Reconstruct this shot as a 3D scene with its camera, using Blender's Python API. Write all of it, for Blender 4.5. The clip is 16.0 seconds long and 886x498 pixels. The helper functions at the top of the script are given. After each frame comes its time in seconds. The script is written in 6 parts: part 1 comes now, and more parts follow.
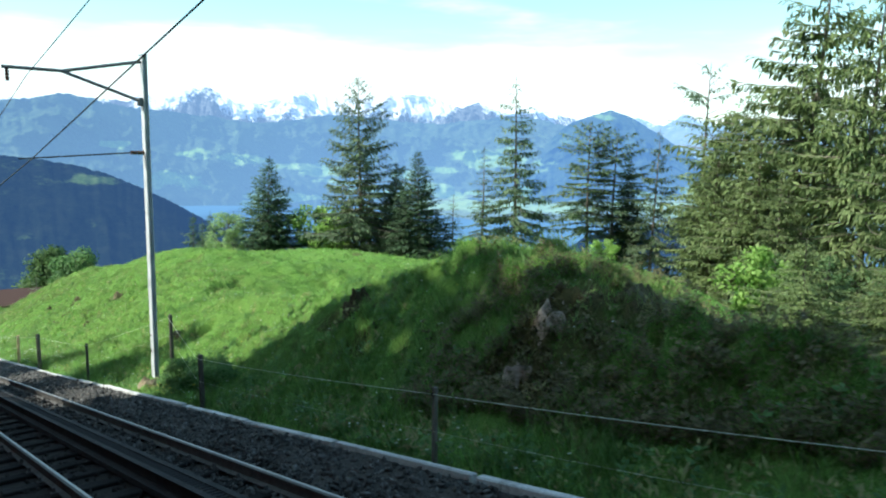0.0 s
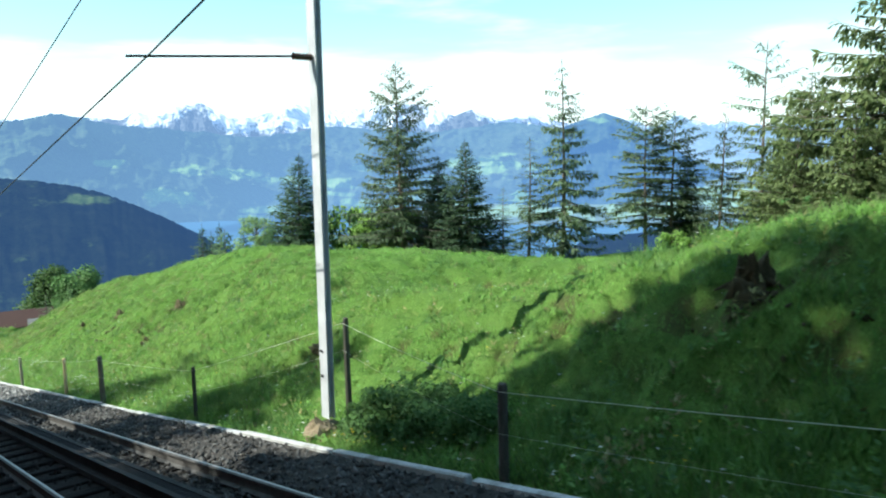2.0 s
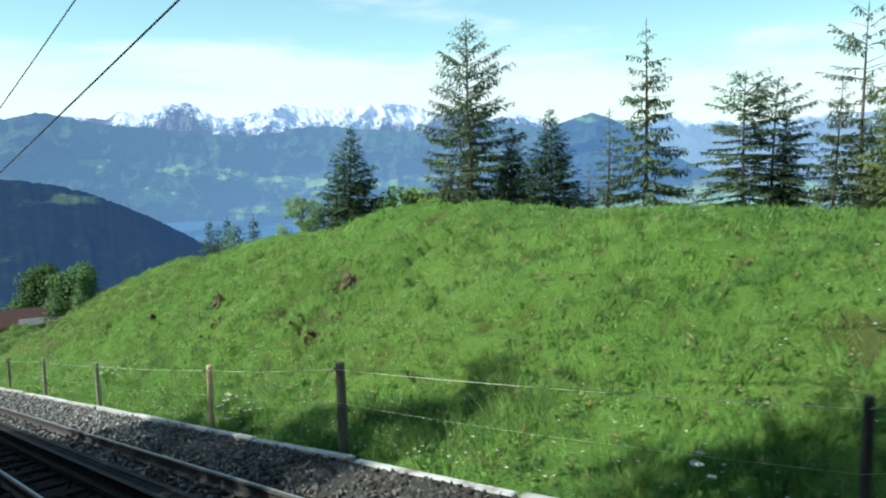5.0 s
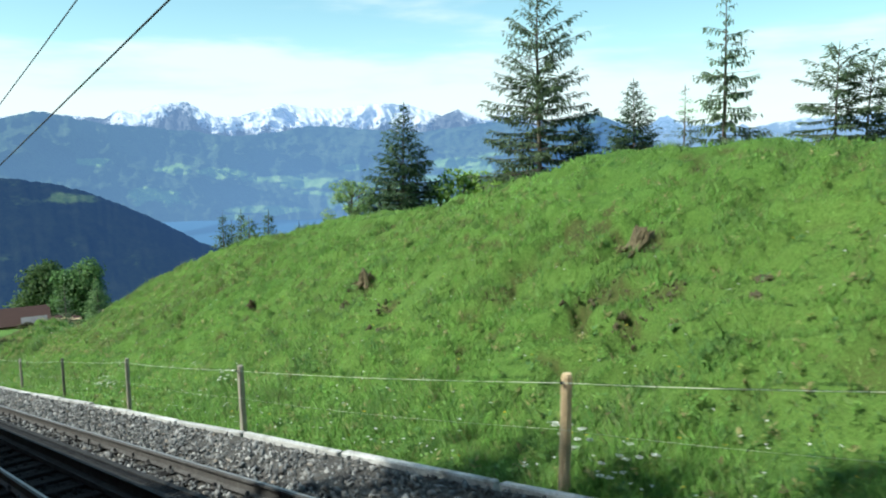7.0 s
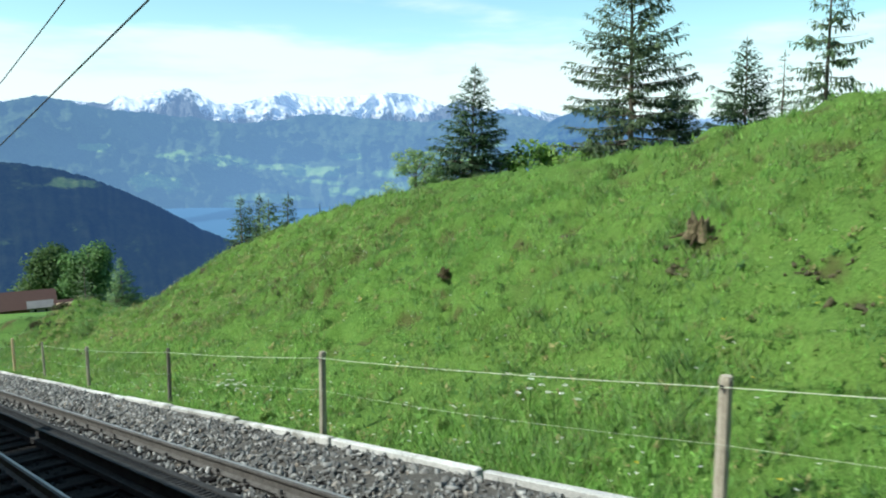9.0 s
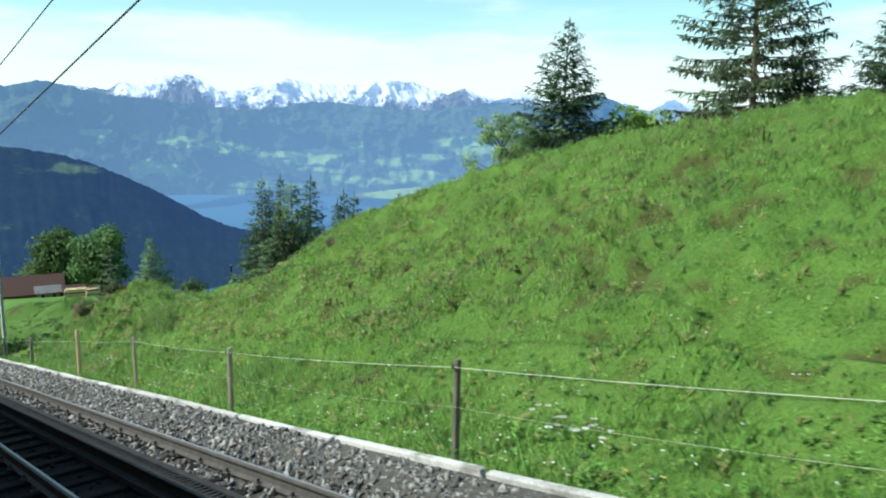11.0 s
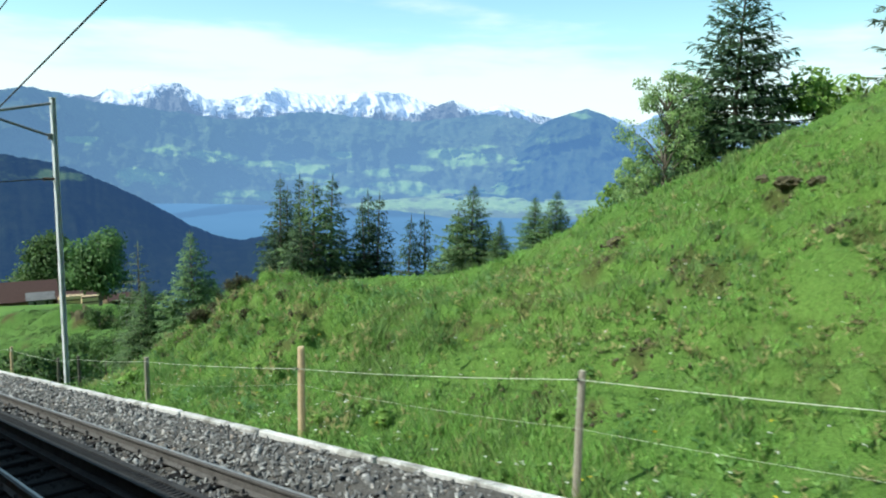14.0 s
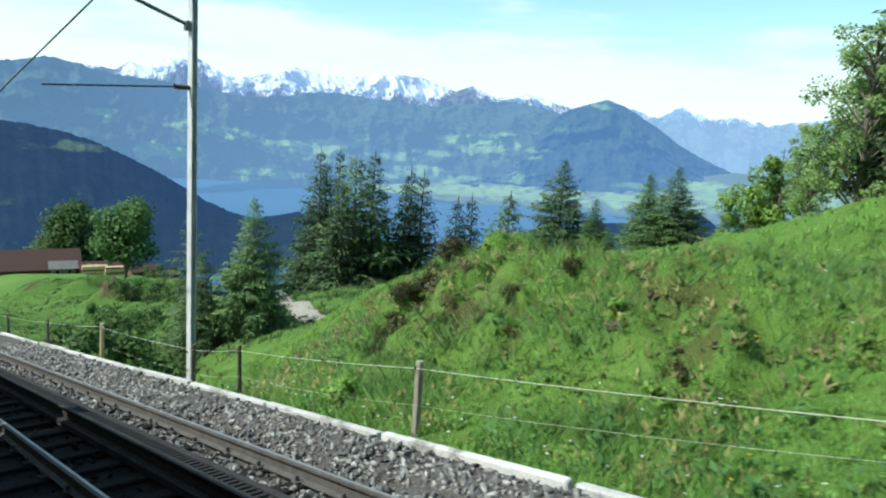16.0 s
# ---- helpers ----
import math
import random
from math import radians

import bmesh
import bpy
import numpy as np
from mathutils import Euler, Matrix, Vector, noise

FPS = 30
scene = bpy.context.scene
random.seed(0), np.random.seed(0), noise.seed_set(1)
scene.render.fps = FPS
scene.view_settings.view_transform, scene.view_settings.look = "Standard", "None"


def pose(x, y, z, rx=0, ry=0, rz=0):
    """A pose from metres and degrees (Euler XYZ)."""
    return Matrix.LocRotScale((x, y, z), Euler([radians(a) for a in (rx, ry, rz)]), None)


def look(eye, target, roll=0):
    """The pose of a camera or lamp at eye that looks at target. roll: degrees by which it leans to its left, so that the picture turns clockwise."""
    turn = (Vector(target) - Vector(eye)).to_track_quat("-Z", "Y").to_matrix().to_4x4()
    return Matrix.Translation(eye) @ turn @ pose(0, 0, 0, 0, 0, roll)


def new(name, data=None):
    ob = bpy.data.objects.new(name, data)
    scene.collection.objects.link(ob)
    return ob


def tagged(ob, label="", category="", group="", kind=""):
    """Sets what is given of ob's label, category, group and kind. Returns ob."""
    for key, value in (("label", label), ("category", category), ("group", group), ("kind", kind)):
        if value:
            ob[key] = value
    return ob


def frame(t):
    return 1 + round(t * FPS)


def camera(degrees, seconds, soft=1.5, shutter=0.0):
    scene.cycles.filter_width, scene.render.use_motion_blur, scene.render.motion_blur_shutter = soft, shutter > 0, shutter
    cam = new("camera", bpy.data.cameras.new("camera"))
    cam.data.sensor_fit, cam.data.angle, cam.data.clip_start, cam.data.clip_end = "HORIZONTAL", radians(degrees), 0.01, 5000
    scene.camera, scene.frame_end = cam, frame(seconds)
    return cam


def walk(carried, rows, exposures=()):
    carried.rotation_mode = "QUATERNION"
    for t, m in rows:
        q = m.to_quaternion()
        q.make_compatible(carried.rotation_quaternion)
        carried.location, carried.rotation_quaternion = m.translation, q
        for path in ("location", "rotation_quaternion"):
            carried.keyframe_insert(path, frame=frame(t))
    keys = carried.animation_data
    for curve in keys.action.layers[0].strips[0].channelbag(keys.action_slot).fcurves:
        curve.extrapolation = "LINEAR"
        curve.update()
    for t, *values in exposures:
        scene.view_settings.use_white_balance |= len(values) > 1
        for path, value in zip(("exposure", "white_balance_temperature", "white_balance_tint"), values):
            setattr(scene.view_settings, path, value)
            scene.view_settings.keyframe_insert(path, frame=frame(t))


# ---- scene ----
cam = camera(60.0, 16.0, soft=2.0, shutter=0.2)

PATH = [
    (0, (-0.05, 0.014, 2.016), (1.183, 1.56, 1.719), 1.0),
    (0.5, (-0.03, 1.819, 1.635), (1.224, 3.348, 1.334), 0.3),
    (1, (-0.009, 3.692, 1.224), (1.26, 5.21, 0.93), -0.1),
    (1.5, (-0.001, 5.449, 0.846), (1.258, 6.976, 0.558), -0.7),
    (2, (0.003, 7.323, 0.451), (1.245, 8.867, 0.175), -0.9),
    (2.5, (0.045, 9.102, 0.06), (1.284, 10.649, -0.207), -0.9),
    (3, (0.038, 10.928, -0.311), (1.28, 12.473, -0.577), -1.1),
    (3.5, (0.046, 12.657, -0.663), (1.292, 14.199, -0.927), -1.2),
    (4, (0.016, 14.465, -1.026), (1.272, 15.998, -1.296), -1.2),
    (6.5, (0.004, 23.185, -2.829), (1.277, 24.702, -3.106), -0.7),
    (7, (-0.022, 25.056, -3.221), (1.25, 26.575, -3.496), -0.7),
    (7.5, (-0.006, 26.82, -3.584), (1.261, 28.343, -3.86), -0.8),
    (8, (-0.023, 28.662, -3.954), (1.242, 30.186, -4.232), -0.4),
    (8.5, (0.003, 30.435, -4.331), (1.272, 31.953, -4.62), 0.2),
    (9, (-0.018, 32.286, -4.705), (1.251, 33.802, -5.004), 0.1),
    (11.5, (-0.019, 41.525, -6.514), (1.243, 43.042, -6.842), 0.8),
    (12, (-0.036, 43.326, -6.918), (1.22, 44.849, -7.243), 1.0),
    (12.5, (-0.016, 45.268, -7.325), (1.225, 46.799, -7.667), -0.2),
    (13, (0.015, 47.072, -7.71), (1.276, 48.586, -8.051), 0.4),
    (13.5, (0.014, 48.97, -8.111), (1.3, 50.47, -8.422), 1.0),
    (14, (0.038, 50.77, -8.483), (1.334, 52.265, -8.779), 1.3),
    (14.5, (-0.004, 52.627, -8.872), (1.299, 54.117, -9.159), 1.6),
    (15, (0.007, 54.423, -9.254), (1.31, 55.911, -9.548), 2.2),
    (15.5, (0.006, 56.324, -9.658), (1.297, 57.822, -9.955), 2.4),
    (16, (-0.002, 58.072, -10.03), (1.266, 59.582, -10.363), 3.5),
]
walk(cam, [(t, look(eye, target, roll)) for t, eye, target, roll in PATH],
     exposures=[(0, 0.68, 6250, 2), (2, 0.62, 6250, 2), (2.5, 0.46, 6250, 2), (3, 0.33, 6250, 2), (4, 0.15, 6250, 2), (7, 0.19, 6250, 2), (16, 0.22, 6250, 2)])

# ---- world, sun ----
SLOPE = -0.2054          # the line falls along +Y
TO_SUN = Vector((-0.625, 0.245, 0.742)).normalized()
world = bpy.data.worlds.new("sky")
scene.world = world
world.use_nodes = True
wn, wl = world.node_tree.nodes, world.node_tree.links
wn.clear()
w_out = wn.new("ShaderNodeOutputWorld")
w_bg = wn.new("ShaderNodeBackground")
w_sky = wn.new("ShaderNodeTexSky")
w_sky.sky_type = "NISHITA"
w_sky.sun_disc = False
w_sky.sun_elevation = math.asin(TO_SUN.z)
w_sky.sun_rotation = math.atan2(TO_SUN.x, TO_SUN.y)
w_sky.altitude = 1300
w_sky.air_density = 1.0
w_sky.dust_density = 1.6
w_sky.ozone_density = 0.6
# soft cloud veil over the sky, thicker towards the horizon
w_tc = wn.new("ShaderNodeTexCoord")
w_map = wn.new("ShaderNodeMapping")
w_map.inputs["Scale"].default_value = (1.0, 1.0, 5.5)
w_noise = wn.new("ShaderNodeTexNoise")
w_noise.inputs["Scale"].default_value = 3.4
w_noise.inputs["Detail"].default_value = 8
w_noise.inputs["Roughness"].default_value = 0.52
w_sep = wn.new("ShaderNodeSeparateXYZ")
w_hor = wn.new("ShaderNodeMapRange")
w_hor.inputs["From Min"].default_value = 0.02
w_hor.inputs["From Max"].default_value = 0.17
w_hor.inputs["To Min"].default_value = 0.30
w_hor.inputs["To Max"].default_value = -0.10
w_add = wn.new("ShaderNodeMath")
w_ramp = wn.new("ShaderNodeMapRange")
w_ramp.interpolation_type = "SMOOTHSTEP"
w_ramp.inputs["From Min"].default_value = 0.45
w_ramp.inputs["From Max"].default_value = 0.70
w_ramp.inputs["To Max"].default_value = 0.84
w_mix = wn.new("ShaderNodeMix")
w_mix.data_type = "RGBA"
w_mix.inputs["B"].default_value = (5.9, 6.6, 7.0, 1)
w_bg.inputs["Strength"].default_value = 0.15
wl.new(w_tc.outputs["Generated"], w_map.inputs["Vector"])
wl.new(w_map.outputs["Vector"], w_noise.inputs["Vector"])
wl.new(w_tc.outputs["Generated"], w_sep.inputs["Vector"])
wl.new(w_sep.outputs["Z"], w_hor.inputs["Value"])
wl.new(w_noise.outputs["Fac"], w_add.inputs[0])
wl.new(w_hor.outputs["Result"], w_add.inputs[1])
wl.new(w_add.outputs["Value"], w_ramp.inputs["Value"])
wl.new(w_ramp.outputs["Result"], w_mix.inputs["Factor"])
w_tint = wn.new("ShaderNodeMix")
w_tint.data_type, w_tint.blend_type = "RGBA", "MULTIPLY"
w_tint.inputs["Factor"].default_value = 1.0
w_tint.inputs["B"].default_value = (1.06, 1.25, 1.08, 1)
wl.new(w_sky.outputs["Color"], w_tint.inputs["A"])
wl.new(w_tint.outputs["Result"], w_mix.inputs["A"])
wl.new(w_mix.outputs["Result"], w_bg.inputs["Color"])
wl.new(w_bg.outputs["Background"], w_out.inputs["Surface"])

sun_data = bpy.data.lights.new("sun", "SUN")
sun_data.energy = 5.0
sun_data.angle = radians(0.53)
sun_data.color = (1.0, 0.95, 0.87)
sun = new("sun", sun_data)
sun.matrix_world = look((-200, 60, 230), Vector((-200, 60, 230)) - TO_SUN)


# ---- materials ----
def nodes_of(name):
    m = bpy.data.materials.new(name)
    m.use_nodes = True
    t = m.node_tree
    b = t.nodes["Principled BSDF"]
    return m, t, b


def noise_of(t, scale, detail=5, rough=0.55, coord="Object", stretch=None, spin=0.0):
    tc = t.nodes.new("ShaderNodeTexCoord")
    n = t.nodes.new("ShaderNodeTexNoise")
    n.inputs["Scale"].default_value = scale
    n.inputs["Detail"].default_value = detail
    n.inputs["Roughness"].default_value = rough
    if stretch:
        mp = t.nodes.new("ShaderNodeMapping")
        mp.inputs["Scale"].default_value = stretch
        source = tc.outputs[coord]
        if spin:
            turn = t.nodes.new("ShaderNodeMapping")
            turn.inputs["Rotation"].default_value = (0, 0, radians(spin))
            t.links.new(source, turn.inputs["Vector"])
            source = turn.outputs["Vector"]
        t.links.new(source, mp.inputs["Vector"])
        t.links.new(mp.outputs["Vector"], n.inputs["Vector"])
    else:
        t.links.new(tc.outputs[coord], n.inputs["Vector"])
    return n.outputs["Fac"]


def ramp_of(t, fac, stops):
    r = t.nodes.new("ShaderNodeValToRGB")
    els = r.color_ramp.elements
    while len(els) < len(stops):
        els.new(0.5)
    for e, (p, c) in zip(els, stops):
        e.position, e.color = p, (*c, 1)
    t.links.new(fac, r.inputs["Fac"])
    return r.outputs["Color"]


def mix_of(t, fac, a, b, blend="MIX"):
    m = t.nodes.new("ShaderNodeMix")
    m.data_type, m.blend_type = "RGBA", blend
    for key, v in (("Factor", fac), ("A", a), ("B", b)):
        if isinstance(v, (int, float)):
            m.inputs[key].default_value = v
        elif isinstance(v, tuple):
            m.inputs[key].default_value = (*v, 1)
        else:
            t.links.new(v, m.inputs[key])
    return m.outputs["Result"]


def range_of(t, v, a, b, lo=0.0, hi=1.0):
    r = t.nodes.new("ShaderNodeMapRange")
    r.interpolation_type = "SMOOTHSTEP"
    for key, x in (("From Min", a), ("From Max", b), ("To Min", lo), ("To Max", hi)):
        r.inputs[key].default_value = x
    t.links.new(v, r.inputs["Value"])
    return r.outputs["Result"]


def bump_of(t, b, height, strength, distance):
    n = t.nodes.new("ShaderNodeBump")
    n.inputs["Strength"].default_value = strength
    n.inputs["Distance"].default_value = distance
    t.links.new(height, n.inputs["Height"])
    t.links.new(n.outputs["Normal"], b.inputs["Normal"])


def plain(name, dark, light, scale, rough=0.8, metal=0.0, fine=None, bump=0.4, dist=0.01, stretch=None, rand=0.0, spec=0.5):
    """Two-scale mottled surface; rand varies it from piece to piece."""
    m, t, b = nodes_of(name)
    n1 = noise_of(t, scale, stretch=stretch)
    n2 = noise_of(t, fine or scale * 9, detail=3, stretch=stretch)
    col = ramp_of(t, n1, [(0.3, dark), (0.7, light)])
    col = mix_of(t, 0.45, col, ramp_of(t, n2, [(0.3, tuple(c * 0.55 for c in dark)), (0.7, tuple(min(1, c * 1.25) for c in light))]))
    if rand:
        info = t.nodes.new("ShaderNodeObjectInfo")
        hsv = t.nodes.new("ShaderNodeHueSaturation")
        t.links.new(range_of(t, info.outputs["Random"], 0, 1, 1 - rand, 1 + rand), hsv.inputs["Value"])
        t.links.new(col, hsv.inputs["Color"])
        col = hsv.outputs["Color"]
    t.links.new(col, b.inputs["Base Color"])
    b.inputs["Roughness"].default_value = rough
    b.inputs["Metallic"].default_value = metal
    b.inputs["Specular IOR Level"].default_value = spec
    bump_of(t, b, n2, bump, dist)
    return m


def sooted_and_shaded(m):
    """Brake dust, grease and the train's shade between the rails, put into the colour."""
    t = m.node_tree
    b = t.nodes["Principled BSDF"]
    col = b.inputs["Base Color"].links[0].from_socket
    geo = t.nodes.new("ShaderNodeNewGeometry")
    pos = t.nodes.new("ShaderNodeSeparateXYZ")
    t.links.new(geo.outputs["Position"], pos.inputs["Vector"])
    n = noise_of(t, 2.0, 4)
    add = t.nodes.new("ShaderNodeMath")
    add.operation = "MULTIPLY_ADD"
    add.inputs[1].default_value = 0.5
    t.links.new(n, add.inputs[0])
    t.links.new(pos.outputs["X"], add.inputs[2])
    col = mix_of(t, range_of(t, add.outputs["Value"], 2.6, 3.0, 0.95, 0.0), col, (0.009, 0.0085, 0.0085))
    # tree shade on the upper stretch, put into the ballast colour
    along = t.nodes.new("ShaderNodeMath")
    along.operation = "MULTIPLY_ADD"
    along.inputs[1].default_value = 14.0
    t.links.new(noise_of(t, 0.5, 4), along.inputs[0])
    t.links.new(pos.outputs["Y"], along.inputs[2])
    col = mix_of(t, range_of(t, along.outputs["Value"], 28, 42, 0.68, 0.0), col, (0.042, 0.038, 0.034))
    t.links.new(col, b.inputs["Base Color"])
    b.inputs["Specular IOR Level"].default_value = 0.12
    return m


def foliage(name, dark, light, sheer=0.35, spread=0.25, rough=0.6):
    """Leaves or needles: each clump has its own tone, and light comes through."""
    m, t, b = nodes_of(name)
    geo = t.nodes.new("ShaderNodeNewGeometry")
    col = ramp_of(t, geo.outputs["Random Per Island"], [(0.0, dark), (1.0, light)])
    n = noise_of(t, 0.6, detail=3)
    col = mix_of(t, range_of(t, n, 0.3, 0.7, 0.0, spread), col, tuple(c * 0.5 for c in dark))
    info = t.nodes.new("ShaderNodeObjectInfo")
    hsv = t.nodes.new("ShaderNodeHueSaturation")
    t.links.new(range_of(t, info.outputs["Random"], 0, 1, 0.85, 1.2), hsv.inputs["Value"])
    t.links.new(col, hsv.inputs["Color"])
    col = hsv.outputs["Color"]
    t.links.new(col, b.inputs["Base Color"])
    b.inputs["Roughness"].default_value = rough
    b.inputs["Specular IOR Level"].default_value = 0.3
    tr = t.nodes.new("ShaderNodeBsdfTranslucent")
    t.links.new(col, tr.inputs["Color"])
    mx = t.nodes.new("ShaderNodeMixShader")
    mx.inputs["Fac"].default_value = sheer
    t.links.new(b.outputs["BSDF"], mx.inputs[1])
    t.links.new(tr.outputs["BSDF"], mx.inputs[2])
    t.links.new(mx.outputs["Shader"], t.nodes["Material Output"].inputs["Surface"])
    return m


def meadow_material():
    m, t, b = nodes_of("meadow")
    big = noise_of(t, 0.22, 4)
    mid = noise_of(t, 1.6, 5, 0.6)
    fine = noise_of(t, 14, 4, 0.65)
    col = ramp_of(t, mid, [(0.3, (0.078, 0.150, 0.030)), (0.55, (0.118, 0.230, 0.042)), (0.75, (0.180, 0.300, 0.066))])
    col = mix_of(t, range_of(t, big, 0.40, 0.66, 0, 0.5), col, (0.175, 0.255, 0.062))
    # dimming of the lower pasture, put into the grass colour
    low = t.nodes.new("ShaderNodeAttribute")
    low.attribute_name = "dimmed"
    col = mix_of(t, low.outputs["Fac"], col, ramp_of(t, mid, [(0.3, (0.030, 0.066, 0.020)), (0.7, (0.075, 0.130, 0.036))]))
    wide = noise_of(t, 0.07, 4)
    col = mix_of(t, range_of(t, wide, 0.44, 0.66, 0, 0.5), col, (0.05, 0.115, 0.026))
    col = mix_of(t, range_of(t, fine, 0.35, 0.7, 0, 0.55), col, (0.05, 0.115, 0.016))
    hair = noise_of(t, 48, 3, 0.75, stretch=(1, 1, 0.45))
    col = mix_of(t, range_of(t, hair, 0.42, 0.64, 0, 0.7), col, (0.185, 0.345, 0.072))
    col = mix_of(t, range_of(t, hair, 0.46, 0.28, 0, 0.45), col, (0.045, 0.100, 0.020))
    # trodden earth showing sheer
    bare = t.nodes.new("ShaderNodeAttribute")
    bare.attribute_name = "bare"
    soil = ramp_of(t, fine, [(0.3, (0.046, 0.046, 0.018)), (0.7, (0.135, 0.124, 0.050))])
    col = mix_of(t, range_of(t, bare.outputs["Fac"], 0.15, 0.85), col, soil)
    t.links.new(col, b.inputs["Base Color"])
    b.inputs["Roughness"].default_value = 0.9
    b.inputs["Specular IOR Level"].default_value = 0.135
    bump_of(t, b, hair, 0.9, 0.05)
    return m


def turf(name, dark, light, sheer=0.42):
    """Grass: blade by blade, and in patches that are drier, bluer or fresher."""
    m, t, b = nodes_of(name)
    geo = t.nodes.new("ShaderNodeNewGeometry")
    col = ramp_of(t, geo.outputs["Random Per Island"], [(0.0, dark), (0.8, light), (1.0, (0.27, 0.38, 0.12))])
    col = mix_of(t, range_of(t, noise_of(t, 0.42, 5, 0.6), 0.49, 0.68, 0, 0.55), col, (0.220, 0.330, 0.088))
    col = mix_of(t, range_of(t, noise_of(t, 0.8, 4, 0.6, stretch=(1, 0.8, 1), spin=30), 0.50, 0.66, 0, 0.7), col, (0.078, 0.195, 0.062))
    col = mix_of(t, range_of(t, noise_of(t, 4.2, 4, 0.65), 0.47, 0.66, 0, 0.65), col, (0.070, 0.150, 0.034))
    col = mix_of(t, range_of(t, noise_of(t, 5.5, 3, 0.6), 0.54, 0.70, 0, 0.6), col, (0.27, 0.42, 0.11))
    low = range_of(t, noise_of(t, 0.10, 3), 0.40, 0.62, 0, 0.35)
    col = mix_of(t, low, col, (0.14, 0.30, 0.05))
    t.links.new(col, b.inputs["Base Color"])
    b.inputs["Roughness"].default_value = 0.55
    b.inputs["Specular IOR Level"].default_value = 0.3
    tr = t.nodes.new("ShaderNodeBsdfTranslucent")
    t.links.new(col, tr.inputs["Color"])
    mx = t.nodes.new("ShaderNodeMixShader")
    mx.inputs["Fac"].default_value = sheer
    t.links.new(b.outputs["BSDF"], mx.inputs[1])
    t.links.new(tr.outputs["BSDF"], mx.inputs[2])
    t.links.new(mx.outputs["Shader"], t.nodes["Material Output"].inputs["Surface"])
    return m


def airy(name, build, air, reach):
    """A surface kilometres off: its own colour with a blue glow painted in for haze, more with distance and in the
    valley.
    """
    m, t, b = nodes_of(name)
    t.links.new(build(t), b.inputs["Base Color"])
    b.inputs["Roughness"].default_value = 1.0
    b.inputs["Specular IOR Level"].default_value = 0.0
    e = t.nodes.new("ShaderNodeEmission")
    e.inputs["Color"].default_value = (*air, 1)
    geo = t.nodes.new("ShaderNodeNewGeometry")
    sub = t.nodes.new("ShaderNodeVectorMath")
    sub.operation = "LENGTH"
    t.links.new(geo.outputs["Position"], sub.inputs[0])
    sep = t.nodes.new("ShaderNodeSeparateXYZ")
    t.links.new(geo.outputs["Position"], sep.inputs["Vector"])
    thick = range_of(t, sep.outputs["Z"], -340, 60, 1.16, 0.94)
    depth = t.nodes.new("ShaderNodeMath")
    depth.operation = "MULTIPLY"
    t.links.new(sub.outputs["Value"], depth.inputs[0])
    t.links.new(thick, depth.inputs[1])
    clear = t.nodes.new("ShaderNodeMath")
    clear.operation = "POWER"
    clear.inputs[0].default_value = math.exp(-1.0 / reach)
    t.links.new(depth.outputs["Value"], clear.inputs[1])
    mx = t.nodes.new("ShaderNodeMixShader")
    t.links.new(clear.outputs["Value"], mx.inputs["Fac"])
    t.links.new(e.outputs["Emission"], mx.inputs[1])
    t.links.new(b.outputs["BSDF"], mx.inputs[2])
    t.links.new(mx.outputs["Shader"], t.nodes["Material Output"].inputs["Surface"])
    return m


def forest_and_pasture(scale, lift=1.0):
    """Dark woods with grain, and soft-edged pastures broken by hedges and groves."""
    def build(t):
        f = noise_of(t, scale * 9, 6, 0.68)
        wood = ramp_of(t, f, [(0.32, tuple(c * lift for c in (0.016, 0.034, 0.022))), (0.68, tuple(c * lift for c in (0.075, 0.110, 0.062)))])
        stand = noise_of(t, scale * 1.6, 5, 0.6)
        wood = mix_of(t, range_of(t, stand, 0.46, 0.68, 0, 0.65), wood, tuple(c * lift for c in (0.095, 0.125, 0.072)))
        open_ = t.nodes.new("ShaderNodeAttribute")
        open_.attribute_name = "pasture"
        add = t.nodes.new("ShaderNodeMath")
        add.operation = "MULTIPLY_ADD"
        add.inputs[1].default_value = 1.5
        t.links.new(noise_of(t, scale * 6, 7, 0.72), add.inputs[0])
        t.links.new(open_.outputs["Fac"], add.inputs[2])
        field = ramp_of(t, noise_of(t, scale * 4, 5, 0.7), [(0.3, (0.13, 0.23, 0.06)), (0.5, (0.22, 0.34, 0.10)), (0.7, (0.33, 0.44, 0.17))])
        return mix_of(t, range_of(t, add.outputs["Value"], 0.88, 1.50, 0, 0.95), wood, field)
    return build


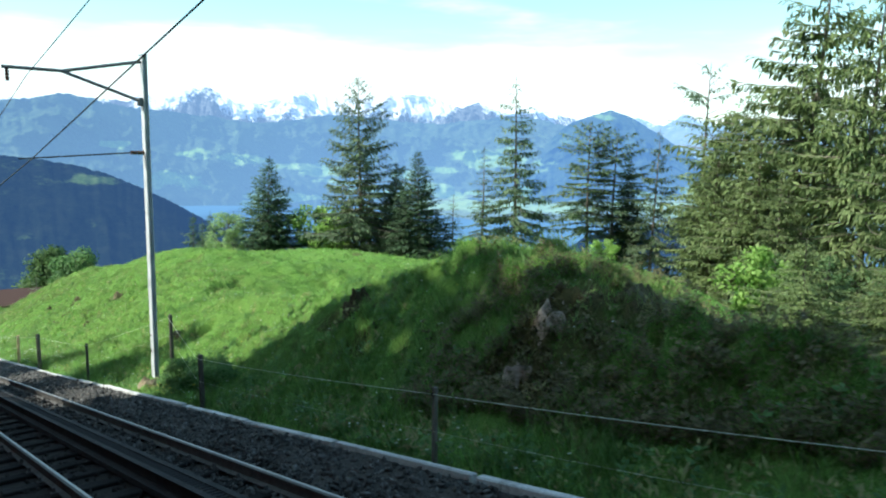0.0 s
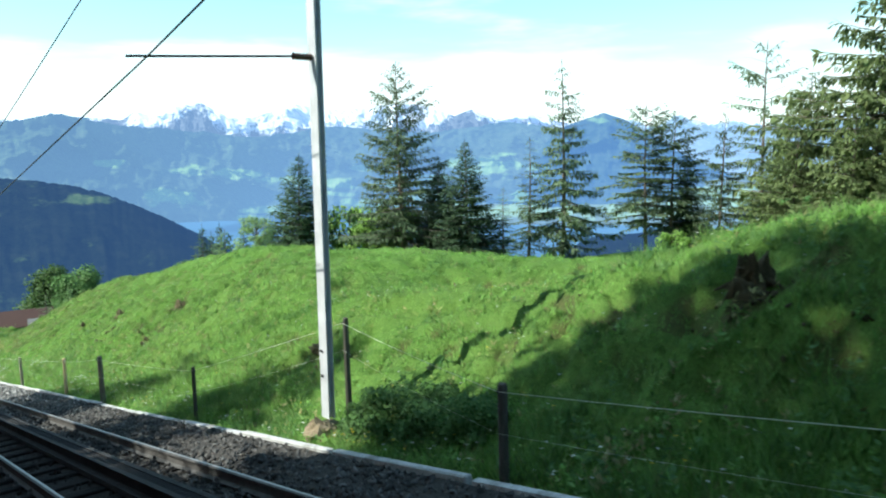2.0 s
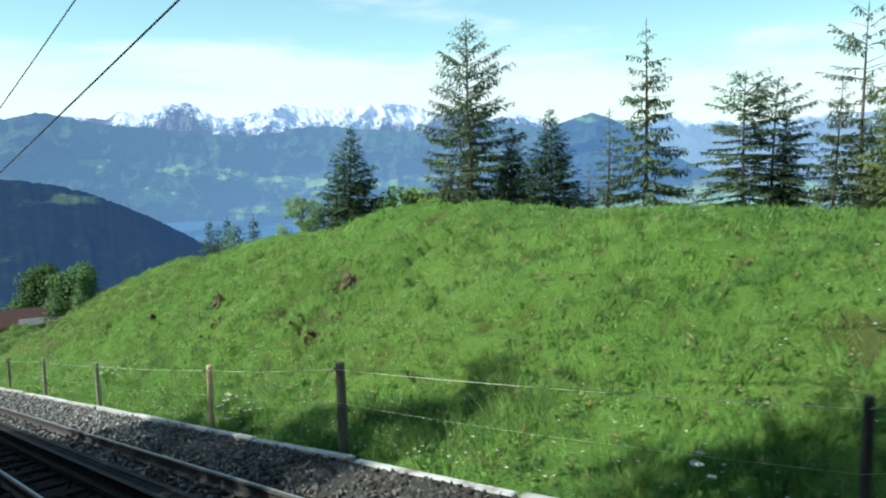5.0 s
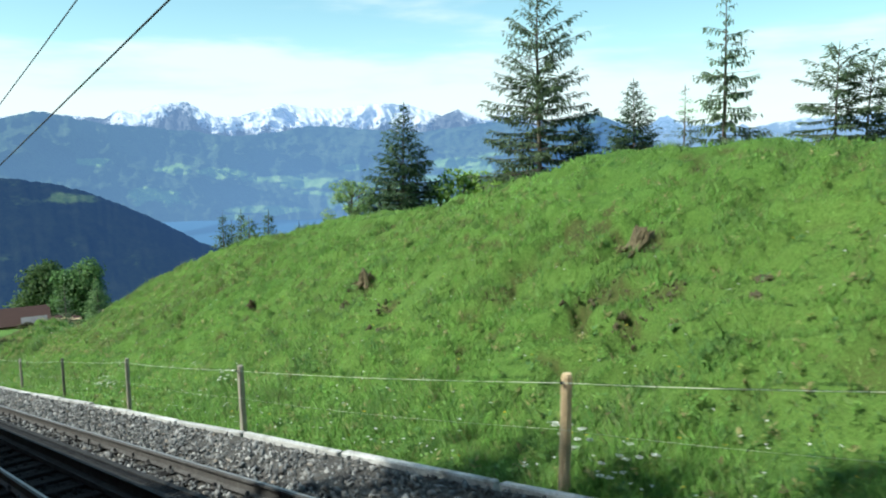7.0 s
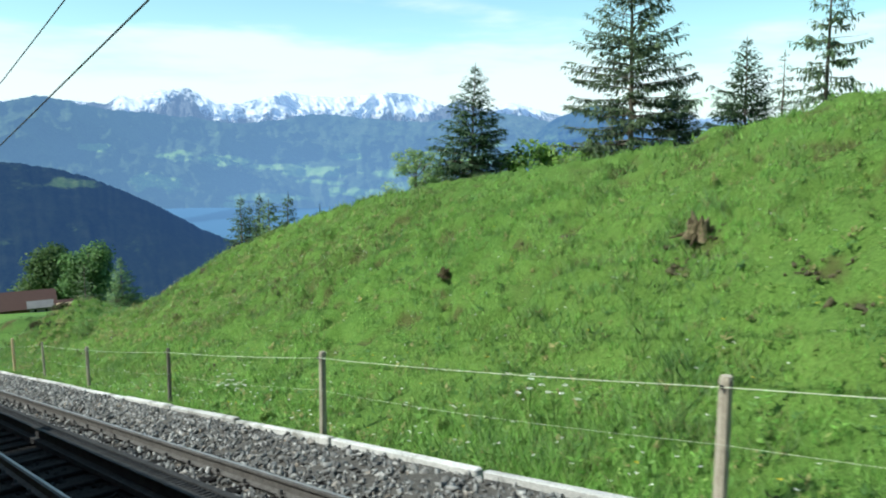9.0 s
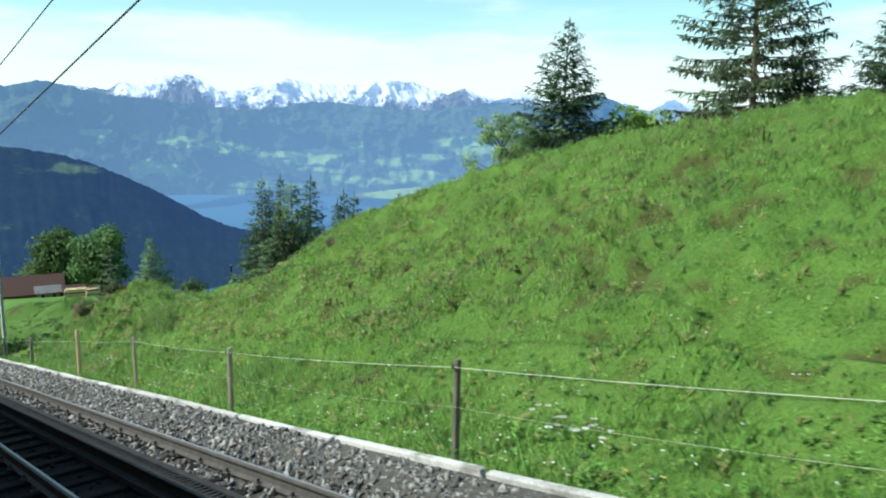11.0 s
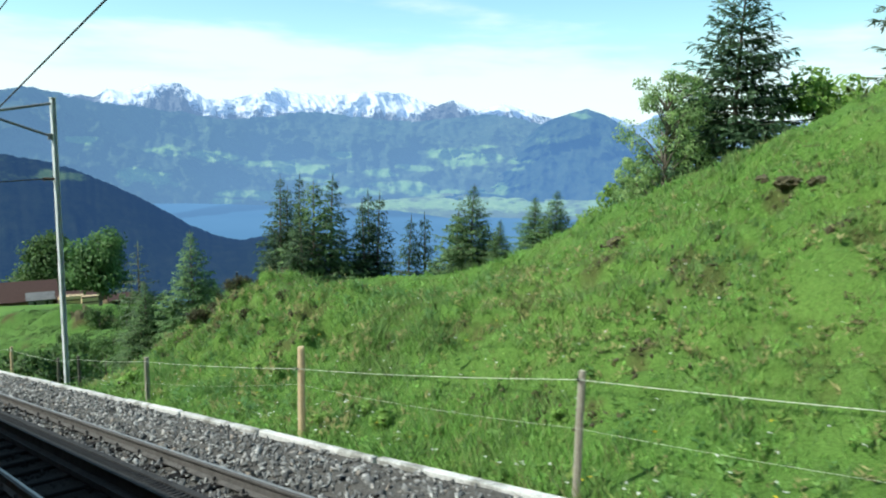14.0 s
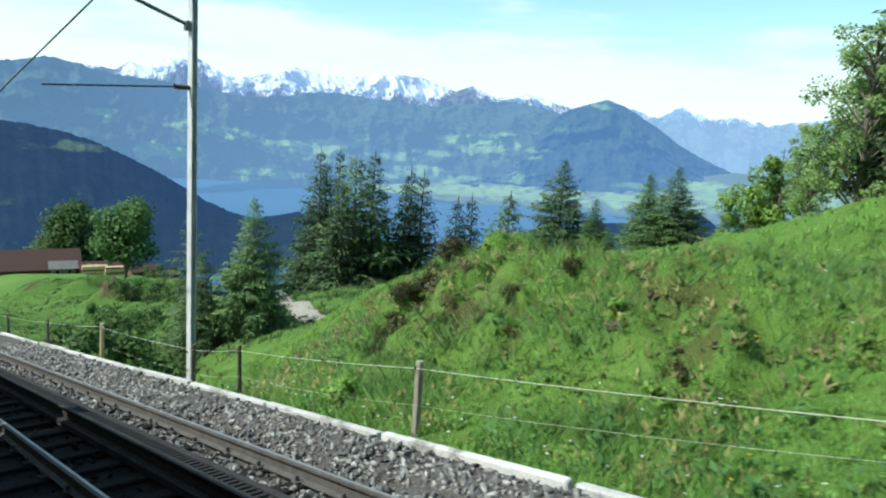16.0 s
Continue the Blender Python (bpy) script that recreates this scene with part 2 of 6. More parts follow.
def snow_and_rock(t):
    """Snow fields cut by gullies and rock ribs, thinning out downwards."""
    n = noise_of(t, 0.011, 8, 0.70, stretch=(1.3, 1.3, 0.45), spin=25)
    ribs = noise_of(t, 0.034, 6, 0.7, stretch=(1.2, 1.2, 0.35), spin=-30)
    tc = t.nodes.new("ShaderNodeNewGeometry")
    sep = t.nodes.new("ShaderNodeSeparateXYZ")
    t.links.new(tc.outputs["Position"], sep.inputs["Vector"])
    rock = t.nodes.new("ShaderNodeAttribute")
    rock.attribute_name = "rock"
    total = None
    for socket, weight in ((sep.outputs["Z"], 0.0042), (n, 1.5), (ribs, 1.1), (rock.outputs["Fac"], -0.55)):
        step = t.nodes.new("ShaderNodeMath")
        step.operation = "MULTIPLY_ADD"
        step.inputs[1].default_value = weight
        t.links.new(socket, step.inputs[0])
        if total is not None:
            t.links.new(total, step.inputs[2])
        else:
            step.inputs[2].default_value = 0.0
        total = step.outputs["Value"]
    stone = ramp_of(t, ribs, [(0.35, (0.045, 0.055, 0.065)), (0.65, (0.14, 0.15, 0.16))])
    return mix_of(t, range_of(t, total, 1.56, 1.74), stone, (0.80, 0.82, 0.85))


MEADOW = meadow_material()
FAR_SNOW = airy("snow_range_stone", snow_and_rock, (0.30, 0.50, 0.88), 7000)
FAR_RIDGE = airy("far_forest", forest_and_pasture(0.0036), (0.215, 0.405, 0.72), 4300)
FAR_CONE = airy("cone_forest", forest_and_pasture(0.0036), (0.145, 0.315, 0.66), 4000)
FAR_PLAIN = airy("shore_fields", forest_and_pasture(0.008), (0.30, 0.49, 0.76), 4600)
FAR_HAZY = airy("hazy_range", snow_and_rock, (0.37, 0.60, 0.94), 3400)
# dark air and darkened woods: the spur's shade is put into its colour
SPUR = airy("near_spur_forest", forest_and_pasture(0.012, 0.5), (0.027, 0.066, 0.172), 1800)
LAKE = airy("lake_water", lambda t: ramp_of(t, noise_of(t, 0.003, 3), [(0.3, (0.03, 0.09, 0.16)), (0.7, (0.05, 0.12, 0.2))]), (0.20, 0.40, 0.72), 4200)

STEEL = plain("worn_rail_steel", (0.056, 0.053, 0.050), (0.130, 0.124, 0.118), 6, 0.8, 0.0, bump=0.2, dist=0.002, spec=0.15)
SHINY = plain("polished_rail_head", (0.26, 0.25, 0.24), (0.40, 0.39, 0.38), 3, 0.48, 0.7, bump=0.05, dist=0.001, stretch=(8, 0.4, 8))
RACK = plain("greased_rack_steel", (0.022, 0.022, 0.023), (0.055, 0.055, 0.056), 5, 0.8, 0.0, bump=0.2, dist=0.002, spec=0.08)
TIMBER = plain("tarred_sleeper_timber", (0.008, 0.0075, 0.0075), (0.026, 0.023, 0.022), 4, 0.9, stretch=(1, 9, 6), rand=0.3, spec=0.1)
STONES = plain("ballast_bed", (0.060, 0.056, 0.050), (0.150, 0.142, 0.130), 18, 0.9, fine=60, bump=0.9, dist=0.03)
STONES = sooted_and_shaded(STONES)


def weathered(m, stain, amount):
    """Blotches of dirt and lichen over a material."""
    t = m.node_tree
    b = t.nodes["Principled BSDF"]
    col = b.inputs["Base Color"].links[0].from_socket
    geo = t.nodes.new("ShaderNodeNewGeometry")
    n = t.nodes.new("ShaderNodeTexNoise")
    n.inputs["Scale"].default_value = 1.3
    n.inputs["Detail"].default_value = 6
    n.inputs["Roughness"].default_value = 0.7
    t.links.new(geo.outputs["Position"], n.inputs["Vector"])
    col = mix_of(t, range_of(t, n.outputs["Fac"], 0.50, 0.66, 0.0, amount), col, stain)
    t.links.new(col, b.inputs["Base Color"])
    return m


CONCRETE = plain("pale_concrete", (0.40, 0.40, 0.385), (0.62, 0.62, 0.60), 2.2, 0.85, fine=45, bump=0.3, dist=0.004, rand=0.12)
CONCRETE = weathered(CONCRETE, (0.13, 0.125, 0.10), 0.8)
GALVANISED = plain("galvanised_steel", (0.62, 0.64, 0.66), (0.70, 0.72, 0.74), 0.9, 0.5, 0.15, fine=2.5, bump=0.03, dist=0.002)
DULL_STEEL = plain("dull_grey_steel", (0.13, 0.14, 0.15), (0.22, 0.23, 0.24), 3, 0.6, 0.2, bump=0.05, dist=0.002)
CABLE = plain("dark_cable", (0.03, 0.03, 0.035), (0.07, 0.07, 0.07), 10, 0.5, 0.5)
CERAMIC = plain("brown_insulator", (0.06, 0.03, 0.02), (0.10, 0.05, 0.03), 8, 0.2)
GREY_POST = plain("silvery_post_wood", (0.24, 0.21, 0.16), (0.46, 0.42, 0.34), 5, 0.8, stretch=(6, 6, 0.8), rand=0.15)
OLD_POST = plain("weathered_post_wood", (0.07, 0.065, 0.05), (0.18, 0.165, 0.135), 5, 0.85, stretch=(6, 6, 0.8), rand=0.35)
NEW_POST = plain("fresh_post_wood", (0.52, 0.37, 0.19), (0.74, 0.58, 0.36), 5, 0.75, stretch=(6, 6, 0.8), rand=0.1)
ROPE = plain("pale_fence_rope", (0.58, 0.64, 0.48), (0.76, 0.80, 0.66), 20, 0.7)
EARTH = plain("bare_earth", (0.042, 0.040, 0.020), (0.118, 0.104, 0.052), 3.5, 0.95, fine=22, bump=0.9, dist=0.03)
DARK_WOOD = plain("dark_rotten_wood", (0.030, 0.026, 0.015), (0.150, 0.120, 0.064), 7, 0.95, stretch=(3, 3, 0.8), bump=0.9, dist=0.02, spec=0.2)
STUMP_WOOD = plain("broken_stump_wood", (0.065, 0.054, 0.030), (0.36, 0.29, 0.165), 14, 0.9, stretch=(3, 3, 0.8), bump=0.9, dist=0.02)
TAN_EARTH = plain("pale_dry_earth", (0.16, 0.125, 0.075), (0.34, 0.27, 0.17), 5, 0.95, fine=30, bump=0.9, dist=0.03)
LIMESTONE = plain("pale_limestone", (0.14, 0.100, 0.075), (0.60, 0.48, 0.39), 3, 0.9, fine=18, bump=0.9, dist=0.03)
PATH_GRAVEL = plain("path_gravel", (0.22, 0.20, 0.17), (0.34, 0.315, 0.27), 2, 0.95)
BARK = plain("fir_bark", (0.09, 0.07, 0.055), (0.24, 0.20, 0.17), 3, 0.9, stretch=(5, 5, 0.8), bump=0.9, dist=0.02)
NEEDLES = foliage("fir_needles", (0.098, 0.150, 0.082), (0.230, 0.320, 0.165), 0.40)
NEEDLES_DARK = foliage("dark_spruce_needles", (0.042, 0.090, 0.046), (0.118, 0.198, 0.092), 0.36)
NEEDLES_FRESH = foliage("fresh_spruce_needles", (0.105, 0.190, 0.074), (0.260, 0.410, 0.165), 0.45)
NEEDLES_OLIVE = foliage("olive_fir_needles", (0.122, 0.172, 0.064), (0.295, 0.370, 0.148), 0.42)
LEAVES = foliage("fresh_leaves", (0.17, 0.31, 0.055), (0.38, 0.56, 0.16), 0.55, 0.12)
ROWAN_LEAVES = foliage("pale_rowan_leaves", (0.27, 0.43, 0.14), (0.54, 0.72, 0.32), 0.58, 0.12)
BUSH_LEAVES = foliage("dark_bush_leaves", (0.065, 0.150, 0.042), (0.160, 0.290, 0.090), 0.45)
HEATH_DARK = foliage("dark_heath_leaves", (0.032, 0.036, 0.016), (0.115, 0.105, 0.048), 0.3, 0.3)
LEAVES_DARK = foliage("dark_leaves", (0.048, 0.105, 0.028), (0.125, 0.215, 0.060), 0.40)
BLADES = turf("grass_blades", (0.115, 0.275, 0.042), (0.300, 0.580, 0.120))
TUSSOCK = turf("tussock_grass", (0.088, 0.185, 0.054), (0.210, 0.350, 0.115))
DRY_TURF = turf("dry_bank_grass", (0.135, 0.185, 0.060), (0.340, 0.385, 0.155))
# pasture blades coloured darker for the dimming at the window's edge
DIM_PASTURE = foliage("dimmed_pasture_blades", (0.045, 0.095, 0.024), (0.105, 0.175, 0.048), 0.35, 0.35)
HEATH = foliage("brown_heath_leaves", (0.085, 0.080, 0.034), (0.210, 0.185, 0.082), 0.3, 0.3)
HERB = foliage("herb_leaves", (0.11, 0.23, 0.050), (0.24, 0.40, 0.115), 0.45, 0.1)
MOSSY = foliage("yellow_green_leaves", (0.19, 0.29, 0.06), (0.38, 0.48, 0.14), 0.45, 0.1)
BLUISH = foliage("bluish_leaves", (0.080, 0.185, 0.055), (0.165, 0.310, 0.105), 0.45, 0.2)
STRAW = foliage("dry_grass", (0.20, 0.205, 0.075), (0.37, 0.355, 0.15), 0.35)
PETAL_WHITE = foliage("white_petals", (0.7, 0.72, 0.66), (0.85, 0.86, 0.8), 0.3, 0.0)
PETAL_YELLOW = foliage("yellow_petals", (0.65, 0.50, 0.03), (0.80, 0.66, 0.06), 0.3, 0.0)
ROOF_RED = plain("red_roof_tiles", (0.040, 0.018, 0.015), (0.070, 0.032, 0.026), 1.5, 0.85, stretch=(1, 1, 8))
BOARDS = plain("brown_boards", (0.10, 0.065, 0.04), (0.22, 0.15, 0.10), 1.2, 0.85, stretch=(4, 4, 0.6))
PLASTER = plain("grey_plaster", (0.22, 0.215, 0.21), (0.32, 0.31, 0.30), 1.2, 0.9)
TIN = plain("pale_sheet_roof", (0.11, 0.112, 0.115), (0.19, 0.192, 0.195), 0.8, 0.95, 0.0, spec=0.1)
COACH_PAINT = plain("coach_paint", (0.40, 0.05, 0.04), (0.48, 0.07, 0.05), 2, 0.35)
COACH_ROOF = plain("coach_roof_grey", (0.32, 0.33, 0.34), (0.40, 0.41, 0.42), 2, 0.5)
GLASS_DARK = plain("coach_window_glass", (0.02, 0.025, 0.03), (0.03, 0.035, 0.04), 2, 0.08)


# ---- building helpers ----
def mesh_of(name, verts, faces, material, smooth=False):
    me = bpy.data.meshes.new(name)
    me.from_pydata(verts if isinstance(verts, list) else verts.tolist(), [], faces if isinstance(faces, list) else faces.tolist())
    me.materials.append(material)
    if smooth:
        me.polygons.foreach_set("use_smooth", [True] * len(me.polygons))
    me.update()
    return me


def fast_mesh(name, verts, faces, material, smooth=False, normals=None):
    """One mesh from arrays; all faces have the same number of corners."""
    n, k = faces.shape
    me = bpy.data.meshes.new(name)
    me.vertices.add(len(verts))
    me.vertices.foreach_set("co", np.ascontiguousarray(verts, dtype=np.float32).ravel())
    me.loops.add(n * k)
    me.loops.foreach_set("vertex_index", np.ascontiguousarray(faces, dtype=np.int32).ravel())
    me.polygons.add(n)
    me.polygons.foreach_set("loop_start", np.arange(0, n * k, k, dtype=np.int32))
    me.polygons.foreach_set("loop_total", np.full(n, k, dtype=np.int32))
    if smooth:
        me.polygons.foreach_set("use_smooth", np.ones(n, dtype=bool))
    me.update(calc_edges=True)
    me.validate()
    me.materials.append(material)
    if normals is not None:
        me.polygons.foreach_set("use_smooth", np.ones(n, dtype=bool))
        me.normals_split_custom_set_from_vertices(normals)
    return me


def part(name, data, material, parent, label=""):
    """Links a bmesh, or a mesh, as one object under a thing or a part."""
    if isinstance(data, bmesh.types.BMesh):
        me = bpy.data.meshes.new(name)
        data.to_mesh(me)
        data.free()
        me.materials.append(material)
        data = me
    ob = new(name, data)
    ob.parent = parent
    if label:
        ob["label"] = label
    return ob


def box_bm(size, at=(0, 0, 0), bevel=0.0, bm=None):
    bm = bm or bmesh.new()
    got = bmesh.ops.create_cube(bm, size=1.0)
    for v in got["verts"]:
        v.co = Vector((v.co.x * size[0] + at[0], v.co.y * size[1] + at[1], v.co.z * size[2] + at[2]))
    if bevel:
        edges = list({e for v in got["verts"] for e in v.link_edges})
        bmesh.ops.bevel(bm, geom=edges, offset=bevel, segments=1, affect="EDGES")
    return bm


def tube_arrays(points, radii, sides=8):
    """A tapering tube along points: vertices and quads."""
    pts = np.array(points, float)
    d = np.gradient(pts, axis=0)
    d /= np.linalg.norm(d, axis=1)[:, None] + 1e-9
    ref = np.where(np.abs(d[:, 2:3]) > 0.9, np.array([[1.0, 0, 0]]), np.array([[0, 0, 1.0]]))
    u = np.cross(d, ref)
    u /= np.linalg.norm(u, axis=1)[:, None] + 1e-9
    v = np.cross(d, u)
    a = np.arange(sides) * 2 * np.pi / sides
    ring = pts[:, None] + np.array(radii)[:, None, None] * (np.cos(a)[None, :, None] * u[:, None] + np.sin(a)[None, :, None] * v[:, None])
    verts = ring.reshape(-1, 3)
    faces = []
    for i in range(len(pts) - 1):
        for k in range(sides):
            k2 = (k + 1) % sides
            faces.append((i * sides + k, i * sides + k2, (i + 1) * sides + k2, (i + 1) * sides + k))
    return verts, np.array(faces)


def tube(name, points, radius, material, sides=6):
    radii = radius if hasattr(radius, "__len__") else [radius] * len(points)
    v, f = tube_arrays(points, radii, sides)
    return fast_mesh(name, v, f, material, True)


def joined(pieces):
    vs, fs, n = [], [], 0
    for v, f in pieces:
        vs.append(v)
        fs.append(f + n)
        n += len(v)
    return np.concatenate(vs), np.concatenate(fs)


def on_line(x, y, h=0.0):
    """A place x beside the line, y along it, h over the rails."""
    return Vector((x, y, SLOPE * y + h))


LINE_TURN = Matrix.Rotation(math.atan(SLOPE), 4, "X")


def prism_along(name, outline, y0, y1, x, h, material, steps=1):
    """A bar of the outline (x, z) that follows the line."""
    n = len(outline)
    verts, faces = [], []
    for i in range(steps + 1):
        y = y0 + (y1 - y0) * i / steps
        verts += [(x + a, y, SLOPE * y + h + b) for a, b in outline]
    for i in range(steps):
        for k in range(n):
            faces.append((i * n + k, (i + 1) * n + k, (i + 1) * n + (k + 1) % n, i * n + (k + 1) % n))
    faces.append(tuple(range(n)))
    faces.append(tuple(range(steps * n + n - 1, steps * n - 1, -1)))
    return mesh_of(name, verts, faces, material)


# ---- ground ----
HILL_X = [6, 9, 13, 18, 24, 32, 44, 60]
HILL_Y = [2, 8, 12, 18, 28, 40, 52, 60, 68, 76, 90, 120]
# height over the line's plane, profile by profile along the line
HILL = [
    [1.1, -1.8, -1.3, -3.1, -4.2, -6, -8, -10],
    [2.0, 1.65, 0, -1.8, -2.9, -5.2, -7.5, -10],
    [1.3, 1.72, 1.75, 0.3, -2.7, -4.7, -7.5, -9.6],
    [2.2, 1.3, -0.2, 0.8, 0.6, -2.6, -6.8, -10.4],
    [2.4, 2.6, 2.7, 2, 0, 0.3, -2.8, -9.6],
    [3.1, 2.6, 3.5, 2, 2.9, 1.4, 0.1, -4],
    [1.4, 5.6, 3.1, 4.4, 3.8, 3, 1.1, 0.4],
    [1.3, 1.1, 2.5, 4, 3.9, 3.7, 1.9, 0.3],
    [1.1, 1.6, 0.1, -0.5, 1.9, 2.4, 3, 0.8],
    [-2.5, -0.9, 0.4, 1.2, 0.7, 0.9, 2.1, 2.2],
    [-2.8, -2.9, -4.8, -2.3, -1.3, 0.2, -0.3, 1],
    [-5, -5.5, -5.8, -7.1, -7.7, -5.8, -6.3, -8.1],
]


def spline(xs, vals, q):
    """Smooth curve sheer vals at xs (last axis), at q."""
    xs = np.asarray(xs, float)
    vals = np.asarray(vals, float)
    m = np.gradient(vals, xs, axis=-1)
    q = np.clip(q, xs[0], xs[-1])
    i = np.clip(np.searchsorted(xs, q) - 1, 0, len(xs) - 2)
    h = xs[i + 1] - xs[i]
    u = (q - xs[i]) / h
    a, b, ma, mb = vals[..., i], vals[..., i + 1], m[..., i], m[..., i + 1]
    return (2 * u**3 - 3 * u**2 + 1) * a + (u**3 - 2 * u**2 + u) * h * ma + (3 * u**2 - 2 * u**3) * b + (u**3 - u**2) * h * mb


def smooth(a, b, x):
    u = np.clip((x - a) / (b - a), 0, 1)
    return u * u * (3 - 2 * u)


_lattice = np.random.RandomState(7).rand(128, 128)


def value_noise(x, y):
    xi, yi = np.floor(x).astype(int), np.floor(y).astype(int)
    u, v = x - xi, y - yi
    u, v = u * u * (3 - 2 * u), v * v * (3 - 2 * v)
    g = lambda i, j: _lattice[i % 128, j % 128]
    return (g(xi, yi) * (1 - u) + g(xi + 1, yi) * u) * (1 - v) + (g(xi, yi + 1) * (1 - u) + g(xi + 1, yi + 1) * u) * v - 0.5


def fbm(x, y, octaves=4):
    return sum(value_noise(x * 2**k + 17 * k, y * 2**k - 9 * k) * 0.5**k for k in range(octaves))


LAKE_Z = -338.0


SCARS = [(6.8, 11.15, 0.6), (6.5, 6.2, 0.8), (6.3, 6.1, 0.8), (6.0, 6.2, 0.7), (5.9, 5.8, 0.7), (7.3, 5.4, 0.9), (7.6, 4.8, 0.9), (8.0, 5.2, 0.9), (6.9, 5.9, 0.8), (8.6, 4.6, 0.9), (6.55, 7.9, 0.5), (6.35, 10.2, 0.4),
         (8.4, 30.9, 0.45), (7.65, 30.8, 0.5), (7.45, 31.1, 0.4), (7.05, 30.2, 0.35), (7.4, 30.05, 0.4), (7.45, 35.6, 0.35), (7.0, 34.9, 0.3), (8.3, 37.3, 0.45), (7.8, 37.4, 0.35), (9.4, 55.2, 0.42), (8.4, 54.2, 0.4), (8.9, 53.4, 0.4), (8.0, 53.0, 0.35), (8.9, 57.3, 0.4),
         (7.1, 62.4, 0.42), (6.95, 62.55, 0.42), (6.85, 62.7, 0.35), (6.2, 61.9, 0.4), (5.65, 61.6, 0.5), (7.33, 67.0, 0.5), (6.5, 19.0, 0.4), (8.7, 39.8, 0.4), (8.6, 52.7, 0.3), (7.6, 33.0, 0.35), (6.9, 33.5, 0.25),
         (5.85, 55.8, 0.45), (5.5, 55.7, 0.4), (6.4, 55.1, 0.5), (5.75, 56.6, 0.4), (5.65, 55.05, 0.4), (8.1, 56.9, 0.45), (7.6, 55.3, 0.5), (8.0, 55.65, 0.5), (5.8, 48.4, 0.35), (5.62, 46.15, 0.35), (7.9, 47.8, 0.5),
         (7.7, 51.8, 0.45), (7.0, 51.25, 0.35), (8.45, 68.8, 0.8), (6.95, 65.9, 0.6), (7.4, 66.8, 0.6), (33.8, 172.0, 4.0), (38.0, 170.6, 3.0), (29.5, 202.5, 3.0)]


# low swells and dips along the hill's crest: x, y, reach across, reach along, height
SWELLS = [(12.5, 28.8, 3.5, 2.2, -0.36), (13.0, 35.3, 3.5, 2.4, 0.17), (13.0, 40.8, 3.5, 2.0, -0.13), (12.0, 46.0, 3.0, 2.0, -0.12), (17.2, 59.2, 3.5, 2.2, -0.45), (14.0, 60.3, 2.0, 1.5, -0.08),
          (8.5, 67.3, 0.9, 0.9, 0.30), (9.9, 65.6, 1.3, 1.8, -0.42), (7.0, 62.5, 1.0, 1.6, 0.22), (9.3, 57.7, 1.5, 1.8, -0.28)]
# trodden gullies down the knoll's flank: where each starts along the line, its lower and upper end, depth
GULLIES = [(65.35, 6.2, 8.2, 0.26), (66.5, 6.0, 7.5, 0.26), (64.1, 5.9, 7.4, 0.16), (62.7, 5.8, 7.2, 0.16), (61.0, 5.6, 7.0, 0.24), (59.2, 6.1, 7.2, 0.20)]
HEAPS = [(38, 197, 5, 2.2, 3.2), (42, 188, 4, 1.9, 3.4), (46, 180, 4, 1.8, 3.0), (30, 204, 7, 3.4, 2.4), (24, 178, 6, 2.2, 1.9), (34.5, 173.0, 5.5, 2.0, 2.9), (24, 152, 5, 2.0, 1.6), (31, 140, 5, 2.2, 1.6)]


def turf_of(x, y):
    """Trodden hummocks: how rough the turf is, and 0 in the gaps to 1 on the tops."""
    n = value_noise(x * 2.7 + 3, y * 1.9) + 0.55 * value_noise(x * 6.1, y * 4.7 + 2) + 0.25 * value_noise(x * 12.3 + 1, y * 10.1)
    zone = 0.45 + 0.55 * smooth(-0.08, 0.16, fbm(x * 0.24 + 2, y * 0.17, 3))
    upper = smooth(6.0, 7.0, x) * smooth(43, 47, y) * (1 - smooth(68, 72, y))
    middle = smooth(6.5, 7.3, x) * smooth(22, 26, y) * (1 - smooth(44, 47, y))
    zone = np.maximum(zone, np.maximum(0.95 * upper, 0.85 * middle)) * smooth(5.3, 6.3, x) * (1 - smooth(16, 26, x))
    return zone, smooth(-0.20, 0.0, n)


def dent_of(x, y):
    """Hoof dents and broken turf, between 0 and 1."""
    d = smooth(0.27, 0.40, value_noise(x * 3.6, y * 2.6) + 0.42 * value_noise(x * 0.45, y * 0.35) + 0.22 * value_noise(x * 8, y * 8) + 0.055 * smooth(6.4, 7.6, x) * smooth(20, 25, y))
    return d * smooth(5.6, 6.6, x) * (1 - smooth(26, 40, x))


def bare_of(x, y):
    """How far the earth shows."""
    b = dent_of(x, y) * 0.62
    for sx, sy, sr in SCARS:
        q = np.hypot(x - sx, (y - sy) * 0.75) / (sr * 0.6) + 1.3 * fbm(x * 3.1 + sx, y * 3.1, 3)
        b = np.maximum(b, (1 - smooth(0.35, 1.0, q)) * (0.9 if sr > 0.55 else 0.60))
    mound = smooth(-0.12, 0.22, fbm(x * 1.1 + 4, y * 1.1, 4)) * 0.72 * (1 - smooth(5.8, 7.6, y)) * smooth(4.9, 6.0, x)
    zone, top = turf_of(x, y)
    b = np.maximum(b, 0.46 * zone * (1 - top) * smooth(-0.25, 0.2, fbm(x * 0.9, y * 0.9 + 5, 3)))
    return np.where(x < 4.5, 0.0, np.maximum(b, mound))


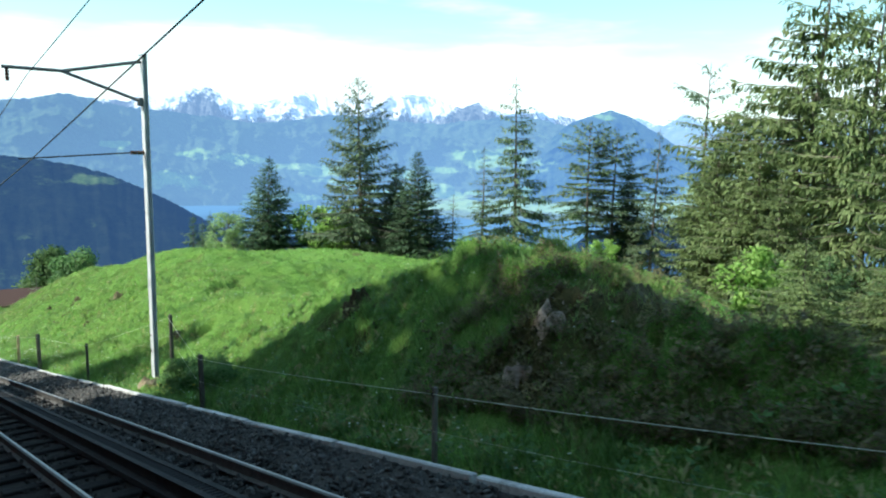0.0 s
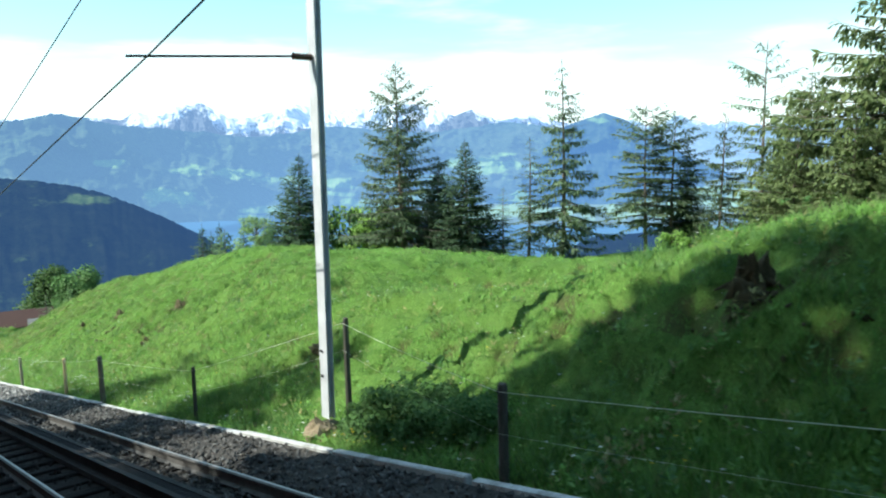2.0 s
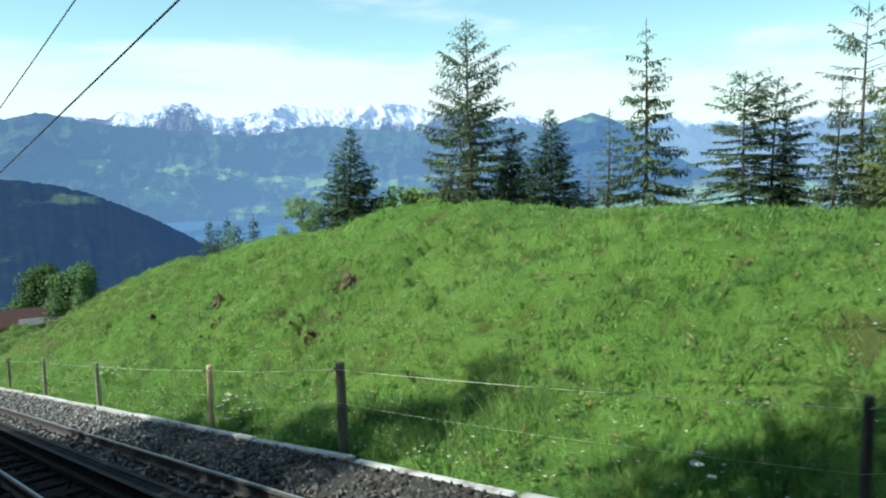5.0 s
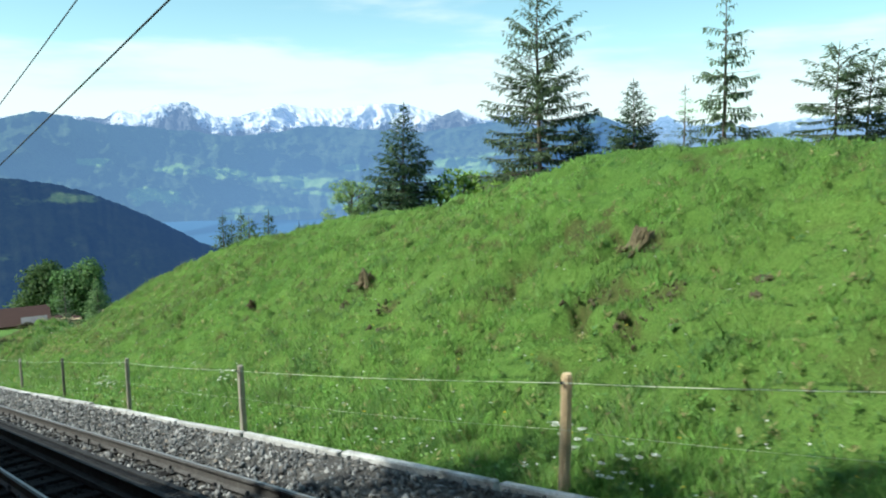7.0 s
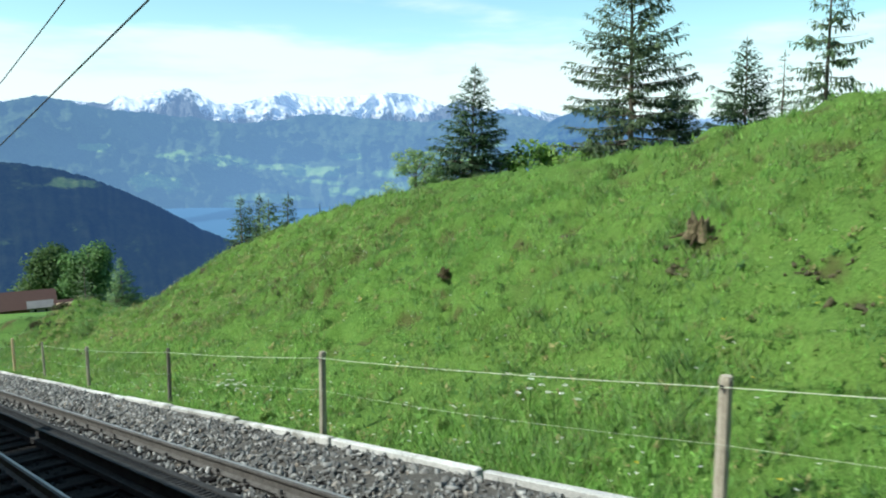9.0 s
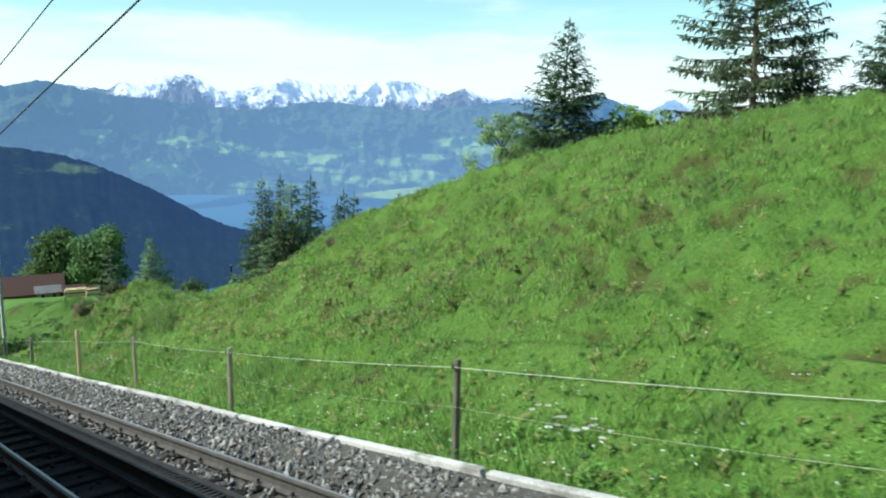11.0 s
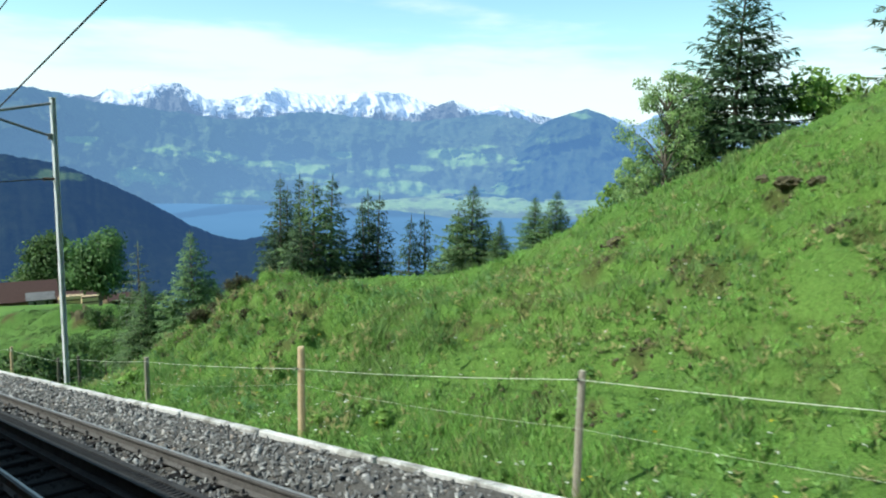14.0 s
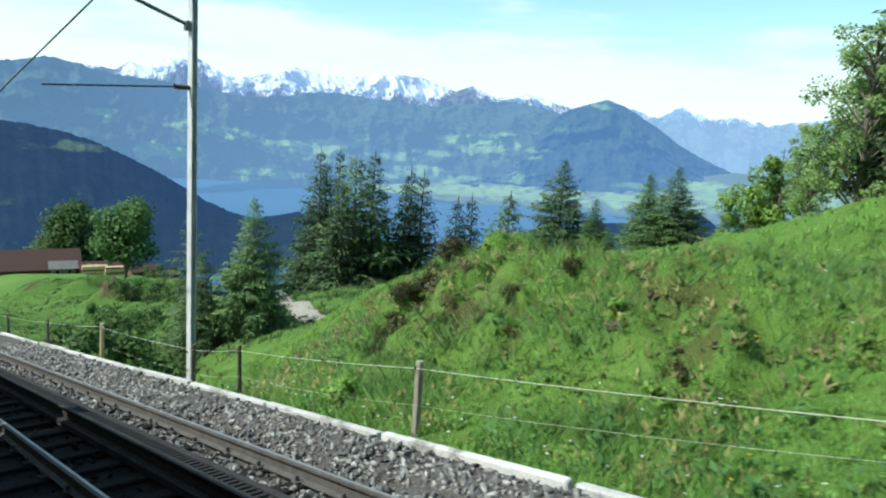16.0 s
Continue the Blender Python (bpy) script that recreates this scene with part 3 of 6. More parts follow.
def ground_z(x, y):
    """Height of the ground."""
    x, y = np.broadcast_arrays(np.asarray(x, float), np.asarray(y, float))
    shape = x.shape
    x, y = x.ravel(), y.ravel()
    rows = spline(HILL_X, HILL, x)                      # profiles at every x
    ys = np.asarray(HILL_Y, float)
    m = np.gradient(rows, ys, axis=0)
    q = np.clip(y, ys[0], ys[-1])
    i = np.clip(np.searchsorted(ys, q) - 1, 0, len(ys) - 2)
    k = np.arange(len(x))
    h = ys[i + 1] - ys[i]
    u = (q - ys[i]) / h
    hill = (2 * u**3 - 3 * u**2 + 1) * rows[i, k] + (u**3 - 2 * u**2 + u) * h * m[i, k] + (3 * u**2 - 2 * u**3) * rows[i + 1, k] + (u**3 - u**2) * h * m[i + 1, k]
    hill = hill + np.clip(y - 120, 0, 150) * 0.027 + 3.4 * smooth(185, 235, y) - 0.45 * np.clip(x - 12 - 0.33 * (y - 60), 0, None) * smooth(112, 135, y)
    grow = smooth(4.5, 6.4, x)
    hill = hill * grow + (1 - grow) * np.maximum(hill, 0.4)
    mound = 1 - smooth(11, 15, y)
    scarp = np.exp(-((y - 6.0) / 1.8) ** 2)
    steep = 0.56 + 0.39 * mound + 0.45 * scarp
    start = 5.05 + 0.38 * np.exp(-((y - 15.6) / 2.2) ** 2) + 0.25 * mound + 0.20 * scarp
    bank = -0.16 + steep * 0.35 * np.log1p(np.exp(np.clip((x - start) / 0.35, -30, 40)))
    top = -0.22 * np.logaddexp(-bank / 0.22, -hill / 0.22)
    away = smooth(4.6, 7.5, x)
    far = smooth(120, 400, np.hypot(x, y - 40))
    tussock = 0.16 * fbm(x * 0.45, y * 0.45, 3) + 0.14 * fbm(x * 1.7, y * 1.3, 4) + 0.05 * fbm(x * 7, y * 6, 2)
    # cattle steps that run level along the slope
    lines = np.sin((top * 5.2 + 2.2 * fbm(x * 0.3, y * 0.3, 2)) * 2 * np.pi)
    tussock = tussock + 0.035 * lines * smooth(-0.05, 0.22, fbm(x * 0.25 + 5, y * 0.25, 2))
    knolls = 0.16 * np.abs(fbm(x * 1.1 + 9, y * 0.9, 3)) * smooth(5.2, 6.2, x) * (1 - smooth(14, 24, x))
    top = top + (tussock + knolls) * away * (1 - far) - 0.13 * dent_of(x, y)
    zone, clump = turf_of(x, y)
    top = top + 0.19 * zone * (clump - 0.72)
    # broken, overgrown flank of the mound
    wild = (1 - smooth(9.5, 13, y)) * smooth(5.0, 5.8, x) * (1 - smooth(9, 12, x))
    top = top + wild * (0.50 * np.abs(fbm(x * 0.75 + 2, y * 0.62 + 8, 4)) - 0.13 + 0.22 * fbm(x * 2.4, y * 1.9, 3))
    # slumped edge of the knoll above the hollow
    slump = smooth(60, 63, y) * (1 - smooth(69, 72, y)) * smooth(5.4, 6.2, x) * (1 - smooth(9, 12, x))
    top = top + slump * (0.55 * np.abs(fbm(x * 0.9 + 0.5 * y + 3, y * 0.35 - 0.4 * x, 4)) - 0.09)
    for gq, g0, g1, gd in GULLIES:
        q = (y - 0.5 * (x - 6) - gq + 0.35 * fbm(x * 1.2 + gq, y * 0.8, 3)) / 0.20
        top = top + gd * (0.55 * np.exp(-(q - 1.9) ** 2) - np.exp(-q * q)) * smooth(g0 - 0.3, g0 + 0.3, x) * (1 - smooth(g1 - 0.4, g1 + 0.3, x))
    # the bank falls away behind the kerb beyond the last knoll
    top = top - 0.75 * smooth(66.8, 70.5, y) * smooth(4.36, 4.9, x) * (1 - smooth(9, 14, x))
    top = top + 1.1 * fbm(x * 0.11, y * 0.07, 4) * smooth(84, 100, y) * smooth(6, 10, x) * (1 - smooth(190, 230, y))
    # shoulder that carries the path and the spruces beyond it
    top = top + 4.2 * np.exp(-((x - 37) / 9.5) ** 2 - ((y - 124) / 13.0) ** 2) + 1.0 * np.exp(-((x - 28.5) / 4) ** 2 - ((y - 110) / 6.0) ** 2)
    # heaps and hollows in the lower pasture
    for hx, hy, hw, hd, hh in HEAPS + SWELLS:
        top = top + hh * np.exp(-((x - hx) / hw) ** 2 - ((y - hy) / hd) ** 2)
    top = np.where(x < 4.4, -0.42 + 0.26 * smooth(4.15, 4.4, x), top)
    left = np.clip(-4.5 - x, 0, None)
    top = top + np.minimum(left * 0.62, 120) + np.where(left > 0, 0.3 * fbm(x * 0.3, y * 0.3, 3), 0)
    z = SLOPE * y + top
    drop = np.clip(x - 62, 0, None) * 0.42 + np.clip(y - 275, 0, None) * 0.30
    z = z - drop + far * 6 * fbm(x * 0.02, y * 0.02, 4)
    return np.maximum(z, LAKE_Z - 12).reshape(shape)


def stations(*spans):
    out = []
    for a, b, step in spans:
        out += list(np.arange(a, b, step))
    return np.array(out + [spans[-1][1]])


def build_ground():
    xs = stations((-4200, -400, 380), (-400, -60, 34), (-60, -6, 3), (-6, 4.0, 1.0), (4.0, 5.4, 0.14), (5.4, 10.6, 0.09), (10.6, 15, 0.22), (15, 26, 0.5), (26, 64, 1.2), (64, 200, 8), (200, 1000, 50), (1000, 4800, 380))
    ys = stations((-1500, -60, 160), (-60, -4, 7), (-4, 0, 1), (0, 82, 0.11), (82, 84, 0.2), (84, 130, 0.5), (130, 215, 1.3), (215, 300, 4), (300, 1300, 50), (1300, 4800, 350))
    gx, gy = np.meshgrid(xs, ys)
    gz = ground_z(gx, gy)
    verts = np.stack([gx, gy, gz], -1).reshape(-1, 3)
    nx, ny = len(xs), len(ys)
    i, j = np.meshgrid(np.arange(nx - 1), np.arange(ny - 1))
    a = (j * nx + i).ravel()
    faces = np.stack([a, a + 1, a + nx + 1, a + nx], -1)
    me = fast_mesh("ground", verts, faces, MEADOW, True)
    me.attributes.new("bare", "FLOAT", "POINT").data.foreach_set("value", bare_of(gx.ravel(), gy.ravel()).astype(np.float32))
    # where the pasture's colour is darkened for the dim window edge
    dimmed = smooth(86, 104, gy) * 0.85 * (1 - smooth(215, 235, gy))
    me.attributes.new("dimmed", "FLOAT", "POINT").data.foreach_set("value", dimmed.ravel().astype(np.float32))
    ob = new("ground", me)
    tagged(ob, "grazed green hillside meadow with bare earth steps", "ground", kind="structure")


build_ground()


# ---- lake and mountains ----
HUB = (0.0, 29.0, -4.0)


def ridge(name, label, top, foot, near, far, material, rough, seed, n_az=260, n_up=40, fields=None, fine=1.0, pull=None, rocky=(), cross=1.0, jag=1.0):
    """A mountain front: its crest follows top (azimuth, elevation in degrees), its foot the elevation foot; pull brings stretches nearer."""
    az = np.linspace(top[0][0], top[-1][0], n_az)
    crest = np.interp(az, [a for a, _ in top], [e for _, e in top])
    base = np.interp(az, [a for a, _ in foot], [e for _, e in foot])
    v = np.linspace(0, 1, n_up)
    A, V = np.meshgrid(az, v)
    spread = np.tan(np.radians(base)) * (1 - V ** 0.85) * near / (near + (far - near) * V) + np.tan(np.radians(crest)) * V ** 0.85
    # spurs run down slantwise from the crest, cut by finer gullies
    slant = A + 2.2 * V + 1.4 * fbm(A * 0.12 + seed, V * 1.2, 2)
    spurs = np.abs(fbm(slant * 0.33 * fine + seed, V * 2.2 * cross * fine + seed, 3)) * 2
    gully = np.abs(fbm(slant * 1.3 * fine + seed, V * 7.0 * cross * fine + seed, 5)) * 2
    dist = near + (far - near) * V + rough * (spurs - 0.35 + 0.38 * gully) * (far - near) * (0.25 + V * (1 - V) * 2)
    if pull:
        dist = dist * np.interp(A, [a for a, _ in pull], [k for _, k in pull])
    el = spread + 0.0045 * jag * rough * fbm(A * 1.6 + seed, V * 2.0, 4) * V + np.radians(0.10) * jag * fbm(A * 4 + seed, V * 0 + 3, 4) * V
    a = np.radians(A)
    verts = np.stack([HUB[0] + dist * np.sin(a), HUB[1] + dist * np.cos(a), HUB[2] + dist * el], -1).reshape(-1, 3)
    i, j = np.meshgrid(np.arange(n_az - 1), np.arange(n_up - 1))
    k = (j * n_az + i).ravel()
    faces = np.stack([k, k + 1, k + n_az + 1, k + n_az], -1)
    me = fast_mesh(name, verts, faces, material, True)
    deg = np.degrees(np.arctan(el))
    if fields is not None:
        # cleared pastures: azimuth, elevation, width and height of each, over a thin scatter
        open_ = -0.04 + 0.50 * fbm(A * 0.5 + 11 * seed, deg * 1.7 + seed, 4)
        for fa, fe, fw, fh in fields:
            q = np.hypot((A - fa) / (fw * 0.62), (deg - fe + 0.05 * (A - fa)) / (fh * 0.72)) + 0.9 * fbm(A * 0.9 + fa, deg * 2.6 + fe, 4)
            open_ = np.maximum(open_, 0.95 * (1 - smooth(0.35, 1.25, q)))
        me.attributes.new("pasture", "FLOAT", "POINT").data.foreach_set("value", open_.ravel().astype(np.float32))
    bare = np.zeros_like(A)
    for ra, rw in rocky:
        bare = np.maximum(bare, np.exp(-((A - ra) / rw) ** 2))
    me.attributes.new("rock", "FLOAT", "POINT").data.foreach_set("value", bare.ravel().astype(np.float32))
    return tagged(new(name, me), label, "mountain", kind="structure")


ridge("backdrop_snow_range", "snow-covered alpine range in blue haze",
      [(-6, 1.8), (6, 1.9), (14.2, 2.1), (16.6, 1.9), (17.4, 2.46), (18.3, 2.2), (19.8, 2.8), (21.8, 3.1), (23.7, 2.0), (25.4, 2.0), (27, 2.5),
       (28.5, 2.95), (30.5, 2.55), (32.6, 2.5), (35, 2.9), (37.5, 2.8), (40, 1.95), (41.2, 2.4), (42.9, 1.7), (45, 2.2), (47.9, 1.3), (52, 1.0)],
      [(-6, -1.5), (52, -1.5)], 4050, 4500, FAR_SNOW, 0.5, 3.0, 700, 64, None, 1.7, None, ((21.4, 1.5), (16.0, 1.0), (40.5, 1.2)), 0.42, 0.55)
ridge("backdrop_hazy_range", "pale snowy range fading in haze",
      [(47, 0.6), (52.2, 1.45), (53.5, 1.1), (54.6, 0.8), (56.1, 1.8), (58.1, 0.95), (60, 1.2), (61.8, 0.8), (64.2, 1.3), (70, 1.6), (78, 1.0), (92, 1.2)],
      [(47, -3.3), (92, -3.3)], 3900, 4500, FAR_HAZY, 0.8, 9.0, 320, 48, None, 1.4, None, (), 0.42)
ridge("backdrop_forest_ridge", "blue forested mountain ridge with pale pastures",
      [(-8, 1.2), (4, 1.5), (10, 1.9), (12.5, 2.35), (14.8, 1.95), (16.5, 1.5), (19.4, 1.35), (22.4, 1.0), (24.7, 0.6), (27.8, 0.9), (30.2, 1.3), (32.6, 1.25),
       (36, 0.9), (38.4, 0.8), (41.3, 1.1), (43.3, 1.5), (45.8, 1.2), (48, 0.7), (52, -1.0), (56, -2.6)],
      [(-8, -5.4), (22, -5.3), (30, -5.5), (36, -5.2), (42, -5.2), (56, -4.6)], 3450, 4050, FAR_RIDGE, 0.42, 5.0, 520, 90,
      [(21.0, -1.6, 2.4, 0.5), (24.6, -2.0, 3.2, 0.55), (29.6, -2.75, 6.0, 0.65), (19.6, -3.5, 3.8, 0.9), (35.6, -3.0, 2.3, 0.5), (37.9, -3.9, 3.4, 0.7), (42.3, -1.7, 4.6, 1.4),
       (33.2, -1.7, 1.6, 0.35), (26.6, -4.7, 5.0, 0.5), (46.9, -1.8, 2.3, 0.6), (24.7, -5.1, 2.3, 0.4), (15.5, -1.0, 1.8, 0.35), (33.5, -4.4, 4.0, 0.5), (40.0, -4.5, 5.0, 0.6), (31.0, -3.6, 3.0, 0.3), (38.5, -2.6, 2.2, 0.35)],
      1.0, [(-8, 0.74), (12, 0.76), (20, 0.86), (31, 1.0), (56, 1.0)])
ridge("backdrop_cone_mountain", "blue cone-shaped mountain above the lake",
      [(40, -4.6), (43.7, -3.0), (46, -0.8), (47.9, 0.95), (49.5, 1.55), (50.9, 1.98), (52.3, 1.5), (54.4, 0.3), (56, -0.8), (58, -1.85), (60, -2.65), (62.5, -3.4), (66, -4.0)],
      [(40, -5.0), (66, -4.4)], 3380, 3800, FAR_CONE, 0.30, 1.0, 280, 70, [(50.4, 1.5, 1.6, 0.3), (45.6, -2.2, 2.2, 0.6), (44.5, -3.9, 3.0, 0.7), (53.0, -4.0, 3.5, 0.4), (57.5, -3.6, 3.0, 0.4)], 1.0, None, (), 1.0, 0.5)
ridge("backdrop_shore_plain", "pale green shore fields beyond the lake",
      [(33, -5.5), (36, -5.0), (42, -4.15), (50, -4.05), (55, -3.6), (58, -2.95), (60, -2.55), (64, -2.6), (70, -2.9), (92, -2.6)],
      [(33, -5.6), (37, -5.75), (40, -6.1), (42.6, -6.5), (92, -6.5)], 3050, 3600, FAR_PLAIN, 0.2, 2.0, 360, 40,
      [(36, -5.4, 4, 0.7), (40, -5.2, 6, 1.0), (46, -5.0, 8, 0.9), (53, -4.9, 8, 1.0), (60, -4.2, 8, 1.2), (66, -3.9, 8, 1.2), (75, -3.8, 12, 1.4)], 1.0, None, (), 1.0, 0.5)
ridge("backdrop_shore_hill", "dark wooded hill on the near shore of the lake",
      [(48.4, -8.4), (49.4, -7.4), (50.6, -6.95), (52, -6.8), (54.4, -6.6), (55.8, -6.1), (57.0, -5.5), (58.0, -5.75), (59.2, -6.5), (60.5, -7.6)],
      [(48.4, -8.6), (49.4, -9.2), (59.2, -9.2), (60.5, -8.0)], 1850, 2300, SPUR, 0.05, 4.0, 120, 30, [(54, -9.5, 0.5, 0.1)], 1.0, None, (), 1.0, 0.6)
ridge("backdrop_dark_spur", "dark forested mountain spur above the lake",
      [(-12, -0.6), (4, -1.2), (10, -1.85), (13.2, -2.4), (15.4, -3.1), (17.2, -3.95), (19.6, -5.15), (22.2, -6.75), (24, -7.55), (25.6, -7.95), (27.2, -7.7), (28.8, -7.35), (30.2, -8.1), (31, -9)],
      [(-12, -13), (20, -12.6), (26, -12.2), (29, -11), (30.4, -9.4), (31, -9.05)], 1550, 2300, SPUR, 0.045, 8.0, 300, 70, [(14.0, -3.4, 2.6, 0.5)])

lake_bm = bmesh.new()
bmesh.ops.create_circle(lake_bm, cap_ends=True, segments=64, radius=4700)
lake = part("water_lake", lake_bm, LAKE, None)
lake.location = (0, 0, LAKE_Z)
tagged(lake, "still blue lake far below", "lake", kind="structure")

# ---- the neighbouring track ----
Y0, Y1 = -6.0, 128.0
RAIL_IN, RAIL_OUT, RACK_X = 1.68, 3.18, 2.44
rng = np.random.RandomState(11)

# ballast bed, both tracks
bed_cols = [(-4.6, -0.42), (-3.6, -0.19), (1.0, -0.20), (3.4, -0.19), (3.75, -0.11), (4.22, -0.06), (4.3, -0.3)]
bed_y = np.arange(-40, 150.1, 0.5)
bed_verts, bed_faces = [], []
for y in bed_y:
    for x, hh in bed_cols:
        bed_verts.append((x, y, SLOPE * y + hh + (rng.rand() - 0.5) * 0.03))
nb = len(bed_cols)
for j in range(len(bed_y) - 1):
    for i in range(nb - 1):
        a = j * nb + i
        bed_faces.append((a, a + 1, a + nb + 1, a + nb))
bed = tagged(new("road_bed", mesh_of("road_bed", bed_verts, bed_faces, STONES)), "grey crushed-stone ballast bed under two tracks", "ballast bed", kind="structure")

RAIL_FOOT = [(-0.0625, -0.149), (0.0625, -0.149), (0.0625, -0.138), (0.012, -0.122), (0.0085, -0.04), (0.033, -0.030), (0.033, -0.006),
             (0.027, -0.004), (-0.027, -0.004), (-0.033, -0.006), (-0.033, -0.030), (-0.0085, -0.04), (-0.012, -0.122), (-0.0625, -0.138)]
RAIL_TOP = [(-0.004, -0.004), (0.026, -0.004), (0.024, 0.0), (-0.002, 0.0)]

track = tagged(new("railway_track"), "steel rack-railway track on timber sleepers in ballast", "railway track")
for rx in (RAIL_IN, RAIL_OUT):
    rail = part("rail", prism_along("rail", RAIL_FOOT, Y0, Y1, rx, 0, STEEL), STEEL, track, "rusty brown running rail")
    part("rail_head", prism_along("rail_head", RAIL_TOP, Y0, Y1, rx, 0, SHINY), SHINY, rail, "bright worn rail head")

# ladder rack: two channel sides with rungs between
CHANNEL = [(-0.010, -0.06), (0.010, -0.06), (0.010, 0.085), (-0.010, 0.085)]
CHAN_LIP = [(-0.012, 0.073), (0.050, 0.073), (0.050, 0.087), (-0.012, 0.087)]
rack = part("rack_ladder", mesh_of("rack_base", *(lambda b: (b[0], b[1]))(([(RACK_X - 0.16, Y0, SLOPE * Y0 - 0.075), (RACK_X + 0.16, Y0, SLOPE * Y0 - 0.075), (RACK_X + 0.16, Y1, SLOPE * Y1 - 0.075), (RACK_X - 0.16, Y1, SLOPE * Y1 - 0.075),
                                                                      (RACK_X - 0.16, Y0, SLOPE * Y0 - 0.15), (RACK_X + 0.16, Y0, SLOPE * Y0 - 0.15), (RACK_X + 0.16, Y1, SLOPE * Y1 - 0.15), (RACK_X - 0.16, Y1, SLOPE * Y1 - 0.15)],
                                                                     [(0, 1, 2, 3), (4, 7, 6, 5), (0, 4, 5, 1), (2, 6, 7, 3), (1, 5, 6, 2), (0, 3, 7, 4)])), RACK), RACK, track, "dark greased ladder rack")
for side in (-1, 1):
    lip = [(-a, b) for a, b in CHAN_LIP][::-1] if side < 0 else CHAN_LIP
    part("rack_side", prism_along("rack_side", CHANNEL, Y0, Y1, RACK_X + side * 0.072, 0, RACK), RACK, rack)
    part("rack_flange", prism_along("rack_flange", lip, Y0, Y1, RACK_X + side * 0.072, 0, RACK), RACK, rack)

sleeper_mesh = bpy.data.meshes.new("sleeper")
sb = box_bm((2.46, 0.24, 0.13), bevel=0.012)
sb.to_mesh(sleeper_mesh)
sb.free()
sleeper_mesh.materials.append(TIMBER)
clip_mesh = bpy.data.meshes.new("rail_clip")
cb = box_bm((0.075, 0.10, 0.02), bevel=0.004)
box_bm((0.034, 0.034, 0.055), (0.005, 0, 0.03), 0.004, cb)
cb.to_mesh(clip_mesh)
cb.free()
clip_mesh.materials.append(STEEL)
SLEEPER_STEP = 0.72
for k in range(175):
    y = 1.6 + k * SLEEPER_STEP
    s = part("sleeper", sleeper_mesh, TIMBER, track)
    s.matrix_basis = Matrix.Translation(on_line(2.43 + rng.uniform(-0.03, 0.03), y, -0.218)) @ LINE_TURN @ pose(0, 0, 0, 0, 0, rng.uniform(-1.2, 1.2))
    if k < 110:
        for rx in (RAIL_IN, RAIL_OUT):
            for sd in (-1, 1):
                c = part("rail_clip", clip_mesh, STEEL, s)
                c.matrix_basis = pose(rx - 2.43 + sd * 0.082, 0, 0.078, 0, 0, 0 if sd > 0 else 180)

rung_mesh = bpy.data.meshes.new("rack_tooth")
rb = box_bm((0.13, 0.042, 0.05), bevel=0.006)
rb.to_mesh(rung_mesh)
rb.free()
rung_mesh.materials.append(RACK)
rung_ys = np.arange(2.0, 110.0, 0.10)
near_rungs = (rung_ys > 58.6) & (rung_ys < 73.0)
near_rungs |= (rung_ys > 4.5) & (rung_ys < 20.0)
for y in rung_ys[near_rungs]:
    r = part("rack_tooth", rung_mesh, RACK, rack)
    r.matrix_basis = Matrix.Translation(on_line(RACK_X, y, 0.052)) @ LINE_TURN
rest = []
base_v = np.array([v.co[:] for v in rung_mesh.vertices])
tri = bmesh.new()
tri.from_mesh(rung_mesh)
bmesh.ops.triangulate(tri, faces=tri.faces[:])
base_f = np.array([[v.index for v in f.verts] for f in tri.faces])
tri.free()
tilt = np.array(LINE_TURN.to_3x3())
for y in rung_ys[~near_rungs]:
    rest.append((base_v @ tilt.T + np.array(on_line(RACK_X, y, 0.052)), base_f))
v, f = joined(rest)
tagged(part("rack_teeth", fast_mesh("rack_teeth", v, f, RACK), RACK, rack), kind="stuff")

# the line's own rails, under the train
own_track = tagged(new("railway_track"), "steel running rails of the train's own track", "railway track")
for rx in (-2.2, -0.7):
    rail = part("rail", prism_along("rail", RAIL_FOOT, -36, 130, rx, -0.03, STEEL), STEEL, own_track)
    part("rail_head", prism_along("rail_head", RAIL_TOP, -36, 130, rx, -0.03, SHINY), SHINY, rail)

# kerb of pale concrete strips between ballast and grass
kerb = tagged(new("kerb_strip"), "pale concrete kerb strip along the ballast edge", "kerb", kind="structure")
KERB_LEN = 2.46
for k in range(52):
    bm = box_bm((0.095, KERB_LEN - 0.03, 0.24), bevel=0.014)
    for vtx in bm.verts:
        vtx.co += Vector((rng.uniform(-1, 1), rng.uniform(-1, 1), rng.uniform(-1, 1))) * 0.006
    y = 1.2 + k * KERB_LEN
    stone = part("kerb_stone", bm, CONCRETE, kerb)
    low = -0.028 if 18 < y < 24 else 0.0
    stone.matrix_basis = Matrix.Translation(on_line(4.285 + rng.uniform(-0.015, 0.015), y, -0.13 + low + rng.uniform(-0.012, 0.012))) @ LINE_TURN @ pose(0, 0, 0, rng.uniform(-0.4, 0.4), rng.uniform(-3, 3), rng.uniform(-0.5, 0.5))


# ---- ballast stones ----
def stone_shapes(n, seed):
    r = np.random.RandomState(seed)
    cube = np.array([(-1, -1, -1), (1, -1, -1), (1, 1, -1), (-1, 1, -1), (-1, -1, 1), (1, -1, 1), (1, 1, 1), (-1, 1, 1)], float)
    out = []
    for _ in range(n):
        v = cube * r.uniform(0.35, 1.15, (8, 3)) * r.permutation([1.5, 0.95, 0.5]) * r.uniform(0.8, 1.15, (1, 3))
        v += r.uniform(-0.32, 0.32, (8, 3))
        a = r.uniform(0, 6.28, 3)
        out.append(v @ np.array(Euler(a).to_matrix()))
    return out


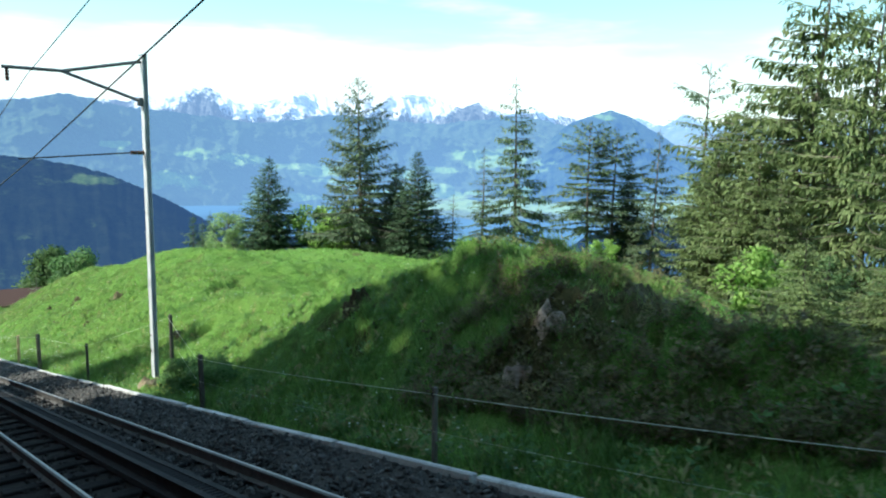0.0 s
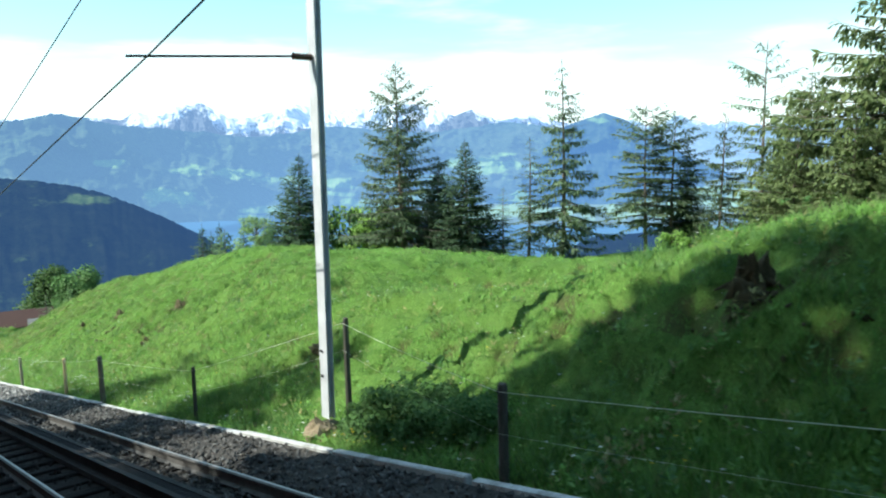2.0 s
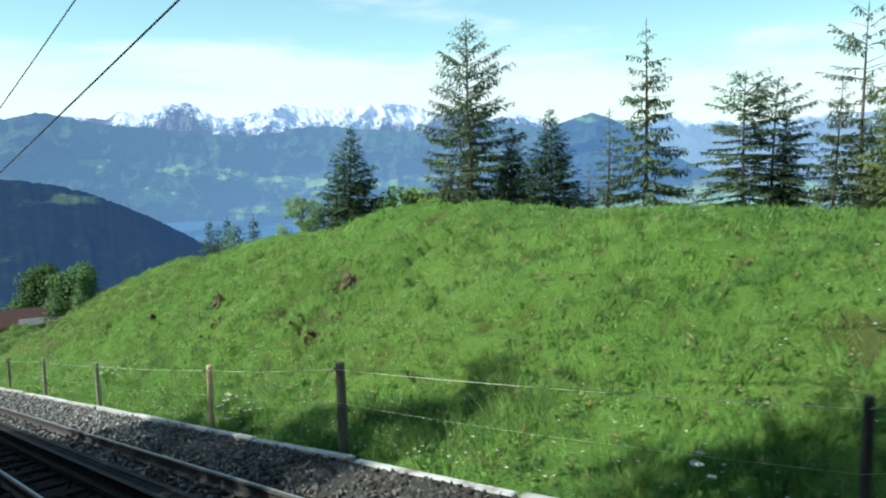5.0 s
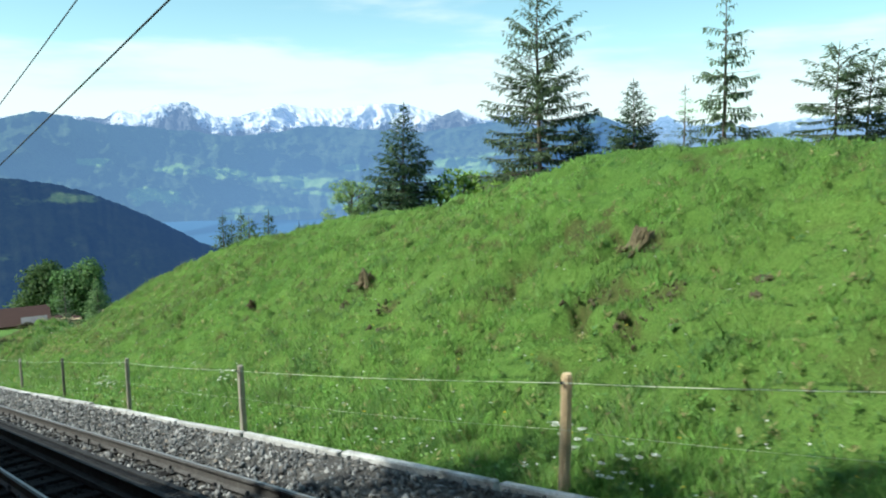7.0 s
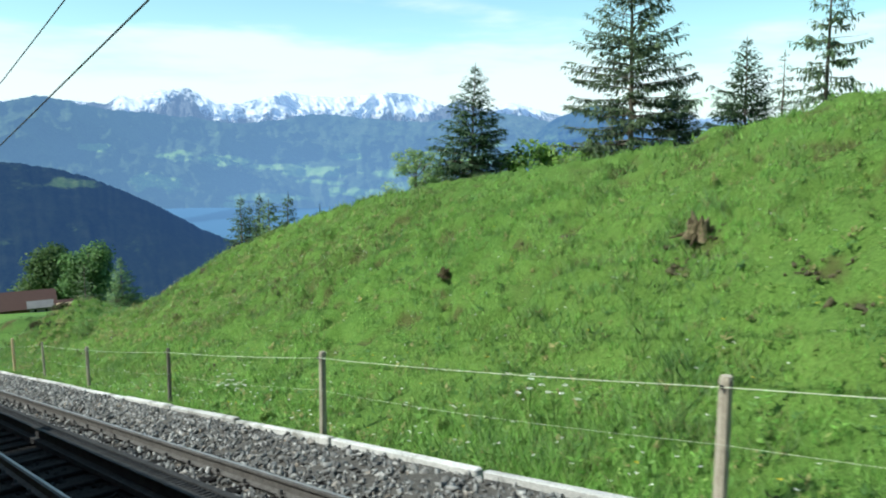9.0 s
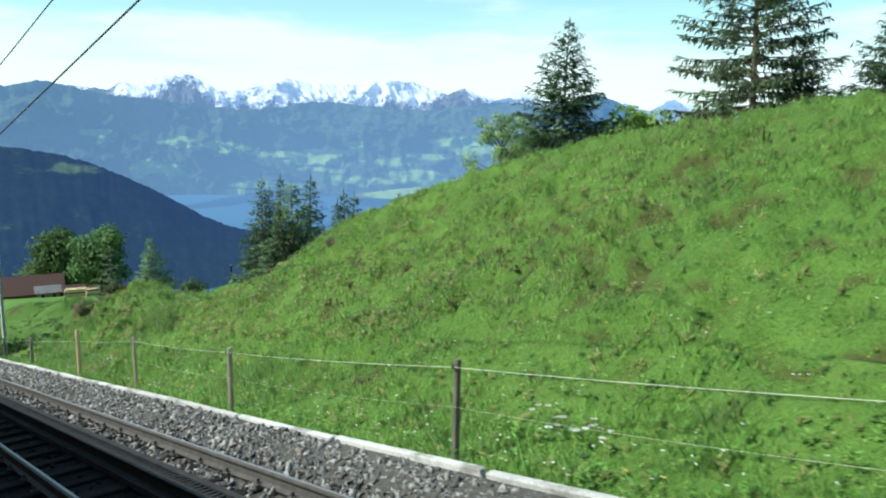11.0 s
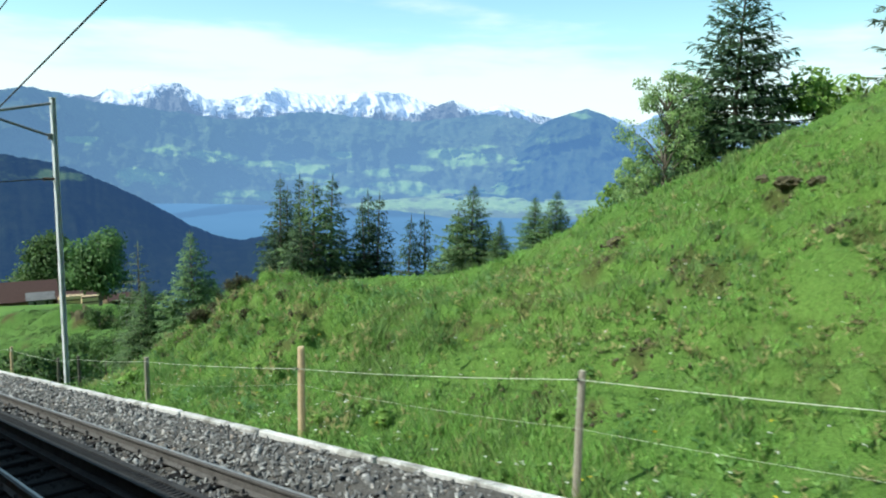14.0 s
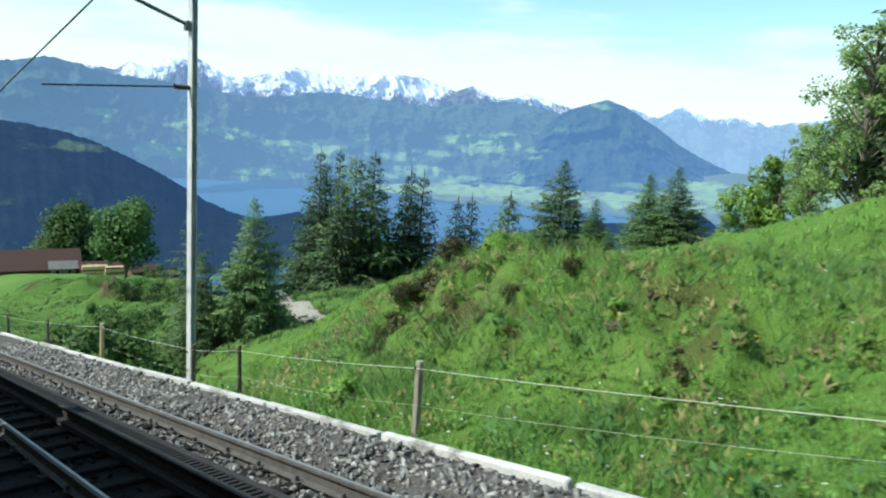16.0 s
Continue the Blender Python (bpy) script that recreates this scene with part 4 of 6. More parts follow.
CUBE_F = np.array([(0, 3, 2, 1), (4, 5, 6, 7), (0, 1, 5, 4), (1, 2, 6, 5), (2, 3, 7, 6), (3, 0, 4, 7)])


def scatter_stones(name, label, spans, seed):
    r = np.random.RandomState(seed)
    shapes = np.array(stone_shapes(40, seed))
    vs = []
    for x0, x1, y0, y1, per_m2, h0, h1 in spans:
        n = int((x1 - x0) * (y1 - y0) * per_m2)
        x, y = r.uniform(x0, x1, n), r.uniform(y0, y1, n)
        size = r.gamma(6, 0.0031, n).clip(0.010, 0.036)
        z = SLOPE * y + h0 + (h1 - h0) * (x - x0) / (x1 - x0) + size * r.uniform(0.1, 0.9, n)
        pick = shapes[r.randint(0, 40, n)]
        vs.append((pick * size[:, None, None] + np.stack([x, y, z], -1)[:, None]).reshape(-1, 3))
    v = np.concatenate(vs)
    f = (np.arange(len(v) // 8)[:, None, None] * 8 + CUBE_F[None]).reshape(-1, 4)
    return tagged(new(name, fast_mesh(name, v, f, STONE)), label, "ballast", kind="stuff")


def stone_material():
    m, t, b = nodes_of("crushed_stone")
    geo = t.nodes.new("ShaderNodeNewGeometry")
    col = ramp_of(t, geo.outputs["Random Per Island"], [(0.0, (0.07, 0.073, 0.075)), (0.45, (0.175, 0.18, 0.178)), (0.8, (0.35, 0.355, 0.345)), (0.93, (0.52, 0.52, 0.50)), (1.0, (0.24, 0.19, 0.14))])
    n = noise_of(t, 40, 3)
    col = mix_of(t, range_of(t, n, 0.35, 0.7, 0, 0.5), col, (0.12, 0.11, 0.10))
    t.links.new(col, b.inputs["Base Color"])
    b.inputs["Roughness"].default_value = 0.85
    bump_of(t, b, n, 0.4, 0.006)
    return m


STONE = sooted_and_shaded(stone_material())
scatter_stones("ballast_stones", "loose grey crushed ballast stones beside the rails",
               [(3.28, 3.75, 2, 80, 350, -0.19, -0.12), (3.75, 4.21, 2, 80, 410, -0.12, -0.07), (3.28, 4.2, 80, 125, 90, -0.19, -0.11), (2.62, 3.1, 2, 80, 210, -0.17, -0.17), (1.8, 2.27, 2, 85, 50, -0.19, -0.19), (0.9, 1.6, 4, 85, 35, -0.2, -0.2)], 5)


# ---- overhead line ----
def mast(x, y, foot, label):
    ob = tagged(new("catenary_mast"), label, "mast", "overhead line masts")
    top = 6.75
    ob.location = (x, y, SLOPE * y + foot)
    hgt = top - foot
    pole = bmesh.new()
    for sx in (-1, 1):
        box_bm((0.013, 0.195, hgt), (sx * 0.042, 0, hgt / 2), 0.003, pole)
    box_bm((0.073, 0.010, hgt), (0, 0, hgt / 2), 0.0, pole)
    part("pole", pole, GALVANISED, ob, "pale galvanised steel pole")
    part("footing", box_bm((0.28, 0.28, 0.9), (0, 0, -0.52), 0.03), EARTH, ob)
    part("cap", box_bm((0.12, 0.21, 0.02), (0, 0, hgt + 0.01), 0.003), GALVANISED, ob)
    zt = hgt - 0.12
    z_tip = 6.36 - foot
    z_low = 5.84 - foot
    part("bracket_arm", tube("bracket_arm", [(-0.04, 0, zt), (-1.5, 0, z_tip), (-2.5, 0, z_tip + 0.02)], 0.034, DULL_STEEL, 8), DULL_STEEL, ob)
    part("bracket_strut", tube("bracket_strut", [(-0.04, 0, z_low), (-1.52, 0, z_tip)], 0.032, DULL_STEEL, 8), DULL_STEEL, ob)
    part("strut_shoe", box_bm((0.10, 0.14, 0.16), (-0.085, 0, z_low), 0.01), DULL_STEEL, ob)
    z_arm = 4.83 - foot
    arm = part("registration_arm", tube("registration_arm", [(-0.30, 0, z_arm), (-1.2, 0, z_arm - 0.05), (-2.32, 0, z_arm - 0.11)], 0.016, CABLE, 6), CABLE, ob, "thin dark registration rod")
    pts = [(-0.045 - 0.024 * i, 0, z_arm) for i in range(12)]
    part("insulator", tube("insulator", pts, [0.05 if i % 2 else 0.026 for i in range(12)], CERAMIC, 10), CERAMIC, ob, "ribbed brown insulator")
    drop = [(-2.42, 0, z_tip + 0.02 - 0.028 * i) for i in range(10)]
    part("hanging_insulator", tube("hanging_insulator", drop, [0.045 if i % 2 else 0.022 for i in range(10)], CERAMIC, 10), CERAMIC, ob, "ribbed brown insulator")
    for k, zz in enumerate((0.72, 0.38, 1.9)):
        part("small_plate", box_bm((0.012, 0.06, 0.035), (-0.055, 0.03, zz + 0.2), 0.002), GALVANISED if k == 2 else CABLE, ob)
    return ob


mast(5.0, 16.05, 0.10, "galvanised steel overhead-line mast on the bank")
mast(5.14, 71.05, -0.75, "galvanised steel overhead-line mast beside the kerb")

MAST_Y = (-39.0, 16.05, 71.2, 126.3)
line_thing = tagged(new("overhead_wire"), "dark overhead contact wire with its carrier cable", "wire")
contact, carrier = [], []
zigzag = lambda y: float(np.interp(y, MAST_Y, (2.4, 2.9, 2.38, 2.9)))
for a, b in zip(MAST_Y, MAST_Y[1:]):
    for k in range(24):
        u = k / 24
        y = a + (b - a) * u
        contact.append(on_line(zigzag(y), y, 4.72))
        carrier.append(on_line(zigzag(y), y, 6.25 - 4 * u * (1 - u) * 0.62))
part("contact_wire", tube("contact_wire", contact, 0.011, CABLE, 5), CABLE, line_thing)
part("carrier_cable", tube("carrier_cable", carrier, 0.009, CABLE, 5), CABLE, line_thing)
for y in (64.8, 79.0):
    u = ((y - 16.05) % 55.15) / 55.15
    part("dropper", tube("dropper", [on_line(zigzag(y), y, 4.72), on_line(zigzag(y), y, 6.25 - 4 * u * (1 - u) * 0.62)], 0.004, CABLE, 4), CABLE, line_thing)


# ---- fence ----
fence = tagged(new("pasture_fence"), "pasture fence of wooden stakes with pale rope", "fence")
POSTS = [(4.5, -4.5, 0.7), (4.5, 0.6, 0.72), (4.5, 5.8, 0.71), (4.5, 12.1, 0.82), (5.42, 16.22, 1.41), (4.5, 19.6, 0.84), (4.42, 25.05, 1.00), (4.5, 28.95, 0.90), (4.42, 34.75, 0.90), (4.44, 39.8, 0.96),
         (4.48, 44.9, 0.92), (4.5, 49.95, 0.87), (4.52, 54.3, 0.93), (4.56, 58.5, 1.01), (4.6, 63.8, 0.69), (4.6, 67.9, 0.58), (4.62, 69.65, 0.47), (4.62, 74.6, 0.62), (4.6, 79.3, 0.52), (4.6, 84.5, 0.5), (4.6, 90, 0.5)]
FRESH = (7, 13, 17)
SILVER = (8, 9, 11, 12, 14)
rope_pts, low_pts = [], []
for k, (x, y, hh) in enumerate(POSTS):
    r = 0.030 + 0.012 * (((k - 2) * 7) % 5) / 4
    if k in (3, 8) or k in FRESH:
        r = 0.046
    if k == 6:
        r = 0.056
    foot = min(float(ground_z(x, y)), SLOPE * y - 0.05) - 0.25 if x < 5 else float(ground_z(x, y)) - 0.25
    top = SLOPE * y + hh
    lean = Vector((rng.uniform(-0.02, 0.02), rng.uniform(-0.02, 0.02), 0))
    bm = bmesh.new()
    sides = 8
    rings = []
    for u in (0, 0.35, 0.7, 0.98, 1.0):
        c = Vector((x, y, foot + (top - foot) * u)) + lean * (u - 0.6)
        rr = r * (1.08 - 0.12 * u) * (0.82 if u == 1.0 else 1)
        rings.append([bm.verts.new(c + Vector((math.cos(a), math.sin(a), 0)) * rr * (1 + 0.08 * math.sin(3 * a + k))) for a in [i * 2 * math.pi / sides for i in range(sides)]])
    for a, b in zip(rings, rings[1:]):
        for i in range(sides):
            bm.faces.new((a[i], a[(i + 1) % sides], b[(i + 1) % sides], b[i]))
    bm.faces.new(rings[-1])
    part("post", bm, NEW_POST if k in FRESH else GREY_POST if k in SILVER else OLD_POST, fence, "fresh pale wooden stake" if k in FRESH else "silvery grey wooden stake" if k in SILVER else "dark weathered wooden stake")
    tie = top - (0.27 if k == 13 else 0.075)
    part("rope_ring", tube("rope_ring", [(x - r - 0.012, y, tie), (x - r - 0.012, y, tie + 0.02)], 0.014, CABLE, 6), CABLE, fence)
    rope_pts.append(Vector((x - r - 0.015, y, top - (0.26 if k == 13 else 0.065))))
    low_pts.append(Vector((x - r - 0.01, y, top - 0.45)))


def slack(points, sag):
    out = []
    for a, b in zip(points, points[1:]):
        for k in range(6):
            u = k / 6
            p = a.lerp(b, u)
            p.z -= sag * 4 * u * (1 - u)
            out.append(p)
    return out + [points[-1]]


part("rope", tube("rope", slack(rope_pts, 0.025), 0.0026, ROPE, 5), ROPE, fence, "pale plastic fence rope")
part("lower_rope", tube("lower_rope", slack(low_pts, 0.04), 0.0011, ROPE, 4), ROPE, fence)


# ---- trees ----
def kites(base, way, side, width):
    """Leaf-shaped quads: arrays of base points, ways (with length), side vectors."""
    mid = base + way * 0.45
    v = np.stack([base, mid + side * width[:, None], base + way, mid - side * width[:, None]], 1).reshape(-1, 3)
    f = np.arange(len(base) * 4).reshape(-1, 4)
    return v, f


def fir_meshes(name, height, radius, whorls, per, needles, seed, sag=0.35, rise=0.25, taper=0.85, clear=0.03, step=0.34, ragged=0.25, droop=0.5, twig=0.4, dead=0.0, fan=0.42, lift=0.5, sparse=0.0, hang=1.0):
    """Trunk and crown of a conifer: whorls of sagging boughs with lifted tips, each a fan of side shoots hung with twigs."""
    r = np.random.RandomState(seed)
    n_t = 9
    tz = np.linspace(0, height, n_t)
    bend = np.stack([0.012 * height * np.sin(tz / height * 3 + seed), 0.010 * height * np.cos(tz / height * 2.4 + seed), tz], -1)
    bend[:, :2] -= bend[0, :2]
    rad = 0.012 * height * (1 - tz / height) ** 0.9 + 0.012
    trunk_parts = [tube_arrays(bend, rad, 8)]
    rows = []
    for w in range(whorls):
        u = (w + r.uniform(-0.35, 0.35)) / whorls
        reach = radius * ((1 - u) ** taper + 0.025) * (0.55 + 0.45 * min(1, max(0, u) / 0.12))
        n_b = max(3, int(round(per * (1 - 0.35 * u))))
        start = r.uniform(0, 6.28)
        for b in range(n_b):
            ub = min(0.985, max(0.0, u + r.uniform(-0.6, 0.6) / whorls))
            az = start + b * 6.283 / n_b + r.uniform(-0.35, 0.35)
            if r.rand() < sparse * smooth(0.55, 0.85, ub):
                continue
            gap = fbm(np.array([2.2 * math.cos(az) + seed]), np.array([2.2 * math.sin(az) + ub * 9.0]), 2)[0]
            L = max(0.16, reach * (1 + 1.5 * ragged * gap + r.uniform(-ragged, ragged) * 0.6))
            rows.append((ub, az, L, rise * (2.2 * ub * ub - 0.05) + r.uniform(-0.10, 0.10), sag * (1.15 - ub) + r.uniform(-0.07, 0.07), r.uniform(-0.25, 0.25), r.rand() < dead))
    ub, az, L, up0, sg, swing, gone = [np.array(c) for c in zip(*rows)]
    z0 = height * (clear + (0.985 - clear) * ub)
    foot = np.stack([np.interp(z0, tz, bend[:, 0]), np.interp(z0, tz, bend[:, 1]), z0], -1)
    out = np.stack([np.cos(az), np.sin(az), 0 * az], -1)
    lat = np.stack([-np.sin(az), np.cos(az), 0 * az], -1)

    def along(k, s_):
        """Points at the share s_ of the boughs k."""
        rise_ = L[k] * (up0[k] * s_ - sg[k] * s_**2 + lift * sg[k] * s_**3.4)
        return foot[k] + out[k] * (L[k] * s_)[:, None] + lat[k] * (L[k] * swing[k] * s_**2)[:, None] + np.array([0, 0, 1.0]) * rise_[:, None]

    ss = np.linspace(0, 0.97, 4)
    for k in np.nonzero(L > 0.8)[0]:
        trunk_parts.append(tube_arrays(along(np.full(4, k), ss), (0.010 * L[k] + 0.006) * (1 - 0.88 * ss), 3))
    live = np.nonzero(~gone)[0]
    # side shoots, in the plane of the fan
    count = np.maximum(2, (L[live] / step).astype(int)) * 2
    k2 = np.repeat(live, count)
    order = np.concatenate([np.arange(c) for c in count])
    n2 = len(k2)
    s2 = 0.14 + 0.86 * ((order // 2) + r.uniform(0.1, 0.9, n2)) / (np.repeat(count, count) / 2)
    sign = np.where(order % 2 == 0, 1.0, -1.0)
    open_ = r.uniform(0.55, 1.05, n2) * (1.15 - 0.55 * s2)
    d2 = out[k2] * np.cos(open_)[:, None] + lat[k2] * (np.sin(open_) * sign)[:, None]
    d2[:, 2] += r.uniform(-0.22, 0.04, n2) * (0.4 + droop) + 0.30 * (s2 - 0.6)
    d2 /= np.linalg.norm(d2, axis=1)[:, None]
    l2 = np.minimum(1.4, fan * L[k2]) * (1.08 - s2) ** 0.6 * np.minimum(1, s2 / 0.3) * r.uniform(0.55, 1.25, n2) + 0.5 * twig
    p2 = along(k2, s2)
    # short twigs that hang along each shoot
    m = np.maximum(1, np.round(hang * l2 / twig).astype(int))
    k3 = np.repeat(np.arange(n2), m)
    n3 = len(k3)
    base = p2[k3] + d2[k3] * (l2[k3] * r.uniform(0.05, 0.95, n3))[:, None]
    way = d2[k3] * r.uniform(0.2, 0.9, (n3, 1)) + r.normal(0, 0.16, (n3, 3))
    way[:, 2] -= droop * r.uniform(0.3, 1.3, n3)
    way /= np.linalg.norm(way, axis=1)[:, None]
    tl = twig * r.uniform(0.6, 1.3, n3) * np.minimum(1.0, 0.5 + 0.25 * L[k2][k3])
    # needles along the boughs themselves, their tips and the leader
    c4 = np.maximum(2, (L[live] / 0.45).astype(int))
    k4 = np.repeat(live, c4)
    s4 = (np.concatenate([np.arange(c) for c in c4]) + 0.3) / np.repeat(c4, c4)
    p4 = along(k4, s4)
    w4 = (along(k4, np.minimum(1.06, s4 + 1.25 / np.repeat(c4, c4))) - p4)
    top = np.array([[bend[-1, 0], bend[-1, 1], height * 0.955]])
    bases = np.concatenate([p2, base, p4, top])
    ways = np.concatenate([d2 * l2[:, None], way * tl[:, None], w4, [[0, 0, 0.055 * height]]])
    lens = np.linalg.norm(ways, axis=1)
    sides = np.cross(ways, np.array([0, 0, 1.0]) + r.normal(0, 0.45, ways.shape))
    sides /= np.linalg.norm(sides, axis=1)[:, None] + 1e-9
    widths = np.clip(lens * 0.14, 0.025, 0.17 * twig) * r.uniform(0.8, 1.35, len(lens))
    widths[-1] = 0.05
    v, f = kites(bases, ways, sides, widths)
    soft = np.stack([bases[:, 0], bases[:, 1], np.zeros(len(bases))], -1)
    soft /= np.linalg.norm(soft, axis=1)[:, None] + 1e-6
    soft = soft * 0.75 + np.array([0, 0, 0.6]) + r.normal(0, 0.40, bases.shape)
    soft /= np.linalg.norm(soft, axis=1)[:, None]
    crown = fast_mesh("crown", v, f, needles, normals=np.repeat(soft, 4, axis=0))
    tv, tf = joined(trunk_parts)
    return fast_mesh("trunk", tv, tf, BARK, True), crown


def fir(label, x, y, top_z, kind, group="", width=1.0, category="fir tree"):
    """One conifer of a kind, standing at x, y and reaching up to top_z."""
    h0, meshes = KINDS[kind]
    foot = float(ground_z(x, y)) - 0.15
    s = (top_z - foot) / h0
    ob = tagged(new("fir_tree"), label, category, group)
    part("trunk", meshes[0], BARK, ob)
    part("crown", meshes[1], NEEDLES, ob)
    turn = rng.uniform(0, 360)
    ob.matrix_basis = pose(x, y, foot, 0, 0, turn) @ Matrix.Diagonal((s * width, s * width, s, 1))
    return ob


KINDS = {
    "broad": (18.0, fir_meshes("broad", 18.0, 5.5, 42, 7, NEEDLES, 21, sag=0.30, rise=0.42, taper=0.70, step=0.27, ragged=0.50, droop=0.8, twig=0.36, dead=0.10, fan=0.30, lift=0.85, sparse=0.28)),
    "dense": (12.0, fir_meshes("dense", 12.0, 4.4, 38, 11, NEEDLES_DARK, 22, sag=0.26, rise=0.34, taper=0.95, step=0.26, ragged=0.32, droop=0.45, twig=0.34, fan=0.34, lift=0.8)),
    "drooping": (20.0, fir_meshes("drooping", 20.0, 4.6, 34, 5, NEEDLES, 23, sag=0.62, rise=0.22, taper=0.85, step=0.27, ragged=0.50, droop=1.4, twig=0.44, dead=0.05, fan=0.24, lift=0.85, sparse=0.2, hang=1.4)),
    "thin": (13.0, fir_meshes("thin", 13.0, 2.4, 34, 5, NEEDLES, 24, sag=0.36, rise=0.12, taper=0.7, step=0.28, ragged=0.4, droop=0.8, twig=0.30, dead=0.12, fan=0.30)),
    "open": (15.0, fir_meshes("open", 15.0, 4.3, 20, 5, NEEDLES, 25, sag=0.20, rise=0.30, taper=0.45, clear=0.22, step=0.22, ragged=0.45, droop=0.4, twig=0.38, dead=0.05, fan=0.34)),
    "forest": (26.0, fir_meshes("forest", 26.0, 6.4, 44, 8, NEEDLES_OLIVE, 26, sag=0.52, rise=0.20, taper=0.68, step=0.36, ragged=0.60, droop=1.6, twig=0.52, dead=0.04, fan=0.24, lift=0.8, hang=1.6)),
    "young": (7.0, fir_meshes("young", 7.0, 3.0, 26, 9, NEEDLES_FRESH, 27, sag=0.20, rise=0.45, taper=0.85, step=0.20, ragged=0.40, droop=0.35, twig=0.27, fan=0.36)),
    "clump": (18.0, fir_meshes("clump", 18.0, 4.8, 52, 10, NEEDLES_DARK, 28, sag=0.44, rise=0.28, taper=1.12, step=0.36, ragged=0.26, droop=0.8, twig=0.40, fan=0.32)),
    "shade": (16.0, fir_meshes("shade", 16.0, 4.4, 28, 7, NEEDLES_DARK, 30, sag=0.34, rise=0.3, taper=0.70, step=0.85, ragged=0.50, dead=0.10, droop=0.6, twig=1.2, fan=0.42)),
    "green": (12.0, fir_meshes("green", 12.0, 4.3, 40, 10, NEEDLES_FRESH, 31, sag=0.32, rise=0.36, taper=1.02, step=0.30, ragged=0.36, droop=0.7, twig=0.36, fan=0.36, lift=0.8)),
    "bare": (20.0, fir_meshes("bare", 20.0, 3.8, 28, 4, NEEDLES, 29, sag=0.30, rise=0.25, taper=0.30, step=0.32, ragged=0.6, droop=0.6, twig=0.40, dead=0.25, fan=0.26)),
}
RIDGE = "firs along the ridge"
fir("dark dense spruce on the meadow's ridge", 33.0, 68.7, -0.4, "dense", RIDGE, 1.02)
fir("broad open-boughed fir on the ridge", 38.6, 60.7, 7.2, "broad", RIDGE)
fir("slim fir standing close behind the broad one", 41.8, 60.0, -0.6, "dense", RIDGE, 0.9)
fir("dark spruce of middle height on the ridge", 40.8, 54.8, 0.6, "dense", RIDGE, 0.95)
fir("small slim spruce between taller firs", 44.5, 54.4, -3.4, "thin", RIDGE, 1.2)
fir("pale thin fir with sparse boughs", 51.3, 58.2, 0.8, "thin", RIDGE)
fir("tall drooping fir with a thin pointed top", 54.3, 56.6, 7.9, "drooping", RIDGE)
fir("flat-topped sparse fir with a bare pale trunk", 57.4, 49.4, 3.5, "open", RIDGE)
fir("sparse fir beside the flat-topped one", 59.6, 48.2, 2.5, "open", RIDGE, 1.1)
fir("dark fir behind sparse ones", 62.5, 48.8, 0.2, "clump", RIDGE)
fir("narrow drooping fir at the forest's edge", 59.5, 43.5, 3.2, "drooping", RIDGE, 0.85)
fir("tall fir with a thin ragged dead top", 72.4, 46.5, 9.7, "bare", RIDGE)
EDGE = "firs of the forest edge"
fir("dense green forest fir", 72.2, 42.7, 6.9, "forest", EDGE, 1.05)
fir("dense green forest fir", 66.5, 41.0, 2.5, "forest", EDGE, 1.15)
fir("tall forest fir with long hanging boughs", 61.5, 30.6, 15.5, "forest", EDGE, 1.25)
fir("tall forest fir with long hanging boughs", 67.5, 34.0, 9.0, "forest", EDGE, 1.1)
fir("forest fir with long hanging boughs", 52.0, 21.5, 12.5, "forest", EDGE)
fir("forest fir with fresh green tips", 55.0, 31.0, 2.5, "forest", EDGE, 1.2)
fir("forest fir with fresh green tips", 47.0, 24.5, -0.5, "forest", EDGE, 1.2)
fir("forest fir with fresh green tips", 58.0, 36.5, 1.5, "forest", EDGE, 1.1)
fir("tall forest fir with long hanging boughs", 44.0, 14.5, 10.5, "forest", EDGE)
fir("young forest fir with fresh green tips", 36.0, 16.5, -3.2, "young", EDGE, 1.2)
fir("young forest fir with fresh green tips", 33.0, 12.0, -2.2, "young", EDGE, 1.2)
fir("young forest fir with fresh green tips", 41.0, 21.5, -4.2, "young", EDGE, 1.2)
for x, y, hgt in ((30.0, 10.5, 5.0), (26.0, 9.5, 3.9), (24.0, 11.5, 3.0), (28.0, 13.5, 4.4)):
    fir("low olive green fir at the forest edge", x, y, float(ground_z(x, y)) + hgt, "forest", EDGE, 1.9)
FAR_CLUMP = "dark spruces above the lake"
for x, y, tz, wd in ((58.2, 155.3, -15.0, 0.8), (62.1, 156.5, -15.0, 0.75), (65.5, 152.0, -15.0, 1.0), (69.9, 150.2, -17.3, 0.8), (70.3, 146.1, -17.5, 0.9),
                     (69.2, 138.1, -20.3, 0.8), (71.8, 138.6, -20.0, 0.85), (57.0, 147.5, -19.0, 1.0), (61.5, 159.0, -17.0, 0.9), (67.8, 147.5, -18.6, 0.9)):
    fir("dark tall spruce in a clump above the lake", x, y, tz, "clump", FAR_CLUMP, wd * 1.35)
fir("lighter green spruce in front of darker ones", 60.5, 149.2, -15.6, "green", FAR_CLUMP, 1.25)
YOUNG = "young spruces on the slope"
fir("young green spruce beyond the slope", 70.7, 128.8, -18.9, "green", YOUNG, 1.1)
fir("young green spruce with fresh tips", 39.0, 92.4, -12.1, "green", YOUNG, 1.25)
fir("small green spruce beside a taller one", 38.9, 89.5, -14.4, "green", YOUNG, 1.1)
fir("bushy young green spruce", 35.9, 83.5, -12.2, "green", YOUNG, 1.3)
fir("bushy young green spruce", 35.9, 81.7, -11.7, "green", YOUNG, 1.3)
fir("small young spruce among bushes", 34.7, 77.9, -13.0, "young", YOUNG, 0.7)
